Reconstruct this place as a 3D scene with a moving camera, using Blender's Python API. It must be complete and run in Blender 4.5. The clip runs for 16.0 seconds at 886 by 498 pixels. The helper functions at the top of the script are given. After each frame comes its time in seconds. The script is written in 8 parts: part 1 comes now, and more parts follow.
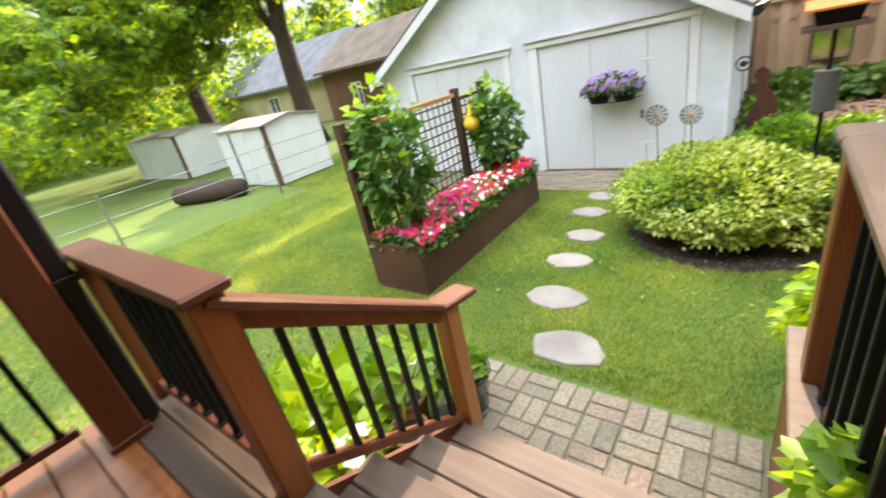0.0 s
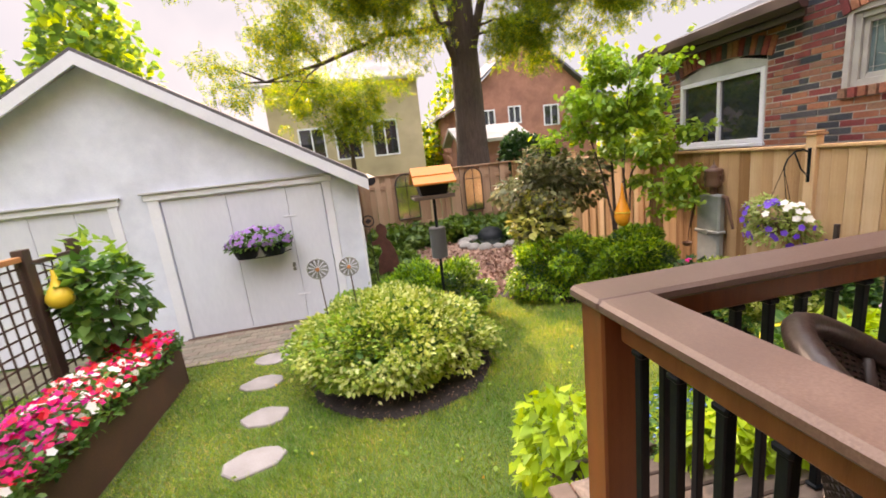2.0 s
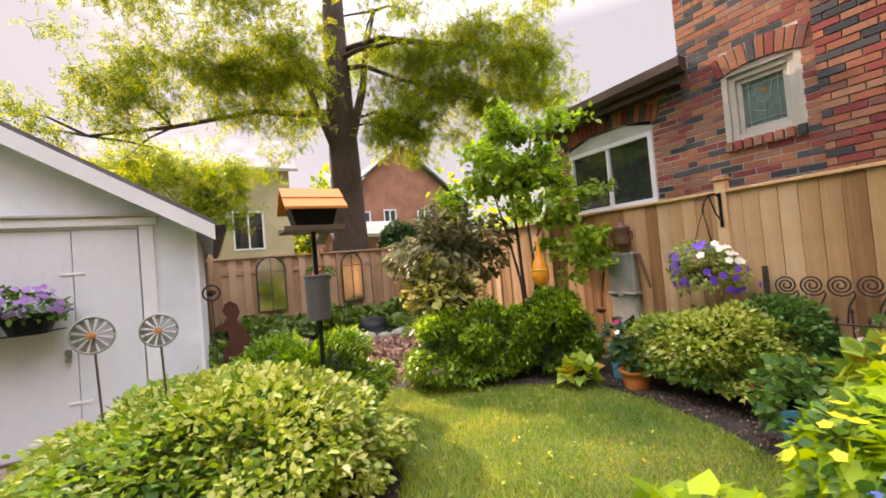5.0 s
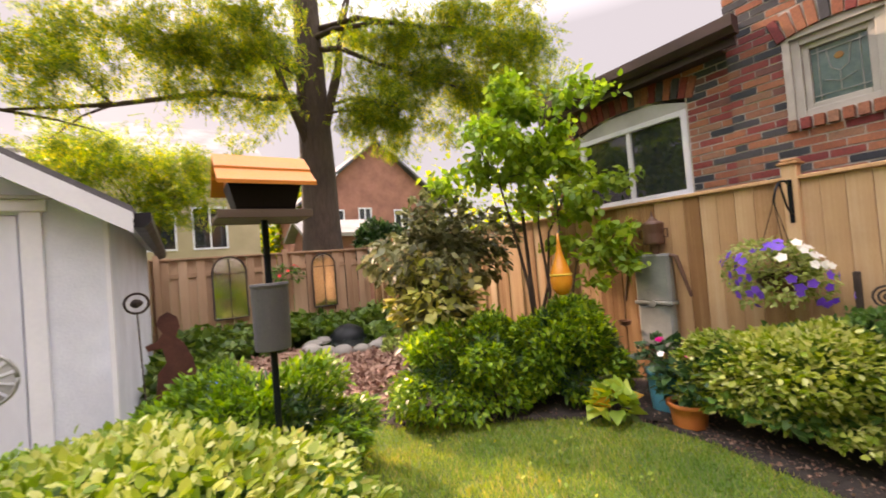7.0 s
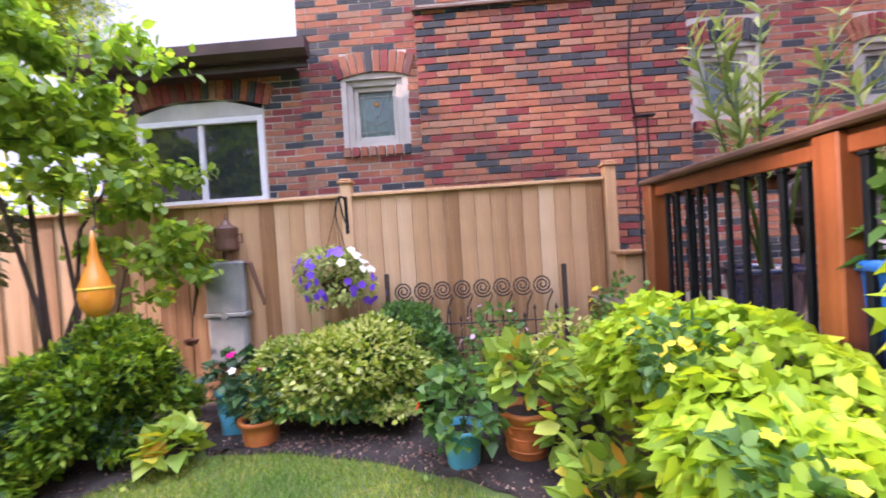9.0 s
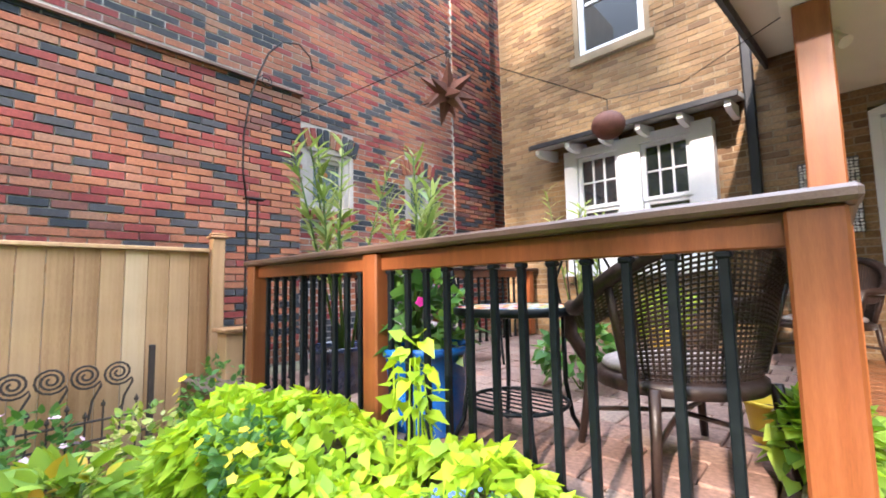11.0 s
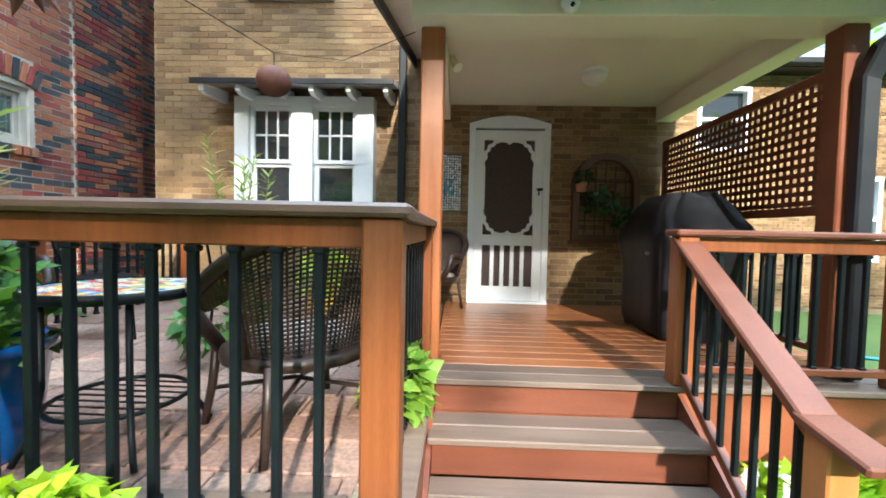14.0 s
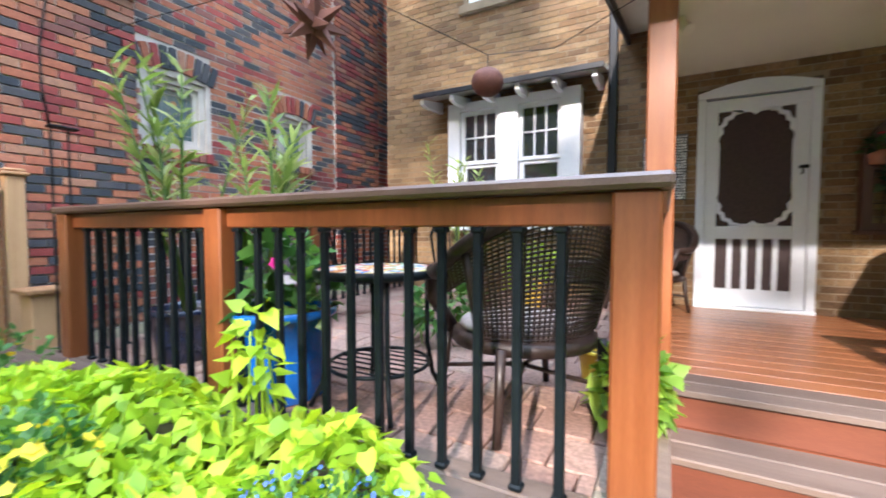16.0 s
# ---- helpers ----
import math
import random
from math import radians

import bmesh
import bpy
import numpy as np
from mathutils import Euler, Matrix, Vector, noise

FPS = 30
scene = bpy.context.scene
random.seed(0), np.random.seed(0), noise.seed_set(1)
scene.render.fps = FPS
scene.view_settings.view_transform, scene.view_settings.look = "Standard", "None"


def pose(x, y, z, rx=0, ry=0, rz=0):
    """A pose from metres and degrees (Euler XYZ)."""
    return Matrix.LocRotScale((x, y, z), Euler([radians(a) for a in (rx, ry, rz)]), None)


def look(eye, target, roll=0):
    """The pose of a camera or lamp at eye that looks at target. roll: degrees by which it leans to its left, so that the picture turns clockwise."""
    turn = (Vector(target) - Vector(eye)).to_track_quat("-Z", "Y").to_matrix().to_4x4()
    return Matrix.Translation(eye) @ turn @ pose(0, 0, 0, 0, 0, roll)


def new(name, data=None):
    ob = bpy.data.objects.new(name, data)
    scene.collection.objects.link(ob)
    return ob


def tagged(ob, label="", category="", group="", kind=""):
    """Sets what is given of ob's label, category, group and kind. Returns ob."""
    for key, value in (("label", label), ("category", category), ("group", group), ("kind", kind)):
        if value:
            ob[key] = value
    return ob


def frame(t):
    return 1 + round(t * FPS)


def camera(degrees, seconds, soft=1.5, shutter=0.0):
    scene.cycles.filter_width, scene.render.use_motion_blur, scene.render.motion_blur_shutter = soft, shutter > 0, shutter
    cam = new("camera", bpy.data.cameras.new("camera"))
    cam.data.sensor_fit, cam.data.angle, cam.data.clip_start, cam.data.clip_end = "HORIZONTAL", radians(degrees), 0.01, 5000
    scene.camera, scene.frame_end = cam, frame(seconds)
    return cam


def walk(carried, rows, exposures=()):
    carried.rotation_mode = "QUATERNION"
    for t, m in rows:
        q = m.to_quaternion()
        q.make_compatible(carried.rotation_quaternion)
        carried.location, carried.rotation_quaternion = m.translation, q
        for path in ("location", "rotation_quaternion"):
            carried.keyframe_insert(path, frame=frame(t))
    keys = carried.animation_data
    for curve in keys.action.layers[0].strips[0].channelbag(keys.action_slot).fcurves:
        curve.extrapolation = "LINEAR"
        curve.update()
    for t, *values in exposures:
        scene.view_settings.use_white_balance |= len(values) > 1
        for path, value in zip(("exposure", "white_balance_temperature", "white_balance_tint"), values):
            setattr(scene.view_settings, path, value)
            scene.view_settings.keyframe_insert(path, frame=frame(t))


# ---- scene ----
cam = camera(94.0, 16.0, soft=1.7, shutter=0.2)
EXPOSURES = [(0.0, 1.94, 6800, 22), (2.5, 1.66, 7300, 38), (4.7, 1.6, 7300, 37), (7.0, 1.60, 7550, 39), (8.0, 1.88, 6550, 40), (8.8, 2.1, 5950, 52), (10.2, 2.38, 5750, 27), (12.5, 2.34, 5800, 23), (14.2, 2.14, 5350, 9), (16.0, 2.22, 5400, 22)]
PATH = [
    (0, (0.721, 2.57, 2.003), (-0.471, 3.955, 1.189), -12.3),
    (0.5, (0.577, 2.67, 2.028), (-0.006, 4.457, 1.345), -9.7),
    (1, (0.404, 2.789, 2.052), (0.274, 4.702, 1.484), -8.0),
    (1.5, (0.368, 2.993, 2.043), (0.484, 4.927, 1.548), -7.5),
    (2, (0.348, 3.143, 2.008), (0.697, 5.067, 1.587), -6.4),
    (2.5, (0.333, 3.351, 1.871), (0.811, 5.243, 1.486), -5.7),
    (3, (0.370, 3.556, 1.739), (0.854, 5.449, 1.420), -5.9),
    (3.5, (0.389, 3.729, 1.625), (1.012, 5.589, 1.370), -5.2),
    (4, (0.382, 3.908, 1.514), (1.141, 5.727, 1.359), -4.9),
    (4.5, (0.419, 4.094, 1.369), (1.339, 5.854, 1.357), -5.0),
    (4.7, (0.413, 4.170, 1.344), (1.379, 5.907, 1.380), -5.0),
    (6.8, (0.658, 5.201, 1.353), (1.654, 6.933, 1.435), -4.9),
    (7, (0.702, 5.215, 1.368), (1.789, 6.893, 1.415), -4.7),
    (7.5, (0.862, 5.401, 1.383), (2.292, 6.8, 1.381), -4.6),
    (8, (0.959, 5.448, 1.397), (2.662, 6.496, 1.365), -4.5),
    (8.5, (1.025, 5.412, 1.319), (2.924, 6.039, 1.293), -4.1),
    (9, (1.015, 5.402, 1.305), (3.013, 5.488, 1.268), -3.6),
    (9.5, (0.987, 5.364, 1.314), (2.931, 4.895, 1.304), -2.6),
    (10, (0.906, 5.37, 1.367), (2.656, 4.402, 1.393), -2.0),
    (10.2, (0.93, 5.307, 1.368), (2.6, 4.208, 1.436), -1.7),
    (12.5, (0.88, 5.285, 1.65), (1.646, 3.439, 1.727), -0.7),
    (13, (0.804, 5.28, 1.654), (1.29, 3.34, 1.663), -0.3),
    (13.5, (0.772, 5.221, 1.603), (1.044, 3.24, 1.549), 0.3),
    (14, (0.759, 5.182, 1.56), (0.825, 3.184, 1.477), 1.2),
    (14.5, (0.734, 5.147, 1.538), (0.651, 3.152, 1.43), 1.8),
    (15, (0.736, 5.121, 1.518), (0.641, 3.126, 1.403), 1.4),
    (15.5, (0.802, 5.146, 1.519), (1.1, 3.17, 1.443), 0.8),
    (16, (0.893, 5.157, 1.502), (1.839, 3.397, 1.411), -0.0),
]
walk(cam, [(t, look(eye, target, roll)) for t, eye, target, roll in PATH], EXPOSURES)

# ---- light ----
SUN = Vector((-0.18, 0.88, 0.48)).normalized()
world = bpy.data.worlds.new("sky")
scene.world = world
world.use_nodes = True
wn, wl = world.node_tree.nodes, world.node_tree.links
wn.clear()
sky = wn.new("ShaderNodeTexSky")
sky.sky_type, sky.sun_disc = "NISHITA", False
sky.sun_elevation, sky.sun_rotation = math.asin(SUN.z), math.atan2(SUN.x, SUN.y)
sky.air_density, sky.dust_density, sky.ozone_density = 1.0, 3.0, 1.0
cloud_at, cloud, cloud_ramp = wn.new("ShaderNodeTexCoord"), wn.new("ShaderNodeTexNoise"), wn.new("ShaderNodeValToRGB")
cloud.inputs["Scale"].default_value, cloud.inputs["Detail"].default_value = 2.2, 5
cloud_ramp.color_ramp.elements[0].position, cloud_ramp.color_ramp.elements[0].color = 0.30, (0.965, 0.965, 0.965, 1)
cloud_ramp.color_ramp.elements[1].position, cloud_ramp.color_ramp.elements[1].color = 0.62, (0.995, 0.995, 0.995, 1)
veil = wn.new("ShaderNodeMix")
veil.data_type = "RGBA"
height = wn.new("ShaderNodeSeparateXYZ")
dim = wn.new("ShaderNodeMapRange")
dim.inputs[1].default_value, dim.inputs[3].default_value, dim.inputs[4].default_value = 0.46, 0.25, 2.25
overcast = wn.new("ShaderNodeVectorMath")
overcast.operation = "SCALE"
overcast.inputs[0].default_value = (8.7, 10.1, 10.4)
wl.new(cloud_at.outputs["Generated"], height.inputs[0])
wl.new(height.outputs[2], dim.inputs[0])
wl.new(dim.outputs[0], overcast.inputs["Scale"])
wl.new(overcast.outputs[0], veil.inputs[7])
sky_bg, sky_out = wn.new("ShaderNodeBackground"), wn.new("ShaderNodeOutputWorld")
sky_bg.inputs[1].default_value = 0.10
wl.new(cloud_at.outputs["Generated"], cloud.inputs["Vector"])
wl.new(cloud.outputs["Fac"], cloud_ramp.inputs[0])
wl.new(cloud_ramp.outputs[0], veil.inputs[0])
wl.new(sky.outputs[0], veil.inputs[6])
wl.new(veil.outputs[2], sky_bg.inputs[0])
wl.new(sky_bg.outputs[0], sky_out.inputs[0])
sun = new("sun", bpy.data.lights.new("sun", "SUN"))
sun.data.energy, sun.data.angle, sun.data.color = 3.6, radians(1.2), (1.0, 0.84, 0.60)
sun.matrix_world = look(SUN * 60, (0, 0, 0))


# ---- materials ----
def shader(name):
    m = bpy.data.materials.new(name)
    m.use_nodes = True
    n = m.node_tree.nodes
    return m, n, m.node_tree.links, n["Principled BSDF"]


def ramp_of(n, stops, hard=False):
    r = n.new("ShaderNodeValToRGB")
    r.color_ramp.interpolation = "CONSTANT" if hard else "LINEAR"
    e = r.color_ramp.elements
    while len(e) < len(stops):
        e.new(0.5)
    for i, (p, c) in enumerate(stops):
        e[i].position, e[i].color = p, (*c, 1)
    return r


def surf(name, stops, rough=0.7, scale=6.0, stretch=(1, 1, 1), bump=0.25, fine=90.0, metal=0.0, vary="", amount=0.25, stain=0.3, gloss=0.5, bump_d=0.004, coat=0.0):
    """A surface: colour ramp over coarse noise, finer grain over it, stains, bump; vary: 'object' or 'island' gives each piece its own tone."""
    m, n, l, p = shader(name)
    tc = n.new("ShaderNodeTexCoord")
    mp = n.new("ShaderNodeMapping")
    mp.inputs["Scale"].default_value = stretch
    l.new(tc.outputs["Object"], mp.inputs[0])
    a, b, c = (n.new("ShaderNodeTexNoise") for _ in range(3))
    for t, sc_, d in ((a, scale, 6), (b, fine, 3), (c, scale * 0.23, 4)):
        t.inputs["Scale"].default_value, t.inputs["Detail"].default_value = sc_, d
        l.new((mp if t is not c else tc).outputs[0 if t is not c else "Object"], t.inputs["Vector"])
    fac = n.new("ShaderNodeMath")
    fac.operation = "MULTIPLY_ADD"
    fac.inputs[1].default_value, fac.inputs[2].default_value = 0.45, 0.0
    l.new(b.outputs["Fac"], fac.inputs[0])
    add = n.new("ShaderNodeMath")
    add.operation = "MULTIPLY_ADD"
    add.inputs[1].default_value = 0.62
    l.new(a.outputs["Fac"], add.inputs[0])
    l.new(fac.outputs[0], add.inputs[2])
    src = add
    if vary:
        o = n.new("ShaderNodeObjectInfo") if vary == "object" else n.new("ShaderNodeNewGeometry")
        mx = n.new("ShaderNodeMath")
        mx.operation = "MULTIPLY_ADD"
        mx.inputs[1].default_value = amount
        l.new(o.outputs["Random" if vary == "object" else "Random Per Island"], mx.inputs[0])
        sub = n.new("ShaderNodeMath")
        sub.operation = "SUBTRACT"
        sub.inputs[1].default_value = amount * 0.5
        l.new(add.outputs[0], sub.inputs[0])
        l.new(sub.outputs[0], mx.inputs[2])
        src = mx
    r = ramp_of(n, stops)
    l.new(src.outputs[0], r.inputs[0])
    mix = n.new("ShaderNodeMix")
    mix.data_type, mix.blend_type = "RGBA", "MULTIPLY"
    st = ramp_of(n, [(0.35, (1 - stain,) * 3), (0.62, (1, 1, 1))])
    l.new(c.outputs["Fac"], st.inputs[0])
    mix.inputs[0].default_value = 1.0
    l.new(r.outputs[0], mix.inputs[6])
    l.new(st.outputs[0], mix.inputs[7])
    l.new(mix.outputs[2], p.inputs["Base Color"])
    rr = n.new("ShaderNodeMapRange")
    rr.inputs[3].default_value, rr.inputs[4].default_value = max(0.03, rough - 0.12), min(1, rough + 0.12)
    l.new(a.outputs["Fac"], rr.inputs[0])
    l.new(rr.outputs[0], p.inputs["Roughness"])
    p.inputs["Metallic"].default_value = metal
    p.inputs["Specular IOR Level"].default_value = gloss
    p.inputs["Coat Weight"].default_value = coat
    bu = n.new("ShaderNodeBump")
    bu.inputs["Strength"].default_value, bu.inputs["Distance"].default_value = bump, bump_d
    l.new(add.outputs[0], bu.inputs["Height"])
    l.new(bu.outputs[0], p.inputs["Normal"])
    return m


def brick_mat(name, stops, vary):
    """Fired brick: each brick takes one tone of the blend; grain and soot over it."""
    m, n, l, p = shader(name)
    o = n.new("ShaderNodeObjectInfo") if vary == "object" else n.new("ShaderNodeNewGeometry")
    r = ramp_of(n, stops, True)
    l.new(o.outputs["Random" if vary == "object" else "Random Per Island"], r.inputs[0])
    tc, a, c = n.new("ShaderNodeTexCoord"), n.new("ShaderNodeTexNoise"), n.new("ShaderNodeTexNoise")
    a.inputs["Scale"].default_value, a.inputs["Detail"].default_value = 55, 5
    c.inputs["Scale"].default_value, c.inputs["Detail"].default_value = 1.1, 5
    g = n.new("ShaderNodeNewGeometry")
    l.new(g.outputs["Position"], a.inputs["Vector"])
    l.new(g.outputs["Position"], c.inputs["Vector"])
    s1 = ramp_of(n, [(0.3, (0.62, 0.6, 0.6)), (0.7, (1.15, 1.12, 1.1))])
    s2 = ramp_of(n, [(0.32, (0.70, 0.69, 0.70)), (0.6, (0.95, 0.94, 0.92))])
    l.new(a.outputs["Fac"], s1.inputs[0])
    l.new(c.outputs["Fac"], s2.inputs[0])
    src = r
    for s in (s1, s2):
        mix = n.new("ShaderNodeMix")
        mix.data_type, mix.blend_type = "RGBA", "MULTIPLY"
        mix.inputs[0].default_value = 1.0
        l.new(src.outputs[0 if src is r else 2], mix.inputs[6])
        l.new(s.outputs[0], mix.inputs[7])
        src = mix
    l.new(src.outputs[2], p.inputs["Base Color"])
    p.inputs["Roughness"].default_value = 0.85
    bu = n.new("ShaderNodeBump")
    bu.inputs["Strength"].default_value, bu.inputs["Distance"].default_value = 0.5, 0.003
    l.new(a.outputs["Fac"], bu.inputs["Height"])
    l.new(bu.outputs[0], p.inputs["Normal"])
    return m


def leaf_mat(name, stops, rough=0.45, glow=0.35, hard=False, tones=((0.72, 0.76, 0.75), (1.12, 1.08, 1.0)), spot=2.3):
    """Leaves: each leaf its own tone, light passes through the blade."""
    m, n, l, p = shader(name)
    g = n.new("ShaderNodeNewGeometry")
    r = ramp_of(n, stops, hard)
    l.new(g.outputs["Random Per Island"], r.inputs[0])
    no = n.new("ShaderNodeTexNoise")
    no.inputs["Scale"].default_value = spot
    l.new(g.outputs["Position"], no.inputs["Vector"])
    tone = ramp_of(n, [(0.3, tones[0]), (0.7, tones[1])])
    l.new(no.outputs["Fac"], tone.inputs[0])
    mix = n.new("ShaderNodeMix")
    mix.data_type, mix.blend_type = "RGBA", "MULTIPLY"
    mix.inputs[0].default_value = 1.0
    l.new(r.outputs[0], mix.inputs[6])
    l.new(tone.outputs[0], mix.inputs[7])
    l.new(mix.outputs[2], p.inputs["Base Color"])
    p.inputs["Roughness"].default_value = rough
    p.inputs["Specular IOR Level"].default_value = 0.35
    tr, ms = n.new("ShaderNodeBsdfTranslucent"), n.new("ShaderNodeMixShader")
    hs = n.new("ShaderNodeHueSaturation")
    hs.inputs["Hue"].default_value, hs.inputs["Saturation"].default_value, hs.inputs["Value"].default_value = 0.485, 1.15, 1.9
    l.new(mix.outputs[2], hs.inputs["Color"])
    l.new(hs.outputs[0], tr.inputs[0])
    ms.inputs[0].default_value = glow
    l.new(p.outputs[0], ms.inputs[1])
    l.new(tr.outputs[0], ms.inputs[2])
    l.new(ms.outputs[0], n["Material Output"].inputs[0])
    return m


def glass_mat(name, tint=(0.02, 0.025, 0.03), rough=0.03, clear=0.0):
    m, n, l, p = shader(name)
    p.inputs["Base Color"].default_value = (*tint, 1)
    p.inputs["Roughness"].default_value = rough
    p.inputs["IOR"].default_value = 1.5
    p.inputs["Specular IOR Level"].default_value = 0.9
    p.inputs["Transmission Weight"].default_value = clear
    return m


RED_STOPS = [(0.0, (0.341, 0.122, 0.068)), (0.16, (0.397, 0.160, 0.085)), (0.30, (0.284, 0.058, 0.051)), (0.42, (0.222, 0.038, 0.039)), (0.49, (0.363, 0.160, 0.099)),
             (0.60, (0.189, 0.080, 0.067)), (0.68, (0.061, 0.066, 0.079)), (0.82, (0.031, 0.041, 0.056)), (0.92, (0.330, 0.177, 0.114))]
YEL_STOPS = [(0.0, (0.295, 0.188, 0.084)), (0.2, (0.246, 0.152, 0.068)), (0.4, (0.336, 0.224, 0.112)), (0.58, (0.213, 0.124, 0.052)), (0.72, (0.279, 0.176, 0.088)), (0.88, (0.164, 0.096, 0.044))]
PAV_STOPS = [(0.0, (0.30, 0.185, 0.145)), (0.3, (0.35, 0.23, 0.18)), (0.6, (0.27, 0.17, 0.135)), (0.8, (0.33, 0.235, 0.185))]
OLD_STOPS = [(0.0, (0.26, 0.23, 0.17)), (0.3, (0.31, 0.265, 0.20)), (0.6, (0.22, 0.20, 0.15)), (0.8, (0.28, 0.22, 0.17))]
M = {}
for key, stops in (("red", RED_STOPS), ("yellow", YEL_STOPS), ("paver", PAV_STOPS), ("old_paver", OLD_STOPS)):
    M[key + "_brick"] = brick_mat(key + "_brick", stops, "object")
    M[key + "_bricks"] = brick_mat(key + "_bricks", stops, "island")
M["mortar"] = surf("mortar", [(0.2, (0.40, 0.375, 0.35)), (0.8, (0.53, 0.50, 0.46))], 0.95, 14, bump=0.5)
M["mortar_dark"] = surf("mortar_dark", [(0.2, (0.24, 0.18, 0.115)), (0.8, (0.33, 0.26, 0.175))], 0.95, 14, bump=0.5)
M["sand_joint"] = surf("sand_joint", [(0.2, (0.10, 0.09, 0.06)), (0.8, (0.18, 0.17, 0.10))], 0.95, 20)
M["cedar"] = surf("cedar", [(0.2, (0.34, 0.165, 0.062)), (0.45, (0.57, 0.325, 0.155)), (0.7, (0.67, 0.415, 0.215)), (0.9, (0.76, 0.52, 0.31))], 0.65, 2.2, (11, 11, 0.5), 0.4, 55, vary="object", amount=0.7, stain=0.45)
M["cedar_far"] = surf("cedar_far", [(0.2, (0.33, 0.19, 0.11)), (0.5, (0.45, 0.28, 0.17)), (0.85, (0.55, 0.37, 0.24))], 0.75, 2.2, (9, 9, 0.8), 0.3, 40, vary="object", amount=0.5, stain=0.3)
M["stain_post"] = surf("stained_post", [(0.15, (0.105, 0.027, 0.008)), (0.5, (0.225, 0.066, 0.018)), (0.85, (0.33, 0.118, 0.036))], 0.38, 2.0, (14, 14, 0.6), 0.25, 60, vary="object", amount=0.2, stain=0.45)
M["stain_dark"] = surf("stained_dark", [(0.2, (0.105, 0.030, 0.014)), (0.55, (0.185, 0.055, 0.024)), (0.85, (0.27, 0.095, 0.042))], 0.4, 2.0, (2, 2, 2), 0.2, 50, vary="object", amount=0.2)
M["rail_cap"] = surf("rail_cap", [(0.2, (0.070, 0.038, 0.027)), (0.55, (0.125, 0.074, 0.054)), (0.85, (0.20, 0.13, 0.10))], 0.42, 1.6, (3, 3, 3), 0.4, 70, vary="object", amount=0.15, stain=0.4)
M["porch_plank"] = surf("porch_plank", [(0.15, (0.17, 0.060, 0.024)), (0.5, (0.29, 0.110, 0.042)), (0.85, (0.40, 0.17, 0.07))], 0.3, 1.6, (0.7, 10, 10), 0.2, 45, vary="object", amount=0.35, gloss=0.6)
M["tread"] = surf("weathered_tread", [(0.15, (0.075, 0.048, 0.034)), (0.5, (0.14, 0.095, 0.07)), (0.85, (0.24, 0.17, 0.13))], 0.65, 1.8, (0.7, 14, 14), 0.5, 50, vary="object", amount=0.25, stain=0.4)
M["riser"] = surf("stained_riser", [(0.2, (0.075, 0.022, 0.012)), (0.6, (0.15, 0.045, 0.021)), (0.9, (0.23, 0.085, 0.04))], 0.4, 1.6, (0.8, 8, 8), 0.2, 45, vary="object", amount=0.2)
# lighter version of the post stain, with the sunlight on the newel painted in
M["newel"] = surf("sunlit_post", [(0.2, (0.30, 0.11, 0.03)), (0.55, (0.42, 0.17, 0.05)), (0.85, (0.50, 0.23, 0.08))], 0.4, 2.0, (12, 12, 0.7), 0.2, 50, stain=0.3)
M["stair_cap"] = surf("stair_cap", [(0.2, (0.075, 0.027, 0.016)), (0.55, (0.135, 0.050, 0.030)), (0.85, (0.21, 0.09, 0.058))], 0.42, 1.6, (3, 3, 3), 0.35, 60, stain=0.4, gloss=0.32)
M["black_iron"] = surf("black_iron", [(0.2, (0.003, 0.0048, 0.006)), (0.8, (0.007, 0.011, 0.014))], 0.45, 20, bump=0.15, stain=0.1, gloss=0.2)
M["white_paint"] = surf("white_paint", [(0.2, (0.68, 0.715, 0.78)), (0.8, (0.80, 0.825, 0.88))], 0.55, 3, bump=0.25, stain=0.10, fine=35)
M["white_door"] = surf("white_door_paint", [(0.2, (0.60, 0.64, 0.72)), (0.8, (0.72, 0.755, 0.83))], 0.5, 3, (1, 1, 0.3), bump=0.2, stain=0.10, fine=30)
M["stucco"] = surf("white_stucco", [(0.2, (0.62, 0.68, 0.79)), (0.8, (0.76, 0.81, 0.90))], 0.9, 9, bump=0.7, fine=60, stain=0.13, bump_d=0.008)
M["cream"] = surf("cream_paint", [(0.2, (0.74, 0.71, 0.59)), (0.8, (0.82, 0.79, 0.68))], 0.55, 3, bump=0.15, stain=0.08)
M["grey_trim"] = surf("grey_trim", [(0.2, (0.42, 0.43, 0.42)), (0.8, (0.56, 0.57, 0.56))], 0.6, 8, bump=0.2)
M["shingle"] = surf("shingle", [(0.2, (0.06, 0.06, 0.065)), (0.8, (0.16, 0.155, 0.16))], 0.95, 14, bump=0.6, vary="island")
M["dark_gutter"] = surf("dark_gutter", [(0.2, (0.008, 0.009, 0.013)), (0.8, (0.018, 0.02, 0.026))], 0.45, 6, bump=0.1, gloss=0.35)
M["brown_gutter"] = surf("brown_gutter", [(0.2, (0.035, 0.018, 0.018)), (0.8, (0.07, 0.04, 0.04))], 0.45, 6, bump=0.1)
M["window"] = glass_mat("window_glass")
M["clear"] = glass_mat("clear_glass", (0.9, 0.93, 0.92), 0.02, 1.0)
# dark red-brown of the dim interior behind is put into the mesh colour
M["screen"] = surf("dim_screen_mesh", [(0.2, (0.030, 0.015, 0.014)), (0.8, (0.060, 0.030, 0.028))], 0.6, 200, bump=0.4)
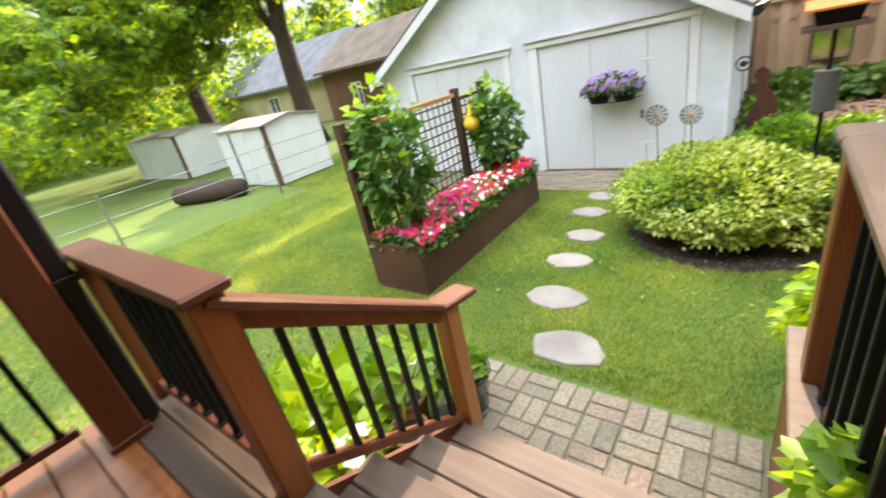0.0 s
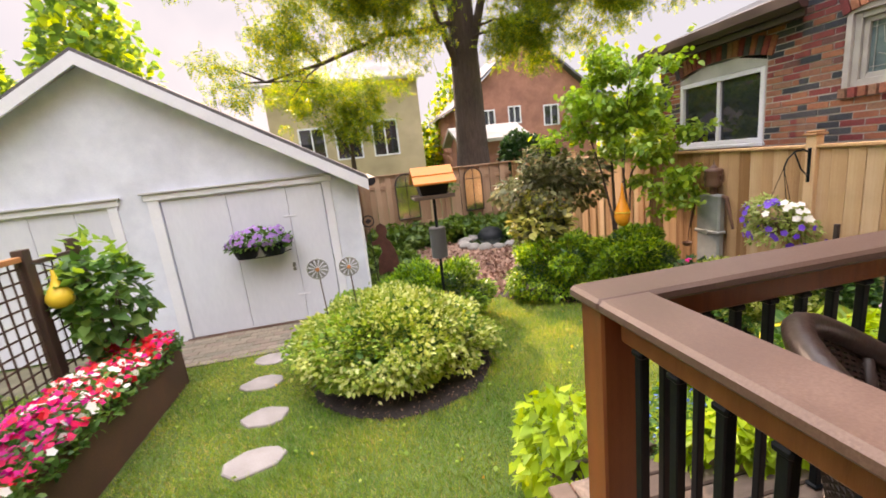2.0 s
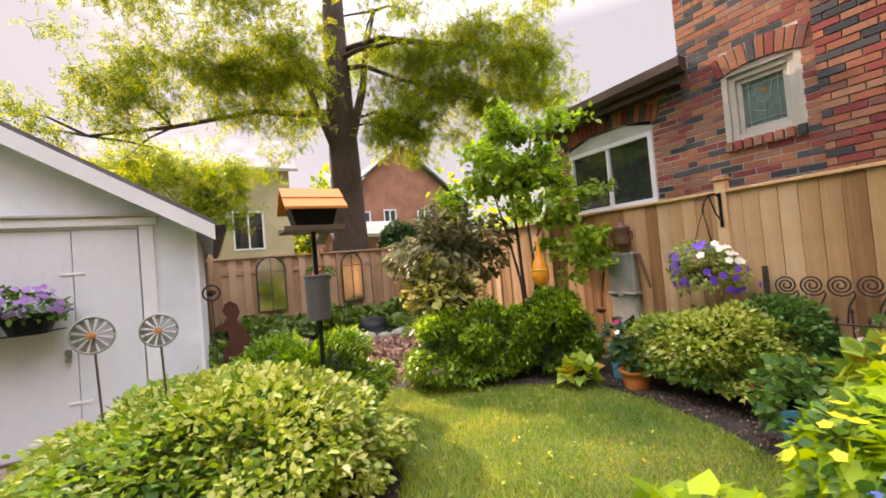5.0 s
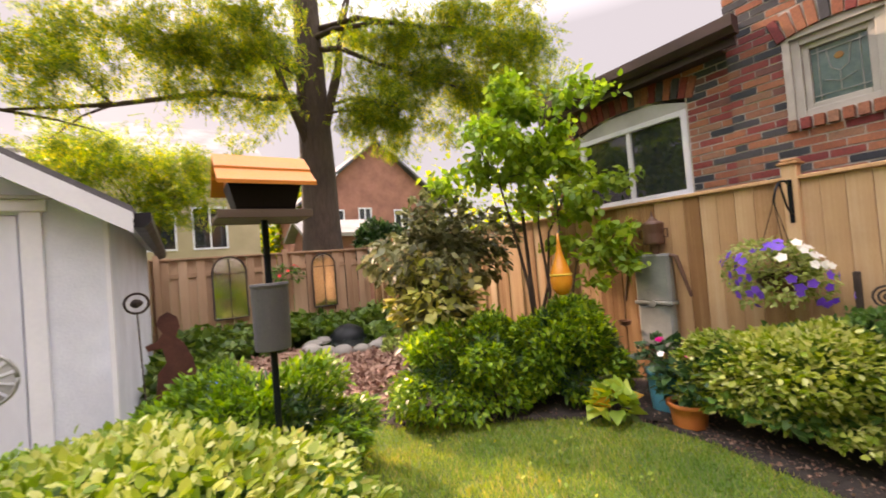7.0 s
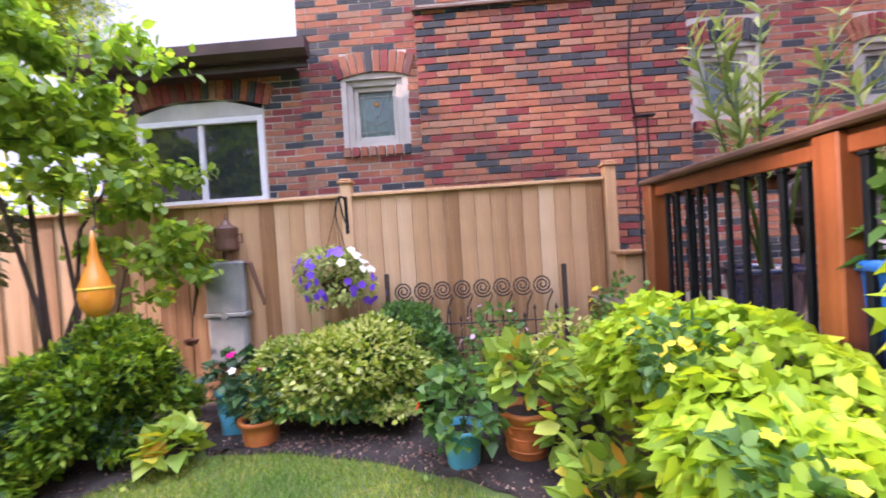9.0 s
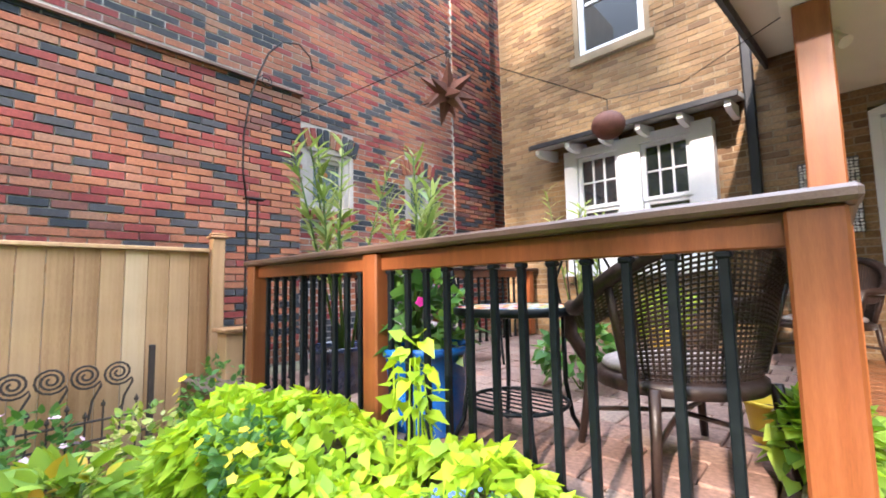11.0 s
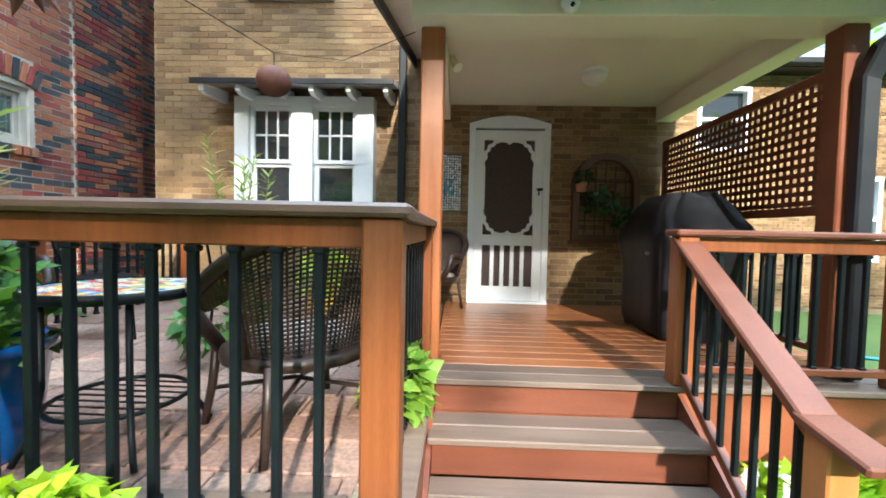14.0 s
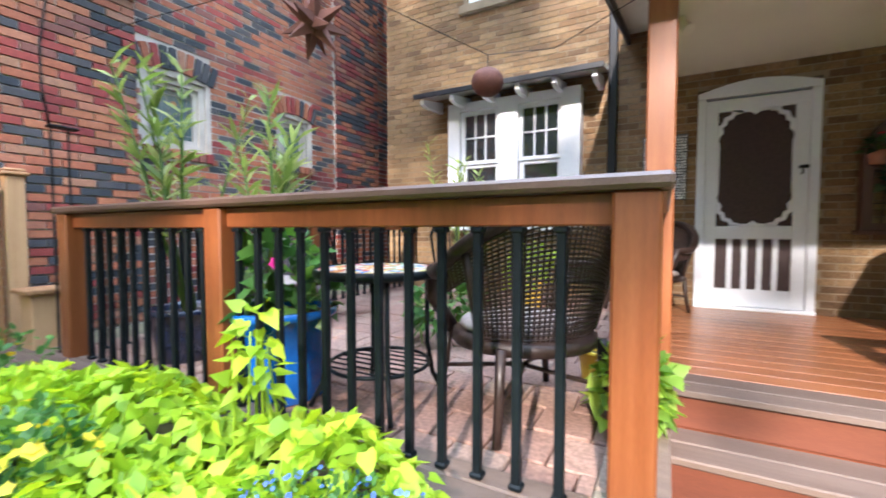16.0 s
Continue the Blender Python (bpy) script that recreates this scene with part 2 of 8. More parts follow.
M["mirror"] = surf("mirror", [(0.2, (0.75, 0.77, 0.76)), (0.8, (0.82, 0.84, 0.83))], 0.08, 5, metal=1.0, bump=0.0)
M["corten"] = surf("corten", [(0.15, (0.055, 0.026, 0.02)), (0.5, (0.10, 0.045, 0.03)), (0.85, (0.17, 0.075, 0.042))], 0.7, 4, bump=0.35, stain=0.35)
M["rust"] = surf("rust", [(0.15, (0.05, 0.017, 0.011)), (0.5, (0.12, 0.042, 0.027)), (0.85, (0.20, 0.08, 0.055))], 0.8, 12, bump=0.5)
M["terracotta"] = surf("terracotta", [(0.2, (0.60, 0.15, 0.035)), (0.8, (0.78, 0.25, 0.07))], 0.5, 10, bump=0.2)
M["clay_dull"] = surf("clay_dull", [(0.2, (0.34, 0.14, 0.08)), (0.8, (0.48, 0.22, 0.13))], 0.7, 10, bump=0.3)
M["teal"] = surf("teal_glaze", [(0.2, (0.050, 0.342, 0.515)), (0.8, (0.110, 0.456, 0.627))], 0.35, 8, bump=0.12)
M["blue_glaze"] = surf("blue_glaze", [(0.2, (0.01, 0.07, 0.33)), (0.8, (0.02, 0.16, 0.55))], 0.18, 6, bump=0.1, coat=0.5)
M["navy_glaze"] = surf("navy_glaze", [(0.2, (0.008, 0.012, 0.03)), (0.8, (0.02, 0.03, 0.07))], 0.2, 6, bump=0.1, coat=0.5)
M["yellow_plastic"] = surf("yellow_plastic", [(0.2, (0.72, 0.47, 0.02)), (0.8, (0.85, 0.60, 0.05))], 0.4, 6, bump=0.05)
M["orange_glass"] = surf("orange_glass", [(0.2, (0.75, 0.23, 0.01)), (0.8, (0.90, 0.36, 0.03))], 0.22, 6, bump=0.08, coat=0.6)
M["orange_wood"] = surf("orange_wood", [(0.2, (0.52, 0.15, 0.010)), (0.8, (0.70, 0.245, 0.022))], 0.5, 2, (1, 10, 10), bump=0.2)
M["grey_plastic"] = surf("grey_plastic", [(0.2, (0.06, 0.06, 0.065)), (0.8, (0.10, 0.10, 0.105))], 0.5, 5, bump=0.08)
M["galvanised"] = surf("galvanised", [(0.2, (0.19, 0.205, 0.20)), (0.5, (0.31, 0.33, 0.32)), (0.85, (0.44, 0.44, 0.40))], 0.55, 7, metal=0.3, bump=0.35, stain=0.5)
M["wicker"] = surf("wicker", [(0.2, (0.014, 0.008, 0.007)), (0.8, (0.05, 0.03, 0.023))], 0.4, 60, bump=0.5, gloss=0.4)
M["vinyl"] = surf("vinyl_cover", [(0.2, (0.006, 0.006, 0.008)), (0.8, (0.015, 0.015, 0.018))], 0.40, 5, bump=0.25, stain=0.1, gloss=0.18)
M["bark"] = surf("bark", [(0.15, (0.03, 0.019, 0.015)), (0.5, (0.085, 0.058, 0.048)), (0.85, (0.15, 0.11, 0.092))], 0.95, 5, (5, 5, 0.7), 1.0, 22, bump_d=0.05, stain=0.3)
M["twig"] = surf("twig", [(0.2, (0.06, 0.04, 0.03)), (0.8, (0.14, 0.10, 0.07))], 0.9, 12, bump=0.4)
M["soil"] = surf("soil", [(0.2, (0.012, 0.009, 0.008)), (0.55, (0.035, 0.026, 0.022)), (0.9, (0.09, 0.07, 0.055))], 0.98, 16, bump=1.0, bump_d=0.02)
M["chips"] = surf("wood_chips", [(0.1, (0.13, 0.06, 0.045)), (0.5, (0.26, 0.14, 0.10)), (0.9, (0.42, 0.28, 0.21))], 0.95, 24, bump=0.7, vary="island", amount=0.8)
M["stone"] = surf("flagstone", [(0.15, (0.19, 0.165, 0.15)), (0.5, (0.28, 0.245, 0.225)), (0.85, (0.36, 0.32, 0.295))], 0.9, 7, bump=0.5, vary="object", amount=0.2)
M["rock"] = surf("rock", [(0.15, (0.16, 0.15, 0.135)), (0.85, (0.36, 0.34, 0.31))], 0.9, 8, bump=0.8)
M["lawn"] = surf("lawn", [(0.12, (0.045, 0.090, 0.013)), (0.40, (0.075, 0.135, 0.020)), (0.64, (0.115, 0.160, 0.029)), (0.92, (0.180, 0.170, 0.066))], 0.95, 1.3, bump=0.6, fine=150, stain=0.25, bump_d=0.02)
M["blade"] = leaf_mat("grass_blade", [(0.0, (0.085, 0.185, 0.020)), (0.45, (0.155, 0.270, 0.036)), (0.75, (0.26, 0.34, 0.055)), (0.92, (0.34, 0.32, 0.10)), (1.0, (0.45, 0.39, 0.17))], 0.6, 0.4, tones=((0.55, 0.72, 0.7), (1.45, 1.18, 1.1)), spot=1.3)
M["water"] = glass_mat("pond_water", (0.01, 0.015, 0.012), 0.04)
M["ironwork"] = surf("ironwork", [(0.2, (0.022, 0.016, 0.014)), (0.8, (0.07, 0.045, 0.035))], 0.7, 30, bump=0.4)
M["brownwood"] = surf("brown_wood", [(0.2, (0.07, 0.032, 0.02)), (0.8, (0.15, 0.07, 0.042))], 0.5, 2, (8, 8, 1), bump=0.2)
M["copper_rail"] = surf("copper_rail", [(0.2, (0.42, 0.16, 0.05)), (0.8, (0.58, 0.26, 0.10))], 0.5, 3, bump=0.15)
M["lattice_dark"] = surf("lattice_dark", [(0.2, (0.045, 0.025, 0.02)), (0.8, (0.09, 0.05, 0.035))], 0.6, 5, bump=0.2)
M["cushion"] = surf("cushion", [(0.2, (0.20, 0.15, 0.13)), (0.8, (0.45, 0.38, 0.34))], 0.9, 18, bump=0.2)
M["blue_plastic"] = surf("blue_plastic", [(0.2, (0.02, 0.13, 0.50)), (0.8, (0.05, 0.22, 0.65))], 0.4, 6, bump=0.05)
M["beige_wall"] = surf("beige_wall", [(0.2, (0.44, 0.37, 0.23)), (0.8, (0.54, 0.46, 0.30))], 0.9, 2, bump=0.2)
M["curtain"] = surf("curtain", [(0.2, (0.45, 0.47, 0.47)), (0.8, (0.62, 0.64, 0.64))], 0.9, 4, (20, 20, 1), bump=0.3)
# near-black all over: the dimness of unlit interiors is put into the colour
M["interior_shade"] = surf("interior_shade", [(0.2, (0.02, 0.016, 0.014)), (0.8, (0.05, 0.04, 0.035))], 0.9, 3)
# foliage
M["maple"] = leaf_mat("locust_leaf", [(0.0, (0.06, 0.12, 0.022)), (0.45, (0.125, 0.20, 0.03)), (0.8, (0.25, 0.31, 0.035)), (1.0, (0.48, 0.44, 0.03))], 0.45, 0.6)
M["far_leaf"] = leaf_mat("far_leaf", [(0.0, (0.08, 0.16, 0.045)), (0.5, (0.16, 0.27, 0.06)), (1.0, (0.36, 0.42, 0.055))], 0.45, 0.6)
M["sapling"] = leaf_mat("sapling_leaf", [(0.0, (0.11, 0.22, 0.035)), (0.5, (0.21, 0.355, 0.055)), (1.0, (0.36, 0.49, 0.085))], 0.42, 0.45)
M["variegated"] = leaf_mat("variegated_leaf", [(0.0, (0.112, 0.207, 0.025)), (0.3, (0.224, 0.324, 0.043)), (0.55, (0.378, 0.441, 0.093)), (0.8, (0.533, 0.558, 0.187)), (1.0, (0.66, 0.67, 0.34))], 0.4, 0.40)
M["green_bush"] = leaf_mat("green_bush_leaf", [(0.0, (0.04, 0.11, 0.010)), (0.4, (0.09, 0.21, 0.016)), (0.75, (0.17, 0.33, 0.022)), (1.0, (0.28, 0.43, 0.035))], 0.45, 0.35)
M["yew"] = leaf_mat("yew_leaf", [(0.0, (0.045, 0.115, 0.012)), (0.35, (0.10, 0.22, 0.020)), (0.7, (0.20, 0.35, 0.030)), (1.0, (0.38, 0.50, 0.045))], 0.42, 0.42)
M["brown_shrub"] = leaf_mat("shrub_leaf", [(0.0, (0.055, 0.065, 0.030)), (0.4, (0.11, 0.125, 0.055)), (0.75, (0.20, 0.21, 0.10)), (1.0, (0.40, 0.40, 0.24))], 0.42, 0.28)
M["pale_shrub"] = leaf_mat("pale_leaf", [(0.0, (0.16, 0.20, 0.03)), (0.5, (0.40, 0.42, 0.10)), (1.0, (0.62, 0.58, 0.24))], 0.5, 0.3)
M["lime"] = leaf_mat("lime_leaf", [(0.0, (0.19, 0.33, 0.010)), (0.5, (0.31, 0.46, 0.016)), (1.0, (0.45, 0.58, 0.03))], 0.5, 0.38)
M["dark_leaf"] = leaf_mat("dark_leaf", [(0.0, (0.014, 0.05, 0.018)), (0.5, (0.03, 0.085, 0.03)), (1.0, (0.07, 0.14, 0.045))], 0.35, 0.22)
M["mid_leaf"] = leaf_mat("mid_leaf", [(0.0, (0.04, 0.12, 0.03)), (0.5, (0.08, 0.19, 0.045)), (1.0, (0.15, 0.28, 0.06))], 0.45, 0.3)
M["azalea"] = leaf_mat("azalea_leaf", [(0.0, (0.15, 0.27, 0.04)), (0.45, (0.27, 0.40, 0.06)), (0.82, (0.42, 0.50, 0.08)), (0.94, (0.60, 0.44, 0.04)), (1.0, (0.55, 0.26, 0.02))], 0.45, 0.3)
M["oleander"] = leaf_mat("oleander_leaf", [(0.0, (0.16, 0.24, 0.06)), (0.5, (0.28, 0.36, 0.11)), (1.0, (0.45, 0.50, 0.20))], 0.45, 0.35)
M["ivy"] = leaf_mat("ivy_leaf", [(0.0, (0.035, 0.09, 0.016)), (0.5, (0.075, 0.15, 0.025)), (1.0, (0.15, 0.23, 0.05))], 0.45, 0.3)
M["impatiens"] = leaf_mat("impatiens_petal", [(0.0, (0.78, 0.012, 0.10)), (0.45, (0.80, 0.02, 0.05)), (0.62, (0.75, 0.015, 0.20)), (0.80, (0.55, 0.012, 0.24)), (0.92, (0.80, 0.77, 0.76))], 0.5, 0.25, True)
M["petunia"] = leaf_mat("petunia_petal", [(0.0, (0.14, 0.05, 0.60)), (1.0, (0.22, 0.10, 0.68))], 0.5, 0.25)
M["lilac"] = leaf_mat("lilac_petal", [(0.0, (0.40, 0.24, 0.56)), (0.5, (0.48, 0.32, 0.62)), (1.0, (0.34, 0.18, 0.50))], 0.5, 0.25)
M["white_petal"] = leaf_mat("white_petal", [(0.0, (0.78, 0.77, 0.74)), (1.0, (0.84, 0.83, 0.82))], 0.5, 0.25)
M["red_petal"] = leaf_mat("red_petal", [(0.0, (0.70, 0.02, 0.015)), (1.0, (0.80, 0.04, 0.03))], 0.5, 0.25)
M["pink_petal"] = leaf_mat("pink_petal", [(0.0, (0.75, 0.01, 0.22)), (1.0, (0.82, 0.03, 0.33))], 0.5, 0.25)
M["pale_pink"] = leaf_mat("pale_pink_petal", [(0.0, (0.62, 0.38, 0.62)), (1.0, (0.74, 0.50, 0.68))], 0.5, 0.25)
M["yellow_petal"] = leaf_mat("yellow_petal", [(0.0, (0.80, 0.58, 0.02)), (1.0, (0.85, 0.66, 0.03))], 0.5, 0.25)
M["blue_petal"] = leaf_mat("blue_petal", [(0.0, (0.08, 0.14, 0.58)), (1.0, (0.16, 0.24, 0.70))], 0.5, 0.25)


# ---- mesh building ----
def chamfer_template():
    corners = [(x, y, z) for x in (-1, 1) for y in (-1, 1) for z in (-1, 1)]
    index = {(c, k): i * 3 + k for i, c in enumerate(corners) for k in range(3)}
    place = lambda c, k, b: Vector([c[a] * (1 - b * (a != k)) for a in range(3)])
    faces = []
    for k in range(3):
        u, v = [a for a in range(3) if a != k]
        for s in (-1, 1):
            ring = []
            for p, q in ((-1, -1), (1, -1), (1, 1), (-1, 1)):
                c = [0, 0, 0]
                c[k], c[u], c[v] = s, p, q
                ring.append((tuple(c), k))
            faces.append(ring)
        for p in (-1, 1):
            for q in (-1, 1):
                c, d = [0, 0, 0], [0, 0, 0]
                c[k], c[u], c[v] = -1, p, q
                d[k], d[u], d[v] = 1, p, q
                faces.append([(tuple(c), u), (tuple(d), u), (tuple(d), v), (tuple(c), v)])
    faces += [[(c, 0), (c, 1), (c, 2)] for c in corners]
    out = []
    for f in faces:
        ps = [place(c, k, 0.2) for c, k in f]
        if (ps[1] - ps[0]).cross(ps[2] - ps[1]).dot(sum(ps, Vector())) < 0:
            f = f[::-1]
        out.append([index[key] for key in f])
    return corners, out


CORNERS, CHAMFER = chamfer_template()
PLAIN = [(0, 1, 3, 2), (4, 6, 7, 5), (0, 4, 5, 1), (2, 3, 7, 6), (0, 2, 6, 4), (1, 5, 7, 3)]


class Build:
    """Vertices and faces of one mesh part."""

    def __init__(self):
        self.v, self.f, self.weld = [], [], False

    def add(self, verts, faces):
        n = len(self.v)
        self.v += [tuple(p) for p in verts]
        self.f += [tuple(n + i for i in f) for f in faces]
        return self

    def box(self, x0, x1, y0, y1, z0, z1, b=0.004, m=None):
        c = ((x0 + x1) / 2, (y0 + y1) / 2, (z0 + z1) / 2)
        h = (abs(x1 - x0) / 2, abs(y1 - y0) / 2, abs(z1 - z0) / 2)
        b = min(b, min(h) * 0.8)
        if b <= 0:
            vs = [Vector([c[a] + s[a] * h[a] for a in range(3)]) for s in CORNERS]
            fs = PLAIN
        else:
            vs = [Vector([c[a] + s[a] * (h[a] - b * (a != k)) for a in range(3)]) for s in CORNERS for k in range(3)]
            fs = CHAMFER
        return self.add([m @ p for p in vs] if m else vs, fs)

    def beam(self, p, q, w, h, b=0.004, up=(0, 0, 1)):
        """A squared bar from p to q, w across, h high."""
        p, q = Vector(p), Vector(q)
        d = (q - p)
        y = d.normalized()
        x = y.cross(Vector(up)).normalized()
        z = x.cross(y)
        m = Matrix.Translation(p) @ Matrix((x, y, z)).transposed().to_4x4()
        return self.box(-w / 2, w / 2, 0, d.length, -h / 2, h / 2, b, m)

    def tube(self, pts, r, n=8, caps=True):
        """A round bar along points; r one radius or one a point."""
        pts = [Vector(p) for p in pts]
        rs = r if isinstance(r, (list, tuple)) else [r] * len(pts)
        base, prev = len(self.v), None
        for i, p in enumerate(pts):
            d = (pts[min(i + 1, len(pts) - 1)] - pts[max(i - 1, 0)]).normalized()
            ref = prev or (Vector((0, 0, 1)) if abs(d.z) < 0.9 else Vector((1, 0, 0)))
            x = (ref - d * ref.dot(d)).normalized()
            prev, y = x, d.cross(x)
            for k in range(n):
                a = 2 * math.pi * k / n
                self.v.append(tuple(p + rs[i] * (x * math.cos(a) + y * math.sin(a))))
        for i in range(len(pts) - 1):
            for k in range(n):
                a, c = base + i * n + k, base + i * n + (k + 1) % n
                self.f.append((a, c, c + n, a + n))
        if caps:
            self.f.append(tuple(base + k for k in range(n))[::-1])
            self.f.append(tuple(base + (len(pts) - 1) * n + k for k in range(n)))
        return self

    def lathe(self, prof, at=(0, 0, 0), n=24, m=None):
        """A turned shape: (radius, height) rows about a standing axis."""
        base, at = len(self.v), Vector(at)
        for r, z in prof:
            for k in range(n):
                a = 2 * math.pi * k / n
                p = Vector((r * math.cos(a), r * math.sin(a), z))
                self.v.append(tuple((m @ p if m else p) + at))
        for i in range(len(prof) - 1):
            for k in range(n):
                a, c = base + i * n + k, base + i * n + (k + 1) % n
                self.f.append((a, c, c + n, a + n))
        return self

    def prism(self, ring, axis, a, c):
        """A flat outline pushed along an axis from a to c; ring holds the other two coordinates."""
        n, base = len(ring), len(self.v)
        for s in (a, c):
            for u, v in ring:
                p = [u, v]
                p.insert(axis, s)
                self.v.append(tuple(p))
        self.f += [tuple(base + i for i in range(n))[::-1], tuple(base + n + i for i in range(n))]
        self.f += [(base + i, base + (i + 1) % n, base + n + (i + 1) % n, base + n + i) for i in range(n)]
        return self

    def mesh(self, name, smooth=False, fix=False):
        me = bpy.data.meshes.new(name)
        me.from_pydata(self.v, [], self.f)
        if self.weld:
            bm = bmesh.new()
            bm.from_mesh(me)
            bmesh.ops.remove_doubles(bm, verts=bm.verts, dist=1e-4)
            seen = {}
            for face in bm.faces:
                seen.setdefault(tuple(sorted(v.index for v in face.verts)), []).append(face)
            bmesh.ops.delete(bm, geom=[f for fs in seen.values() if len(fs) > 1 for f in fs], context="FACES")
            bm.to_mesh(me)
            bm.free()
        if fix:
            bm = bmesh.new()
            bm.from_mesh(me)
            bmesh.ops.recalc_face_normals(bm, faces=bm.faces)
            bm.to_mesh(me)
            bm.free()
        if smooth:
            me.shade_smooth()
        return me


def part(name, build, material, parent=None, label="", smooth=False, fix=True, kind=""):
    me = build.mesh(name, smooth, fix) if isinstance(build, Build) else build
    me.materials.clear()
    me.materials.append(material)
    ob = new(name, me)
    if parent:
        ob.parent = parent
    return tagged(ob, label=label, kind=kind)


def thing(name, label, category, group="", kind="", at=(0, 0, 0)):
    ob = new(name)
    ob.empty_display_size = 0.1
    ob.location = at
    return tagged(ob, label, category, group, kind)


def np_mesh(name, verts, faces):
    """A mesh from arrays: faces all with the same number of corners."""
    me = bpy.data.meshes.new(name)
    k = faces.shape[1]
    me.vertices.add(len(verts))
    me.vertices.foreach_set("co", np.asarray(verts, dtype=np.float32).ravel())
    me.loops.add(faces.size)
    me.loops.foreach_set("vertex_index", faces.astype(np.int32).ravel())
    me.polygons.add(len(faces))
    me.polygons.foreach_set("loop_start", np.arange(0, faces.size, k, dtype=np.int32))
    me.polygons.foreach_set("loop_total", np.full(len(faces), k, dtype=np.int32))
    me.update(calc_edges=True)
    return me


LEAF = np.array([(0, 0, 0), (0.32, 0.28, 0.06), (0.26, 0.68, 0.02), (0, 1, -0.10), (-0.26, 0.68, 0.02), (-0.32, 0.28, 0.06)])
LEAF_F = np.array([(0, 1, 2, 3), (0, 3, 4, 5)])
DIAMOND = np.array([(0, 0, 0), (0.36, 0.45, 0.05), (0, 1, -0.06), (-0.36, 0.45, 0.05)])
DIAMOND_F = np.array([(0, 1, 2, 3)])
STRAP = np.array([(-0.05, 0, 0), (0.05, 0, 0), (0.10, 0.5, 0.04), (0.0, 1, -0.06), (-0.10, 0.5, 0.04)])
STRAP_F = np.array([(0, 1, 2, 4), (4, 2, 3, 3)])
HEART = np.array([(0, 0, 0), (0.34, -0.10, 0.05), (0.46, 0.25, 0.07), (0, 1, -0.16), (-0.46, 0.25, 0.07), (-0.34, -0.10, 0.05)])
_a = [2 * math.pi * k / 10 for k in range(10)]
FLOWER = np.array([(math.cos(a) * (0.5 if k % 2 == 0 else 0.36), math.sin(a) * (0.5 if k % 2 == 0 else 0.36), 0.10 if k % 2 == 0 else 0.06) for k, a in enumerate(_a)] + [(0, 0, 0)])
FLOWER_F = np.array([(10, k, (k + 1) % 10, (k + 2) % 10) for k in range(0, 10, 2)])


def leaves(name, pts, size, rng, shape=LEAF, faces=LEAF_F, out=None, droop=0.3, spread=0.7, width=1.0):
    """One mesh of leaves at pts; out: the way each grows (N, 3); spread: how far they stray from it."""
    pts = np.asarray(pts, dtype=float)
    n = len(pts)
    d = np.array(out, dtype=float) if out is not None else np.zeros((n, 3))
    d = d + rng.normal(0, spread, (n, 3))
    d[:, 2] -= droop
    d /= np.linalg.norm(d, axis=1)[:, None] + 1e-9
    up = rng.normal(0, 0.45, (n, 3)) + (0, 0, 1)
    x = np.cross(d, up)
    x /= np.linalg.norm(x, axis=1)[:, None] + 1e-9
    z = np.cross(x, d)
    s = size * rng.uniform(0.6, 1.25, n)
    t = np.asarray(shape)
    v = pts[:, None, :] + s[:, None, None] * (t[None, :, 0, None] * width * x[:, None, :] + t[None, :, 1, None] * d[:, None, :] + t[None, :, 2, None] * z[:, None, :])
    f = faces[None] + (np.arange(n) * len(t))[:, None, None]
    return np_mesh(name, v.reshape(-1, 3), f.reshape(-1, faces.shape[1]))


def blooms(name, pts, size, rng, facing=(0, 0, 1), spread=0.45):
    """Open flowers at pts, their faces turned towards facing."""
    pts = np.asarray(pts, dtype=float)
    n = len(pts)
    z = rng.normal(0, spread, (n, 3)) + np.asarray(facing)
    z /= np.linalg.norm(z, axis=1)[:, None] + 1e-9
    x = np.cross(z, rng.normal(0, 1, (n, 3)))
    x /= np.linalg.norm(x, axis=1)[:, None] + 1e-9
    y = np.cross(z, x)
    s = size * rng.uniform(0.75, 1.2, n)
    v = pts[:, None, :] + s[:, None, None] * (FLOWER[None, :, 0, None] * x[:, None, :] + FLOWER[None, :, 1, None] * y[:, None, :] + FLOWER[None, :, 2, None] * z[:, None, :])
    f = FLOWER_F[None] + (np.arange(n) * len(FLOWER))[:, None, None]
    return np_mesh(name, v.reshape(-1, 3), f.reshape(-1, 4))


def dome(rng, n, c, r, low=-0.3, thick=0.3, lumps=7, bump=0.22):
    """Points in the outer layer of a lumpy mound, and the way out of it at each."""
    d = rng.normal(0, 1, (n * 14 + 60, 3))
    d /= np.linalg.norm(d, axis=1)[:, None]
    d = d[d[:, 2] > low][:n]
    ax = rng.normal(0, 1, (lumps, 3))
    ax /= np.linalg.norm(ax, axis=1)[:, None]
    thr = max(0.6, 1 - 2.6 / lumps)
    lump = np.clip((d @ ax.T - thr) / (1 - thr), 0, 1).max(axis=1) ** 0.6
    k = (1 - bump) + bump * lump + np.abs(rng.normal(0, 0.05, len(d)))
    k = k * (1 - thick * rng.power(0.55, len(d)) * rng.uniform(0, 1, len(d)))
    return np.asarray(c) + d * np.asarray(r) * k[:, None], d


def finish_leaves(name, me, material, parent, label=""):
    me.materials.append(material)
    ob = new(name, me)
    ob.parent = parent
    return tagged(ob, label=label)


